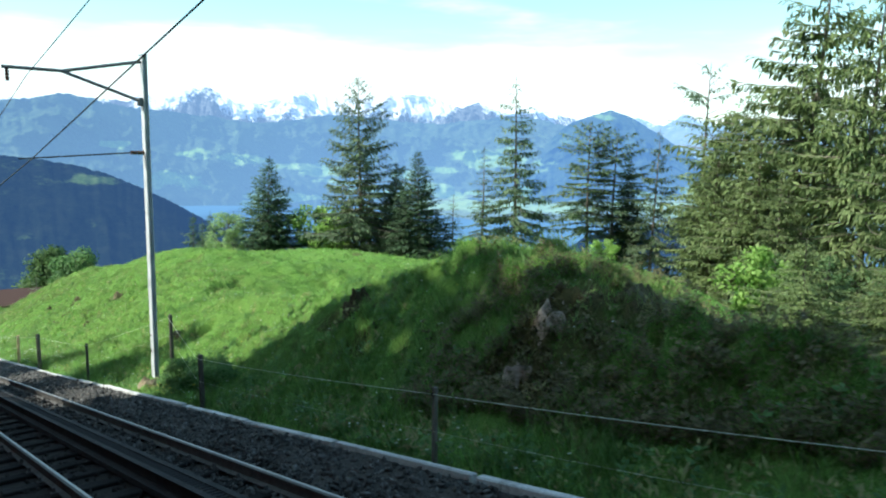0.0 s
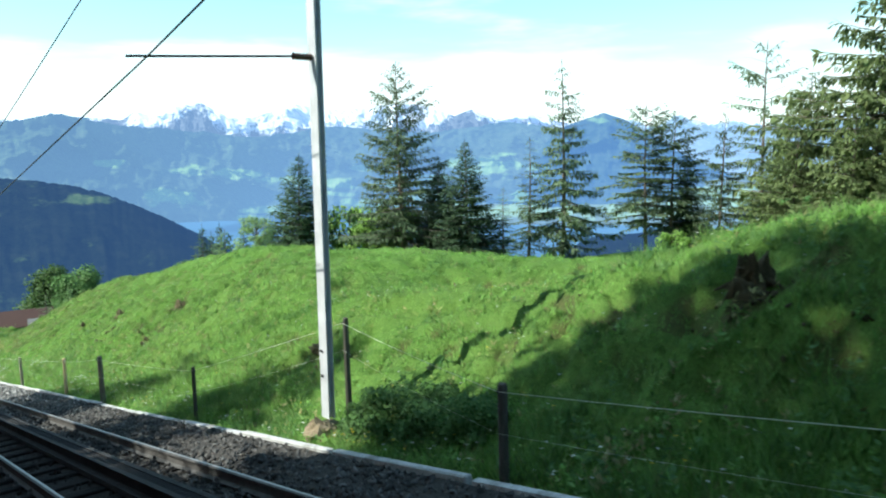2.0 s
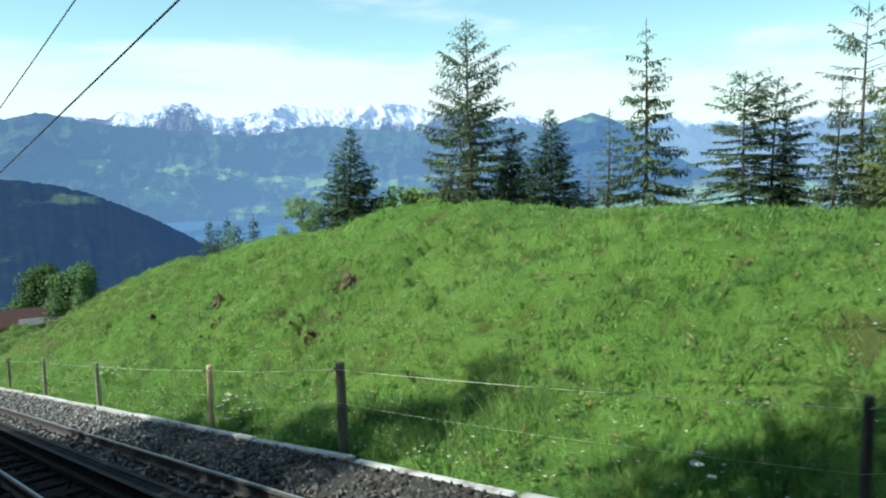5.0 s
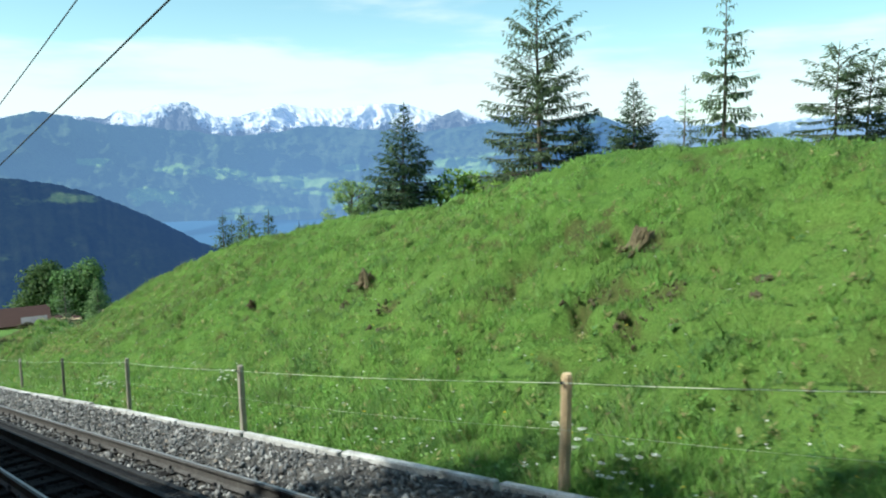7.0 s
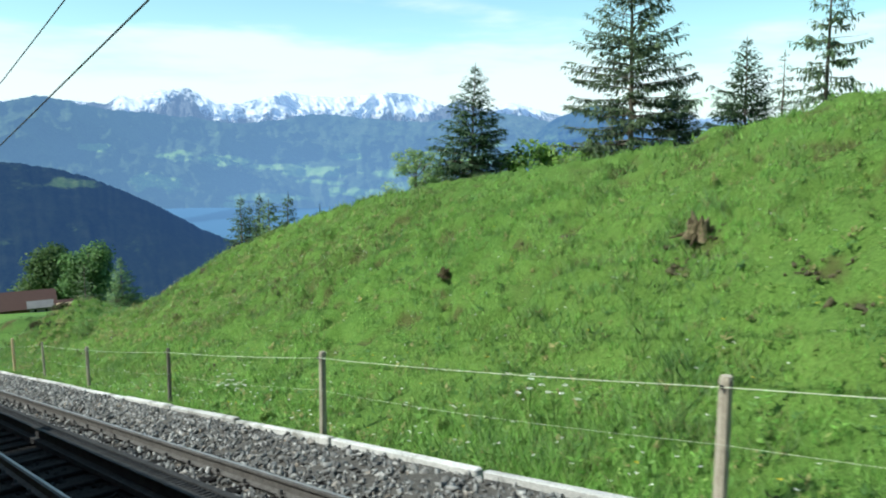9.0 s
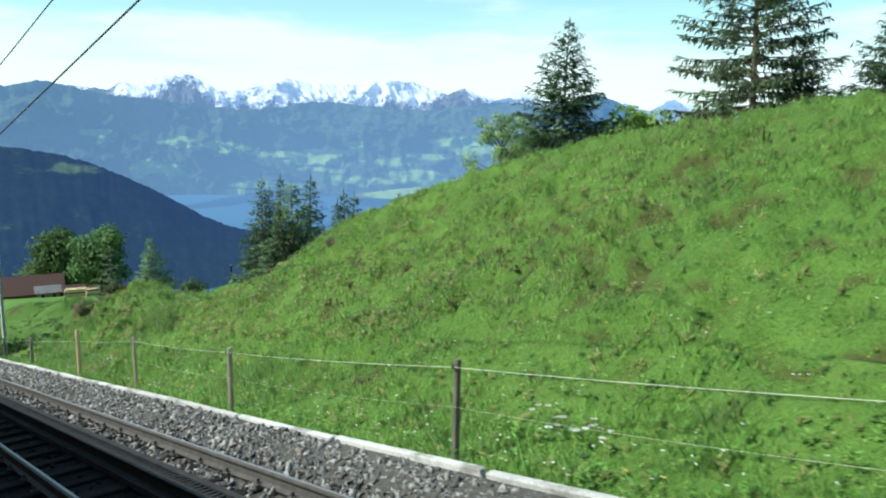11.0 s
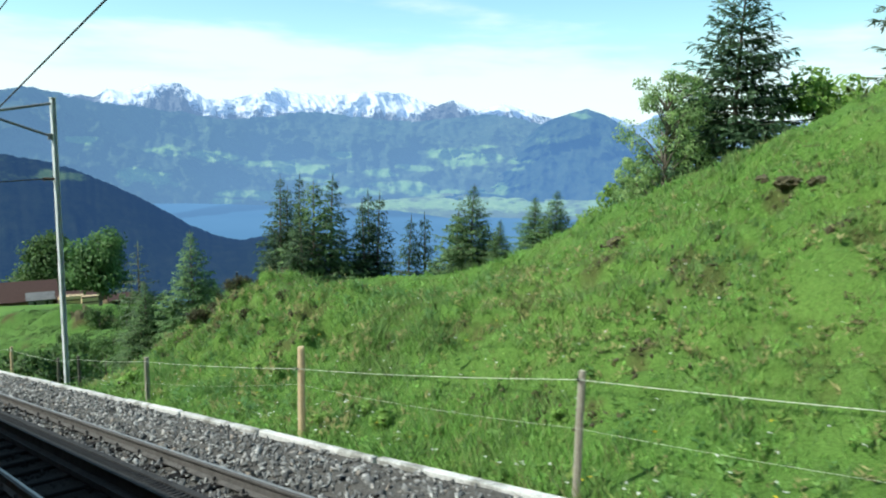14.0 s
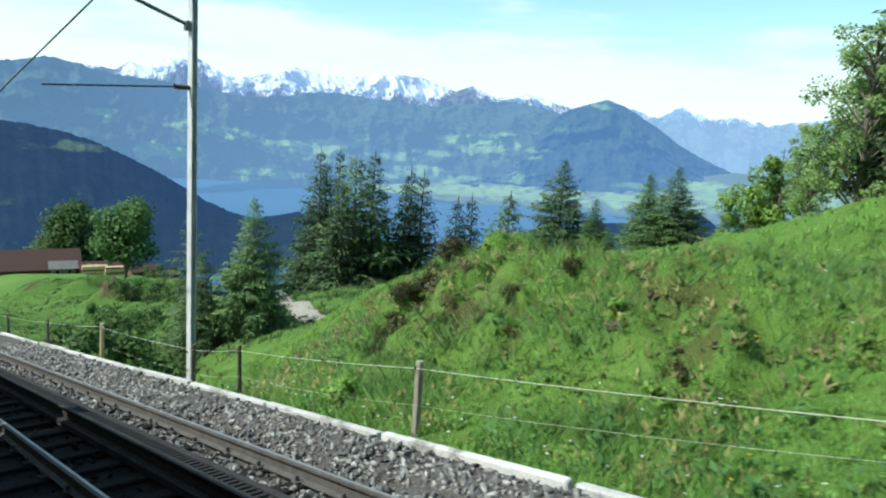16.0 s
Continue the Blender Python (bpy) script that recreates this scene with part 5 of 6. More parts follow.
fir("thin young spruce among bushes", 33.9, 75.2, -10.4, "thin", YOUNG, 1.5)
HOLLOW = "spruces in the hollow"
fir("dense green spruce in the hollow by the path", 20.6, 100.2, -15.2, "green", HOLLOW, 1.0)
fir("green spruce beside a denser one", 17.9, 101.5, -18.6, "green", HOLLOW, 1.0)
fir("thin spruce with sparse boughs", 19.3, 106.0, -16.6, "thin", HOLLOW, 1.3)
SHADE = "firs above the line"
for x, y, hgt, wd in ((-10.5, 18.4, 22.3, 0.45), (-11.5, 18.2, 23.6, 0.5), (-8.8, 18.6, 19.5, 0.34), (-9.4, 19.0, 20.9, 0.5), (-16.0, 14.3, 27.3, 1.0), (-8.0, 9.3, 17.2, 0.85), (-9.5, 13.4, 18.6, 0.8), (-10.5, 5.2, 20.0, 1.0), (-12.5, 11.0, 22.4, 0.85), (-13.0, 15.8, 22.0, 0.85), (-9.0, 0.1, 18.9, 1.0), (-15.5, 7.2, 26.3, 1.0), (-8.6, 24.8, 18.8, 0.6), (-8.9, 25.9, 16.7, 0.42), (-8.4, 29.9, 17.2, 0.42), (-8.3, 32.1, 15.9, 0.5), (-8.4, 31.0, 16.1, 0.45), (-8.9, 33.2, 15.6, 0.5), (-8.9, 35.0, 15.7, 0.5), (-9.3, 34.2, 15.4, 0.4), (-12.0, 18.4, 14.4, 0.8), (-12.4, 21.4, 14.6, 0.75), (-11.8, 24.6, 14.1, 0.8), (-12.2, 27.4, 14.4, 0.75), (-12.0, 30.3, 13.9, 0.7)):
    fir("tall dark fir above the line casting shade", x, y, float(ground_z(x, y)) + hgt, "shade", SHADE, wd)


def leafy_meshes(height, spread, leaves, size, material, seed, trunk_r=0.12, low=0.25, lobes=14, airy_=1.0):
    """Trunk with limbs, and a crown of separate leaves in uneven lobes."""
    r = np.random.RandomState(seed)
    parts_ = [tube_arrays([(0, 0, 0), (0.05, 0.02, height * 0.3), (0, 0.06, height * 0.62), (0.05, 0, height * 0.9)], [trunk_r, trunk_r * 0.8, trunk_r * 0.5, trunk_r * 0.15], 8)]
    cs, rs = [], []
    for k in range(lobes):
        z = height * (low + (0.93 - low) * (k + r.rand()) / lobes)
        q = (z / height - low) / (1 - low)
        reach = spread * np.sqrt(max(0.05, 1 - (2 * q - 0.75) ** 2 / 1.7)) * r.uniform(0.35, 0.8)
        a = r.uniform(0, 6.28)
        c = np.array([np.cos(a) * reach, np.sin(a) * reach, z])
        cs.append(c)
        rs.append(spread * r.uniform(0.28, 0.5) * airy_)
        parts_.append(tube_arrays([(0, 0, max(0.1, z - reach * 0.9)), (c * np.array([0.5, 0.5, 1])) - np.array([0, 0, reach * 0.3]), c], [trunk_r * 0.4, trunk_r * 0.25, trunk_r * 0.06], 5))
    cs, rs = np.array(cs), np.array(rs)
    pick = r.randint(0, lobes, leaves)
    d = r.normal(0, 1, (leaves, 3))
    d /= np.linalg.norm(d, axis=1)[:, None]
    p = cs[pick] + d * (rs[pick] * r.uniform(0.35, 1.05, leaves) ** 0.6)[:, None] * np.array([1, 1, 0.8])
    n = d + r.normal(0, 0.8, (leaves, 3)) + np.array([0, 0, 0.6])
    way = np.cross(n, r.normal(0, 1, (leaves, 3)))
    way /= np.linalg.norm(way, axis=1)[:, None]
    side = np.cross(way, n)
    side /= np.linalg.norm(side, axis=1)[:, None]
    L = size * r.uniform(0.6, 1.4, leaves)
    v, f = kites(p, way * L[:, None], side, L * 0.36)
    tv, tf = joined(parts_)
    soft = d * 0.9 + np.array([0, 0, 0.55]) + r.normal(0, 0.3, d.shape)
    soft /= np.linalg.norm(soft, axis=1)[:, None]
    return fast_mesh("trunk", tv, tf, BARK, True), fast_mesh("crown", v, f, material, normals=np.repeat(soft, 4, axis=0))


def leafy(name, label, x, y, meshes, scale, group="", category="tree", lift=0.1):
    ob = tagged(new(name), label, category, group)
    part("trunk", meshes[0], BARK, ob)
    part("crown", meshes[1], LEAVES, ob)
    ob.matrix_basis = pose(x, y, float(ground_z(x, y)) - lift, 0, 0, rng.uniform(0, 360)) @ Matrix.Diagonal((scale, scale, scale, 1))
    return ob


ROWAN = leafy_meshes(8.0, 2.7, 12500, 0.12, ROWAN_LEAVES, 41, low=0.10, lobes=75, airy_=0.46)
SHRUB = leafy_meshes(3.0, 1.6, 3600, 0.15, LEAVES, 42, 0.05, 0.1, 22, 0.75)
ROUND_TREE = leafy_meshes(14.0, 6.2, 11000, 0.5, LEAVES_DARK, 43, 0.35, 0.24, 40)
LOW_BUSH = leafy_meshes(0.95, 1.0, 6000, 0.075, BUSH_LEAVES, 44, 0.015, 0.08, 14)
LOW_HEATH = leafy_meshes(0.42, 0.48, 1800, 0.05, HEATH_DARK, 47, 0.012, 0.05, 16)
ROUND_GREEN = leafy_meshes(14.0, 5.6, 9000, 0.5, BUSH_LEAVES, 48, 0.35, 0.36, 40)
DARK_SHRUB = leafy_meshes(2.0, 1.7, 1700, 0.16, LEAVES_DARK, 45, 0.05, 0.1, 12)
EDGE_BUSHES = "light green trees by the spruce"
leafy("rowan_tree", "fresh light green leafy tree beside the spruce", 29.3, 69.9, ROWAN, 0.90, EDGE_BUSHES)
leafy("rowan_tree", "fresh light green leafy tree beside the spruce", 30.5, 72.1, ROWAN, 0.52, EDGE_BUSHES)
leafy("rowan_tree", "fresh light green leafy tree behind the spruce", 34.5, 71.5, ROWAN, 0.85, EDGE_BUSHES)
leafy("shrub", "light green shrub below the spruce", 32.2, 74.1, SHRUB, 1.15, EDGE_BUSHES, "shrub")
leafy("shrub", "light green shrub below the spruce", 33.2, 76.2, SHRUB, 0.9, EDGE_BUSHES, "shrub")
leafy("shrub", "green shrub between the ridge firs", 36.9, 66.8, SHRUB, 1.9, EDGE_BUSHES, "shrub")
leafy("shrub", "green shrub between the ridge firs", 38.3, 65.4, SHRUB, 1.7, EDGE_BUSHES, "shrub")
leafy("shrub", "green shrub between the ridge firs", 39.8, 63.9, SHRUB, 1.8, EDGE_BUSHES, "shrub")
leafy("shrub", "light green shrub below the flat-topped fir", 52.0, 43.0, SHRUB, 1.05, EDGE_BUSHES, "shrub")
leafy("shrub", "light green shrub at the forest edge", 36.0, 19.5, SHRUB, 1.5, EDGE_BUSHES, "shrub")
FARM_TREES = "round trees by the farm"
leafy("round_tree", "dark round leafy tree behind the farm", 57.5, 288.0, ROUND_TREE, 1.75, FARM_TREES)
leafy("round_tree", "dark round leafy tree behind the farm", 64.0, 283.0, ROUND_TREE, 1.05, FARM_TREES)
leafy("round_tree", "round leafy tree beside the farm sheds", 47.3, 210.7, ROUND_GREEN, 1.16, FARM_TREES)
leafy("round_tree", "small round leafy tree on the slope", 41.5, 146.0, ROUND_TREE, 0.5, FARM_TREES)
leafy("bush", "dark leafy bush by the kerb with yellow flowers", 5.2, 14.9, LOW_BUSH, 0.62, "bushes on the bank", "bush")
leafy("bush", "dark leafy bush by the kerb with yellow flowers", 5.1, 14.1, LOW_BUSH, 0.5, "bushes on the bank", "bush")
leafy("bush", "dark low leafy bush by the kerb", 5.35, 13.5, LOW_BUSH, 0.5, "bushes on the bank", "bush")
leafy("bush", "dark low leafy bush by the kerb", 5.65, 14.5, LOW_BUSH, 0.5, "bushes on the bank", "bush")
leafy("bush", "dark leafy bush beside the mast's foot", 5.15, 15.5, LOW_BUSH, 0.42, "bushes on the bank", "bush")
for x, y, s in ((13.5, 101.0, 1.0), (11.0, 99.0, 0.8), (10.0, 95.5, 1.2), (12.2, 96.8, 1.2), (8.2, 91.0, 1.0), (9.0, 90.0, 0.9), (35.0, 170.0, 1.1), (38.0, 167.0, 1.0), (38.2, 159.5, 1.0), (41.0, 160.0, 0.9), (7.2, 86.5, 0.6), (13.0, 104.0, 1.1), (16.0, 104.0, 1.0), (9.5, 93.0, 0.7), (8.5, 88.0, 0.6), (11.5, 106.0, 0.9), (14.5, 98.0, 0.7), (18.0, 118.0, 0.8), (15.0, 125.0, 0.7), (16.5, 112.0, 0.8), (26.0, 149.5, 0.9), (26.6, 146.2, 1.0), (27.2, 143.0, 0.9), (27.3, 139.0, 0.8), (26.0, 152.5, 0.7)):
    leafy("bush", "dark bush in the hollow beside the line", x, y, DARK_SHRUB, s * 1.5, "bushes in the hollow", "bush")
for x, y, s in ((5.9, 66.5, 0.3), (6.2, 66.8, 0.35), (6.5, 67.0, 0.4), (6.75, 67.1, 0.45), (7.0, 67.2, 0.55), (7.2, 67.15, 0.5), (7.45, 67.2, 0.6), (7.7, 67.3, 0.6), (7.95, 67.35, 0.6), (8.2, 67.5, 0.5), (7.1, 65.0, 0.4), (7.3, 65.2, 0.35), (7.75, 64.6, 0.4), (6.3, 65.2, 0.3), (6.0, 61.8, 0.4), (6.7, 59.5, 0.3)):
    leafy("bush", "dark brown heath bush on the knoll's edge", x, y, LOW_HEATH, s, "heath bushes on the bank", "bush", 0.06)

# ---- the train on its own track ----
def coach(y):
    ob = tagged(new("railway_coach"), "red railway coach standing on the downhill track", "railway coach", "coaches of the train")
    ob.matrix_basis = Matrix.Translation(on_line(-1.52, y, 0)) @ LINE_TURN
    body = part("body", box_bm((2.5, 23.4, 2.67), (0, 0, 1.96), 0.08), COACH_PAINT, ob)
    roof_pts = [(-1.27, 3.30), (-1.15, 3.47), (-0.7, 3.58), (0, 3.62), (0.7, 3.58), (1.15, 3.47), (1.27, 3.30)]
    verts = [(x, yy, z) for yy in (-11.75, 11.75) for x, z in roof_pts]
    n = len(roof_pts)
    faces = [(i, i + 1, n + i + 1, n + i) for i in range(n - 1)] + [tuple(range(n))[::-1], tuple(range(n, 2 * n)), (0, n, 2 * n - 1, n - 1)]
    part("roof", mesh_of("roof", verts, faces, COACH_ROOF), COACH_ROOF, ob)
    for k in range(10):
        for sx in (-1, 1):
            part("window", box_bm((0.02, 1.7, 0.95), (sx * 1.257, -10.35 + k * 2.3, 2.2), 0.0), GLASS_DARK, ob)
    for yy in (-9.0, -7.2, 7.2, 9.0):
        for sx in (-0.75, 0.75):
            v, f = tube_arrays([(sx - 0.07, yy, 0.36), (sx + 0.07, yy, 0.36)], [0.36, 0.36], 14)
            part("wheel", fast_mesh("wheel", v, f, STEEL), STEEL, ob)
    # unseen block added to keep sun from passing between the coaches
    part("gap_blocker", box_bm((2.46, 0.5, 3.2), (0, 11.78, 1.95), 0.02), CABLE, ob)
    part("underframe", box_bm((1.9, 20.5, 0.35), (0, 0, 0.55), 0.03), CABLE, ob)
    return ob


for k in range(5):
    coach(-14.0 + k * 23.55)


# ---- scars, stumps and stones on the bank ----
def lump(name, x, y, size, material, seed, label, category, group, sink=0.35, squash=(1, 1, 0.7), sub=3):
    bm = bmesh.new()
    bmesh.ops.create_icosphere(bm, subdivisions=sub, radius=1.0)
    for v in bm.verts:
        d = v.co.normalized()
        v.co = d * (1 + 0.55 * noise.noise(d * 1.7 + Vector((seed, 0, seed))) + 0.3 * noise.noise(d * 4.5 + Vector((0, seed, 0))) + 0.16 * noise.noise(d * 11 + Vector((seed, seed, 0))))
        v.co = Vector((v.co.x * squash[0], v.co.y * squash[1], v.co.z * squash[2])) * size
    ob = part(name, bm, material, None)
    ob.location = (x, y, float(ground_z(x, y)) + size * squash[2] * (1 - 2 * sink))
    ob.rotation_euler = (rng.uniform(-0.3, 0.3), rng.uniform(-0.3, 0.3), rng.uniform(0, 6))
    return tagged(ob, label, category, group)


def stump(x, y, size, seed, label):
    ob = tagged(new("tree_stump"), label, "tree stump", "stumps on the bank")
    r = np.random.RandomState(seed)
    bm = bmesh.new()
    rings, sides = [], 18
    prof = [(0.0, 1.2), (0.2, 0.98), (0.5, 0.88), (0.8, 0.86), (1.0, 0.76)]
    phase = r.uniform(0, 6)
    for u, w in prof:
        ring = []
        for i in range(sides):
            a = i * 2 * math.pi / sides
            flare = 1 + (0.35 * (1 - u)) * math.sin(4 * a + phase) + r.uniform(-0.13, 0.13)
            jag = r.uniform(-0.55, 0.5) if u == 1.0 else r.uniform(-0.04, 0.04)
            ring.append(bm.verts.new((math.cos(a) * w * flare * size, math.sin(a) * w * flare * size, (u + jag) * size * 1.5)))
        rings.append(ring)
    for a, b in zip(rings, rings[1:]):
        for i in range(sides):
            bm.faces.new((a[i], a[(i + 1) % sides], b[(i + 1) % sides], b[i]))
    mid = bm.verts.new((0, 0, size * 1.2))
    for i in range(sides):
        bm.faces.new((rings[-1][i], rings[-1][(i + 1) % sides], mid))
    part("wood", bm, STUMP_WOOD if seed % 2 else DARK_WOOD, ob)
    for k in range(5):
        a = phase + k * 1.25
        d = np.array([math.cos(a), math.sin(a), 0])
        v, f = tube_arrays([d * size * 0.7 + [0, 0, size * 0.4], d * size * 1.5 + [0, 0, size * 0.15], d * size * 2.3 - [0, 0, size * 0.15]], [size * 0.22, size * 0.14, size * 0.04], 6)
        part("root", fast_mesh("root", v, f, DARK_WOOD, True), DARK_WOOD, ob)
    ob.matrix_basis = pose(x, y, float(ground_z(x, y)) - 0.02, r.uniform(-6, 6), -10, r.uniform(0, 360))
    return ob


stump(8.36, 31.04, 0.17, 3, "broken brown tree stump in the meadow")
stump(8.38, 37.44, 0.15, 5, "broken brown tree stump in the meadow")
stump(7.04, 11.18, 0.17, 4, "old dark tree stump on the mound")
stump(8.05, 41.9, 0.08, 6, "small rotten stump in the meadow")


def outcrop(name, label, category, line, width, thick, material, seed, group=""):
    """A broken band of rock or earth that breaks out of the slope along a line."""
    r = np.random.RandomState(seed)
    n_u, n_v = 54, 17
    u = np.linspace(0, 1, n_u)
    px = np.interp(u, np.linspace(0, 1, len(line)), [p[0] for p in line])
    py = np.interp(u, np.linspace(0, 1, len(line)), [p[1] for p in line])
    dx, dy = np.gradient(px), np.gradient(py)
    nrm = np.hypot(dx, dy) + 1e-9
    half = width * (0.35 + 0.65 * np.sin(np.pi * np.clip(u, 0.02, 0.98)) ** 0.5) * (1 + 1.3 * fbm(u * 7 + seed, u * 0 + seed, 3))
    V = np.linspace(-1, 1, n_v)
    gx = px[:, None] - (dy / nrm * half)[:, None] * V[None]
    gy = py[:, None] + (dx / nrm * half)[:, None] * V[None]
    gx += 0.08 * fbm(gx * 5 + seed, gy * 5, 3)
    gy += 0.08 * fbm(gx * 5, gy * 5 + seed, 3)
    rough = np.abs(fbm(gx * 3.2 + seed, gy * 3.2, 4)) * 2.2 + 0.5 * np.round(3 * fbm(gx * 2 + seed, gy * 2.6, 2)) / 3
    edge = (1 - V[None] ** 2) * np.sin(np.pi * u)[:, None] ** 0.5
    lift = thick * (rough * edge * 1.6 - 0.55 + 0.5 * edge)
    gz = ground_z(gx, gy) + lift
    gx = gx - lift * 0.35
    verts = np.stack([gx, gy, gz], -1).reshape(-1, 3)
    i, j = np.meshgrid(np.arange(n_v - 1), np.arange(n_u - 1))
    a = (j * n_v + i).ravel()
    faces = np.stack([a, a + n_v, a + n_v + 1, a + 1], -1)
    mid = verts.mean(0)
    ob = new(name, fast_mesh(name, verts - mid, faces, material, False))
    ob.location = Vector(mid)
    return tagged(ob, label, category, group)


ROCKS = "broken rock in the mound"
outcrop("rock_outcrop", "pale reddish rock breaking through the shaded mound", "rock", [(6.65, 6.35), (6.50, 6.22), (6.38, 6.18), (6.26, 6.16)], 0.20, 0.09, LIMESTONE, 3, ROCKS)
outcrop("rock_outcrop", "broken reddish rock low on the shaded mound", "rock", [(6.16, 6.08), (6.05, 6.15), (5.95, 6.22), (5.86, 6.40)], 0.26, 0.11, LIMESTONE, 8, ROCKS)
outcrop("earth_scar", "dark overhanging earth below a stump on the mound", "earth", [(7.05, 11.3), (6.95, 11.2), (6.8, 11.12), (6.68, 11.05)], 0.17, 0.10, DARK_WOOD, 9, ROCKS)
outcrop("earth_scar", "dark bare earth scar on the mound's flank", "earth", [(7.0, 6.1), (7.2, 5.6), (7.5, 5.1), (7.9, 4.7)], 0.30, 0.10, EARTH, 5, ROCKS)
CLODS = "earth clods on the slope"
for k, (x, y, s) in enumerate(((6.54, 19.03, 0.12), (7.9, 29.1, 0.09), (7.4, 28.9, 0.08), (7.86, 37.41, 0.10), (8.68, 39.79, 0.09), (8.1, 37.0, 0.07), (8.6, 30.6, 0.13),
                               (8.63, 52.74, 0.09), (8.48, 50.9, 0.09), (9.48, 55.18, 0.13), (9.2, 54.7, 0.1), (9.7, 55.6, 0.09), (8.89, 57.31, 0.1), (5.75, 48.24, 0.08), (5.79, 61.83, 0.08), (6.22, 62.69, 0.08), (7.33, 67.01, 0.1))):
    lump("earth_clod", x, y, s, EARTH, 3.1 * k, "brown clod of bare earth on the slope", "earth clod", CLODS, 0.60, (1.0, 1.2, 0.7))
lump("earth_clod", 4.80, 15.92, 0.17, TAN_EARTH, 4.4, "pale dry earth lump at the mast's foot", "earth clod", CLODS, 0.4, (1, 1, 1.3))

# path in the hollow
path_c = [(21.5, 90.0), (24.0, 97.5), (27.9, 107.5), (32.2, 118.0), (37.0, 130.0)]
pv, pf = [], []
steps = 60
for i in range(steps + 1):
    u = i / steps * (len(path_c) - 1)
    k = min(int(u), len(path_c) - 2)
    a, b = path_c[k], path_c[k + 1]
    x, y = a[0] + (b[0] - a[0]) * (u - k), a[1] + (b[1] - a[1]) * (u - k)
    for s in (-0.7, -0.4, 0, 0.4, 0.7):
        xx, yy = x + s, y - s * 0.35
        pv.append((xx, yy, float(ground_z(xx, yy)) + (0.10 if abs(s) > 0.6 else 0.18)))
for i in range(steps):
    for j in range(4):
        a = i * 5 + j
        pf.append((a, a + 1, a + 6, a + 5))
tagged(new("road_path", mesh_of("road_path", pv, pf, PATH_GRAVEL, True)), "pale gravel path through the hollow", "path", kind="structure")


# ---- farm ----
def barn(name, label, x, y, turn, length, depth, wall_h, roof_h, wall_m, roof_m, openings=3):
    ob = tagged(new(name), label, "farm building", "farm buildings")
    base = min(float(ground_z(x + dx, y + dy)) for dx in (-length / 2, length / 2) for dy in (-depth / 2, depth / 2)) - 0.3
    top = wall_h + 0.6
    w = bmesh.new()
    box_bm((length, depth, top), (0, 0, top / 2), 0.0, w)
    part("wall", w, wall_m, ob)
    for sx in (-1, 1):
        g = [(sx * length / 2 - sx * 0.01, -depth / 2, top), (sx * length / 2 - sx * 0.01, depth / 2, top), (sx * length / 2 - sx * 0.01, 0, top + roof_h - 0.1),
             (sx * length / 2 - sx * 0.25, -depth / 2, top), (sx * length / 2 - sx * 0.25, depth / 2, top), (sx * length / 2 - sx * 0.25, 0, top + roof_h - 0.1)]
        part("gable", mesh_of("gable", g, [(0, 1, 2), (3, 5, 4), (0, 3, 4, 1), (1, 4, 5, 2), (2, 5, 3, 0)], wall_m), wall_m, ob)
    e, o = depth / 2 + 0.7, length / 2 + 0.6
    for sy in (-1, 1):
        r = [(-o, 0, top + roof_h), (o, 0, top + roof_h), (o, sy * e, top - roof_h * 0.14), (-o, sy * e, top - roof_h * 0.14)]
        r += [(a, b, c - 0.18) for a, b, c in r]
        part("roof", mesh_of("roof", r, [(0, 1, 2, 3), (4, 7, 6, 5), (0, 4, 5, 1), (1, 5, 6, 2), (2, 6, 7, 3), (3, 7, 4, 0)], roof_m), roof_m, ob)
    for k in range(openings):
        xx = -length / 2 + length * (k + 0.5) / openings
        win = part("window", box_bm((min(1.2, length / 8), 0.14, 1.0), (xx, -depth / 2 - 0.02, top * 0.6), 0.0), GLASS_DARK, ob)
        part("window_sill", box_bm((min(1.5, length / 7), 0.25, 0.1), (xx, -depth / 2 - 0.08, top * 0.6 - 0.56), 0.0), BOARDS, win)
    ob.matrix_basis = pose(x, y, base, 0, 0, turn)
    return ob


barn("barn", "long farm barn with a red tiled roof", 34.0, 254.0, -10, 30, 10, 4.4, 3.4, BOARDS, ROOF_RED, 5)
barn("farm_shed", "grey plastered shed with a pale roof", 44.5, 247.0, -10, 5.0, 4.5, 2.2, 1.2, PLASTER, TIN, 2)
barn("farm_shed", "brown boarded shed with a red roof", 51.5, 243.0, -8, 8, 5, 2.4, 1.4, BOARDS, ROOF_RED, 2)
barn("farm_shed", "small boarded shed with a dark red roof", 58.5, 234.5, 5, 6, 4, 2.0, 0.9, BOARDS, ROOF_RED, 2)
barn("farm_shed", "small boarded shed with a pale sheet roof", 63.0, 231.5, 12, 4.5, 3, 1.8, 0.7, BOARDS, TIN, 1)


def woodpile(x, y, turn, length, seed):
    """Stacked sawn timber with bearers under it."""
    ob = tagged(new("timber_stack"), "stack of pale sawn timber beside the farm", "timber stack", "timber stacks by the farm")
    r = np.random.RandomState(seed)
    for k in range(3):
        part("bearer", box_bm((0.2, 2.2, 0.2), ((k - 1) * length * 0.38, 0, 0.1), 0.0), BOARDS, ob)
    for row in range(5):
        for col in range(4):
            w = 0.5 + r.uniform(-0.06, 0.06)
            part("plank_bundle", box_bm((length * r.uniform(0.88, 1.0), w, 0.36), (r.uniform(-0.15, 0.15), -0.82 + col * 0.545, 0.39 + row * 0.38), 0.02), NEW_POST if (row + col + seed) % 3 else BOARDS, ob)
    ob.matrix_basis = pose(x, y, float(ground_z(x, y)) - 0.05, 0, 0, turn)
    return ob


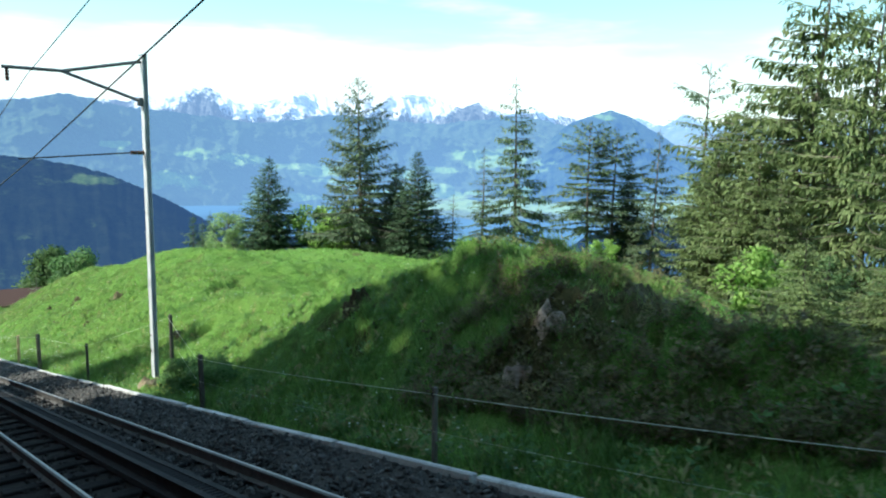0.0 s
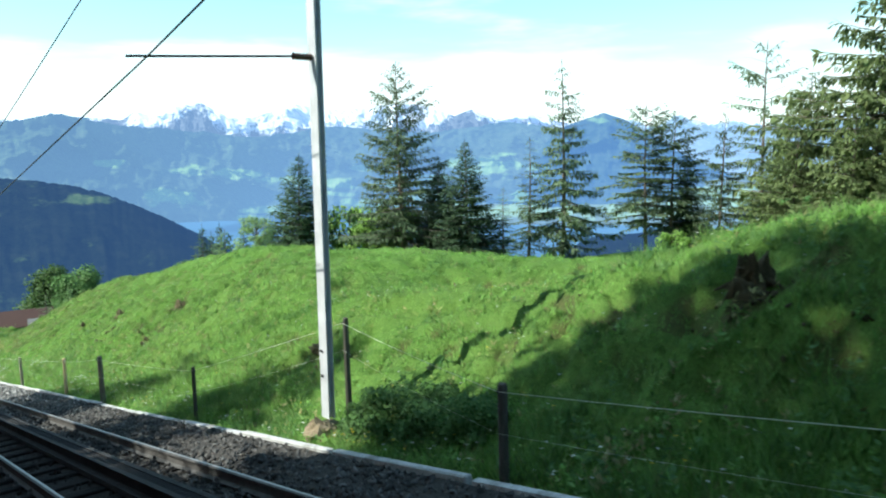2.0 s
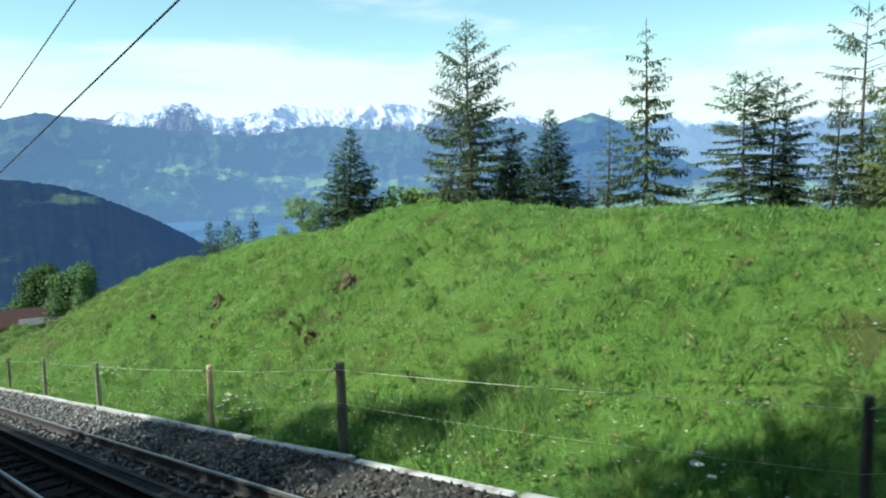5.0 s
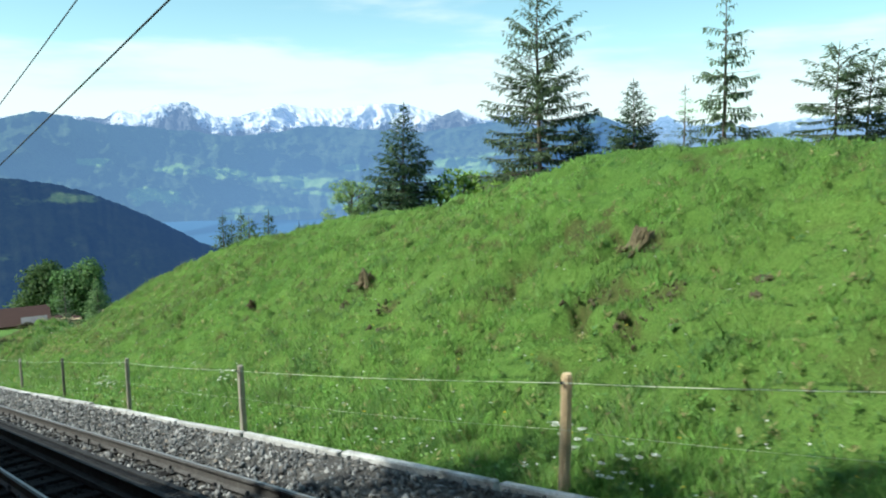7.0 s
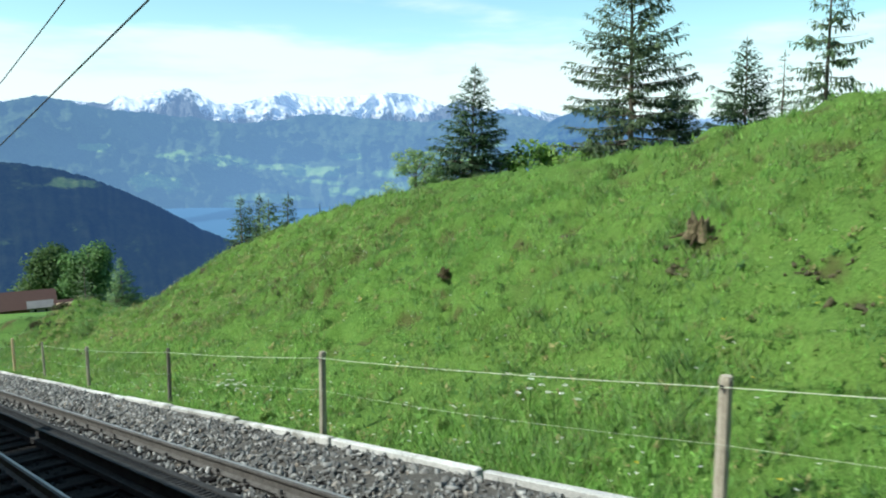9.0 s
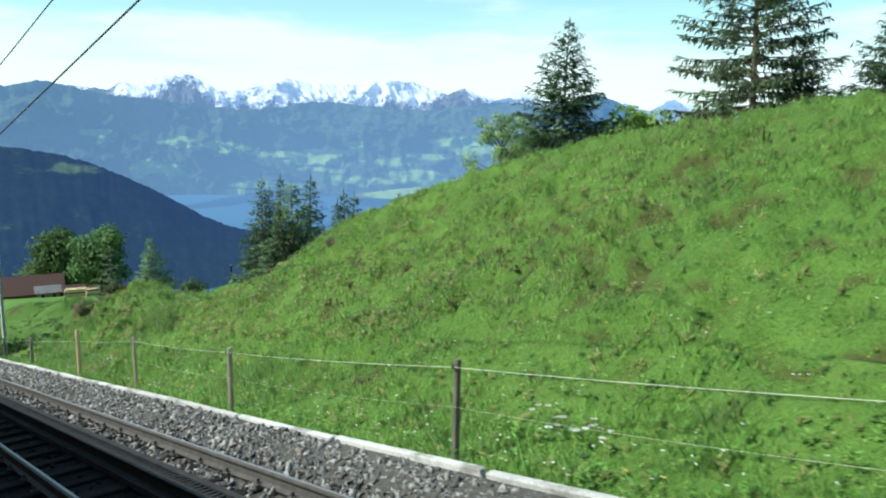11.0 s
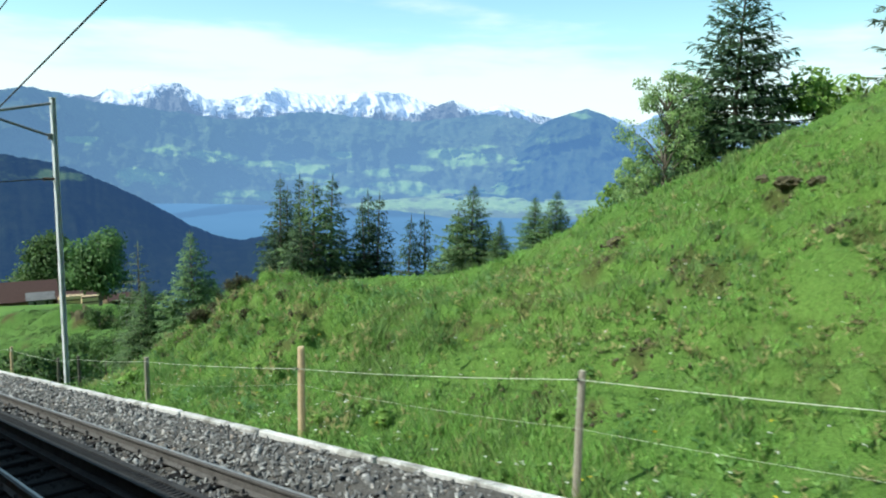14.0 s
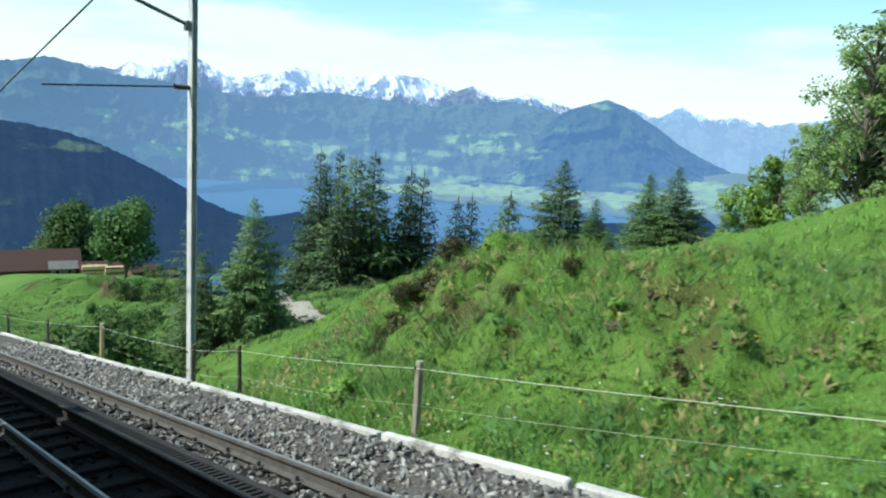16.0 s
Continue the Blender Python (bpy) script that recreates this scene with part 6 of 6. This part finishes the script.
woodpile(49.0, 238.0, -12, 5.5, 1)
woodpile(52.0, 233.0, -6, 4.5, 2)
for x, y, s_ in ((58.0, 226.0, 1.6), (61.0, 224.0, 1.4), (64.0, 222.5, 1.5), (66.5, 220.0, 1.2)):
    leafy("bush", "dark hedge bush below the farm sheds", x, y, DARK_SHRUB, s_, "hedge by the farm", "bush")
FARM_EARTH = "earth banks in the pasture"
outcrop("earth_scar", "brown bare earth bank in the lower pasture", "earth", [(31.0, 177.0), (32.5, 174.5), (34.0, 172.0), (35.5, 170.6)], 1.3, 0.6, EARTH, 12, FARM_EARTH)
outcrop("earth_scar", "brown bare earth bank in the lower pasture", "earth", [(36.2, 171.5), (37.6, 170.6), (39.4, 170.0)], 1.0, 0.5, EARTH, 14, FARM_EARTH)


def wooden_pole(x, y, top_z):
    ob = tagged(new("utility_pole"), "dark wooden pole rising behind the knoll", "pole")
    foot = float(ground_z(x, y)) - 0.4
    v, f = tube_arrays([(0, 0, 0), (0, 0, (top_z - foot) * 0.5), (0.05, 0, top_z - foot)], [0.30, 0.26, 0.20], 8)
    part("shaft", fast_mesh("shaft", v, f, TIMBER), TIMBER, ob)
    part("cap", box_bm((0.5, 0.5, 0.06), (0.05, 0, top_z - foot), 0.01), DULL_STEEL, ob)
    ob.location = (x, y, foot)
    return ob


wooden_pole(73.9, 204.4, -39.2)


# ---- grass, herbs and flowers ----
def grass(name, label, spans, material, seed, lean=0.5, tuft=8, loose=1.0):
    """Tufts of single blades on the ground: spans of x0, x1, y0, y1, blades a square metre, shortest, longest, width."""
    r = np.random.RandomState(seed)
    out, ups = [], []
    for x0, x1, y0, y1, per, lo, hi, wd in spans:
        n = int((x1 - x0) * (y1 - y0) * per)
        k = max(1, n // tuft)
        cx, cy = r.uniform(x0, x1, k), r.uniform(y0, y1, k)
        vigour = 0.75 + 1.1 * fbm(cx * 0.8 + 3, cy * 0.8, 3) + 0.9 * fbm(cx * 3.1, cy * 3.1 + 7, 2) + r.uniform(-0.15, 0.25, k)
        keep = (bare_of(cx, cy) < r.uniform(0.15, 1.0, k)) & (vigour > 0.25)
        cx, cy, vigour = cx[keep], cy[keep], vigour[keep]
        pick = r.randint(0, len(cx), n)
        spread = (0.05 + wd * 1.5) * loose
        x, y = cx[pick] + r.normal(0, spread, n), cy[pick] + r.normal(0, spread, n)
        ok = x > 4.40
        x, y, pick = x[ok], y[ok], pick[ok]
        n = len(x)
        z = ground_z(x, y) - 0.012
        h = r.uniform(lo, hi, n) * np.clip(vigour[pick], 0.4, 1.6)
        a = r.uniform(0, 6.283, n)
        w = wd * r.uniform(0.6, 1.3, n)
        base = np.stack([x, y, z], -1)
        side = np.stack([np.cos(a), np.sin(a), np.zeros(n)], -1) * w[:, None] * 0.5
        la = r.uniform(0, 6.283, n)
        tip = base + np.stack([np.cos(la) * lean, np.sin(la) * lean, np.ones(n)], -1) * h[:, None] * r.uniform(0.5, 1.0, (n, 1))
        flip = np.cross(2 * side, tip - base)[:, 0] > 0
        side[flip] *= -1
        out.append(np.stack([base - side, base + side, tip], 1).reshape(-1, 3))
        soft = np.array([-0.35, 0, 1.0]) + r.normal(0, 0.72, (n, 3))
        soft /= np.linalg.norm(soft, axis=1)[:, None]
        ups.append(np.repeat(soft, 3, axis=0))
    v = np.concatenate(out)
    f = np.arange(len(v)).reshape(-1, 3)
    return tagged(new(name, fast_mesh(name, v, f, material, normals=np.concatenate(ups))), label, "grass", kind="stuff")


grass("meadow_grass", "short grazed green meadow grass on the bank",
      [(4.4, 5.7, 2, 86, 1000, 0.10, 0.28, 0.013), (5.2, 9.8, 8, 14, 400, 0.10, 0.30, 0.014), (5.2, 9.8, 2, 8, 120, 0.10, 0.30, 0.014), (5.7, 10.5, 2, 8, 250, 0.05, 0.16, 0.016), (5.7, 10.5, 8, 80, 640, 0.05, 0.16, 0.016), (10.5, 18, 6, 84, 170, 0.06, 0.16, 0.028), (18, 46, 22, 96, 30, 0.08, 0.22, 0.06)], BLADES, 61)
grass("pasture_grass", "lower pasture grass with dimming put into its colour", [(5, 16, 84, 100, 60, 0.12, 0.3, 0.05), (7, 44, 94, 205, 20, 0.15, 0.40, 0.10)], DIM_PASTURE, 63)
grass("tussock_grass", "coarse bluish grass tussocks on the bank", [(4.5, 6.2, 3, 84, 130, 0.16, 0.36, 0.014), (6.0, 11, 3, 80, 75, 0.12, 0.27, 0.015), (11, 18, 14, 82, 26, 0.12, 0.28, 0.024), (4.9, 10, 58, 71, 160, 0.18, 0.42, 0.014)], TUSSOCK, 64, 0.75, 34, 1.5)
grass("dry_bank_grass", "yellowish dry grass tufts on the rough bank", [(6.6, 12, 45, 61, 330, 0.07, 0.19, 0.015), (12, 18, 46, 62, 50, 0.08, 0.2, 0.026), (7.0, 11, 24, 41, 60, 0.06, 0.15, 0.015), (5.2, 10.2, 1, 8.5, 420, 0.08, 0.26, 0.015)], DRY_TURF, 65, 0.6, 26, 1.4)
grass("dry_grass", "scattered dry pale grass stalks", [(4.4, 5.8, 2, 84, 40, 0.15, 0.42, 0.008), (5.8, 12, 3, 80, 36, 0.08, 0.2, 0.011), (12, 40, 20, 90, 1.6, 0.15, 0.35, 0.02)], STRAW, 62, 0.7)


def herbs(name, label, count, x0, x1, y0, y1, size, leaves, material, seed, lift=0.1, category="herbs", flat=0.5, patch=None):
    """Rosettes of broad leaves."""
    r = np.random.RandomState(seed)
    cx, cy = x0 + (x1 - x0) * r.rand(count) ** 1.4, r.uniform(y0, y1, count)
    if patch is not None:
        ok = fbm(cx * 0.8 + seed, cy * 0.7, 3) > patch
        cx, cy = cx[ok], cy[ok]
        count = len(cx)
    s = size * r.uniform(0.5, 1.4, count)
    pick = np.repeat(np.arange(count), leaves)
    n = len(pick)
    a = r.uniform(0, 6.283, n)
    L = s[pick] * r.uniform(0.6, 1.2, n)
    rise = r.uniform(0.1, 1.1, n) * flat
    way = np.stack([np.cos(a), np.sin(a), rise], -1) * L[:, None]
    base = np.stack([cx[pick], cy[pick], ground_z(cx, cy)[pick] + lift * r.uniform(0, 1.0, n) * s[pick] / size], -1) + r.normal(0, 0.25, (n, 3)) * (s[pick] * np.ones(n))[:, None] * np.array([1, 1, 0.1])
    side = np.stack([-np.sin(a), np.cos(a), r.uniform(-0.5, 0.5, n)], -1)
    side[np.cross(way, side) @ np.array([-0.8, -0.4, 0.45]) > 0] *= -1
    v, f = kites(base, way, side, L * 0.24)
    soft = np.array([-0.3, 0, 1.0]) + r.normal(0, 0.3, (n, 3))
    soft /= np.linalg.norm(soft, axis=1)[:, None]
    return tagged(new(name, fast_mesh(name, v, f, material, normals=np.repeat(soft, 4, axis=0))), label, category, kind="stuff")


herbs("broad_herbs", "broad-leaved green herbs along the fence", 900, 4.42, 6.0, 9, 84, 0.055, 12, HERB, 71, 0.12)
herbs("fresh_herbs", "fresh green leafy herbs along the fence", 800, 4.42, 6.6, 9, 84, 0.058, 11, BLADES, 72, 0.14)
herbs("slope_herbs", "small weeds scattered over the meadow", 900, 5.5, 13, 3, 80, 0.05, 8, HERB, 73, 0.04)
herbs("bank_heath", "brown heath plants on the bank's broken edge", 240, 6.2, 10.0, 64.0, 70.0, 0.075, 14, HEATH, 76, 0.12)
# pale leaves whose colour stands in for light glinting off the grass
herbs("pale_herbs", "pale green leaves standing in for glints in the grass", 5200, 4.45, 10.5, 3, 84, 0.032, 5, LEAVES, 77, 0.12)
herbs("dry_herbs", "withered straw-coloured plants in the meadow", 2300, 4.6, 11, 3, 82, 0.05, 8, STRAW, 91, 0.08, flat=0.9)
herbs("mossy_herbs", "yellow-green small plants in the meadow", 3000, 4.6, 11, 3, 82, 0.05, 8, MOSSY, 92, 0.06, flat=0.7)
herbs("bluish_herbs", "bluish dark green plants in the meadow", 1300, 4.6, 11, 3, 82, 0.045, 9, BLUISH, 93, 0.07, flat=0.8)
herbs("knoll_straw", "withered pale grass on the knoll by the hollow", 1500, 4.7, 10, 58, 71, 0.06, 8, STRAW, 95, 0.12, flat=1.3, patch=0.02)
herbs("knoll_herbs", "bluish green leafy plants on the knoll", 900, 4.6, 10, 58, 71, 0.07, 10, BLUISH, 96, 0.14, flat=0.9, patch=0.0)
herbs("brown_herbs", "brown withered small plants in the meadow", 450, 4.8, 10, 3, 82, 0.045, 8, HEATH, 94, 0.05, flat=0.7)
herbs("heath_plants", "brown withered heath plants on the shaded mound", 6500, 5.4, 10.5, 0.3, 7.8, 0.050, 14, HEATH, 74, 0.2, patch=-0.12)
herbs("mound_herbs", "dark leafy herbs on the foot of the mound", 520, 4.5, 8.5, 1.0, 12.0, 0.06, 18, BUSH_LEAVES, 75, 0.26, patch=0.02)
herbs("mound_straw", "withered stalks on the shaded mound", 1500, 4.6, 10, 1.0, 11.5, 0.06, 8, STRAW, 78, 0.14, flat=1.2, patch=0.05)
herbs("slope_straw", "withered stalks on the rough upper bank", 2600, 6.3, 11, 44, 61, 0.045, 8, STRAW, 79, 0.06, flat=1.0, patch=-0.05)
herbs("slope_heath", "brown small plants on the rough upper bank", 2000, 6.6, 11, 44, 61, 0.045, 8, HEATH, 80, 0.05, flat=0.8, patch=0.02)


def flowers(name, label, spots, size, material, seed, lift):
    r = np.random.RandomState(seed)
    p = np.array(spots)
    n = len(p)
    pick = np.repeat(np.arange(n), 5)
    a = r.uniform(0, 6.283, len(pick))
    way = np.stack([np.cos(a), np.sin(a), r.uniform(0.0, 0.5, len(a))], -1) * size
    z = ground_z(p[:, 0], p[:, 1]) + lift * r.uniform(0.5, 1.2, n)
    base = np.stack([p[:, 0], p[:, 1], z], -1)[pick]
    side = np.stack([-np.sin(a), np.cos(a), np.zeros(len(a))], -1)
    v, f = kites(base, way, side, np.full(len(a), size * 0.35))
    return tagged(new(name, fast_mesh(name, v, f, material)), label, "flowers", kind="stuff")


def crumbs(name, label, seed):
    """Crumbs of earth and small stones in the broken turf."""
    r = np.random.RandomState(seed)
    shapes = np.array(stone_shapes(30, seed))
    vs = []
    for sx, sy, sr in SCARS:
        if sx > 20:
            continue
        n = int(46 * sr / 0.4)
        x, y = sx + r.normal(0, sr * 0.32, n), sy + r.normal(0, sr * 0.42, n)
        size = r.gamma(2, 0.007, n).clip(0.005, 0.045)
        z = ground_z(x, y) + size * r.uniform(-0.2, 0.4, n)
        vs.append((shapes[r.randint(0, 30, n)] * size[:, None, None] + np.stack([x, y, z], -1)[:, None]).reshape(-1, 3))
    n = 2600
    x, y = 5.6 + 5.5 * r.rand(n), r.uniform(3, 80, n)
    ok = dent_of(x, y) > 0.35
    x, y = x[ok], y[ok]
    size = r.gamma(2, 0.007, len(x)).clip(0.005, 0.035)
    vs.append((shapes[r.randint(0, 30, len(x))] * size[:, None, None] + np.stack([x, y, ground_z(x, y) + size * 0.2], -1)[:, None]).reshape(-1, 3))
    v = np.concatenate(vs)
    f = (np.arange(len(v) // 8)[:, None, None] * 8 + CUBE_F[None]).reshape(-1, 4)
    return tagged(new(name, fast_mesh(name, v, f, EARTH)), label, "earth", kind="stuff")


crumbs("earth_crumbs", "crumbs of brown earth in broken turf", 85)
fr = np.random.RandomState(81)
# white flowers, with extra ones standing in for glints on leaves
white = [(4.6 + 6 * fr.rand() ** 2, fr.uniform(4, 80)) for _ in range(1500)]
flowers("white_clover", "small white flowers and leaf glints scattered in the grass", white, 0.022, PETAL_WHITE, 82, 0.14)
yellow = [(4.6 + 5 * fr.rand() ** 2, fr.uniform(4, 80)) for _ in range(260)]
yellow += [(5.1 + fr.normal(0, 0.4), 14.6 + fr.normal(0, 0.6)) for _ in range(26)]
flowers("yellow_flowers", "small yellow flowers in the grass and bush", yellow, 0.022, PETAL_YELLOW, 83, 0.22)


def umbel(x, y, hgt, seed):
    ob = tagged(new("cow_parsley"), "white-flowered cow parsley in the long grass", "wild flower", "white umbels by the fence")
    r = np.random.RandomState(seed)
    foot = float(ground_z(x, y))
    v, f = [], []
    stems, heads = [], []
    for k in range(5):
        a, q = r.uniform(0, 6.28), r.uniform(0.05, 0.28)
        top = np.array([math.cos(a) * q, math.sin(a) * q, hgt * r.uniform(0.7, 1.05)])
        stems.append(tube_arrays([(0, 0, 0), top * [0.4, 0.4, 0.6], top], [0.006, 0.005, 0.003], 4))
        m = 34
        ang, rad = r.uniform(0, 6.28, m), 0.024 * np.sqrt(r.rand(m))
        base = top + np.stack([np.cos(ang) * rad, np.sin(ang) * rad, -rad * 0.25], -1)
        d = np.stack([np.cos(ang), np.sin(ang), np.zeros(m)], -1) * 0.013
        heads.append(kites(base, d, np.stack([-np.sin(ang), np.cos(ang), np.zeros(m)], -1), np.full(m, 0.008)))
    for (sv, sf), (hv, hf) in zip(stems, heads):
        stem = part("stem", fast_mesh("stem", sv, sf, HERB), HERB, ob)
        tagged(part("flower_head", fast_mesh("flower_head", hv, hf, PETAL_WHITE), PETAL_WHITE, stem), kind="stuff")
    ob.location = (x, y, foot - 0.02)
    return ob


for k, (x, y, hh) in enumerate(((4.8, 29.0, 0.42), (4.95, 29.3, 0.36), (4.85, 28.6, 0.30), (4.75, 28.8, 0.25), (5.3, 37.3, 0.55), (5.35, 37.0, 0.5), (5.28, 44.4, 0.22), (5.24, 44.15, 0.2), (5.18, 43.9, 0.22), (4.75, 20.9, 0.4))):
    umbel(x, y, hh, 90 + k)

WEED = leafy_meshes(3.0, 1.9, 900, 0.55, LEAVES, 46, 0.05, 0.08, 12)
for x, y, s in ((6.35, 62.75, 0.075), (5.72, 61.78, 0.085), (4.72, 64.7, 0.07), (4.86, 65.6, 0.12), (6.55, 60.4, 0.085), (5.6, 55.4, 0.05), (5.1, 38.4, 0.06), (4.62, 41.6, 0.06), (4.7, 43.5, 0.06), (5.9, 66.8, 0.06), (5.2, 33.2, 0.05), (4.8, 56.8, 0.07), (5.1, 57.6, 0.075), (4.9, 58.6, 0.07), (5.3, 58.2, 0.06)):
    leafy("weed_clump", "leafy light green weed clump on the bank", x, y, WEED, s, "weeds on the bank", "weed", 0.05)
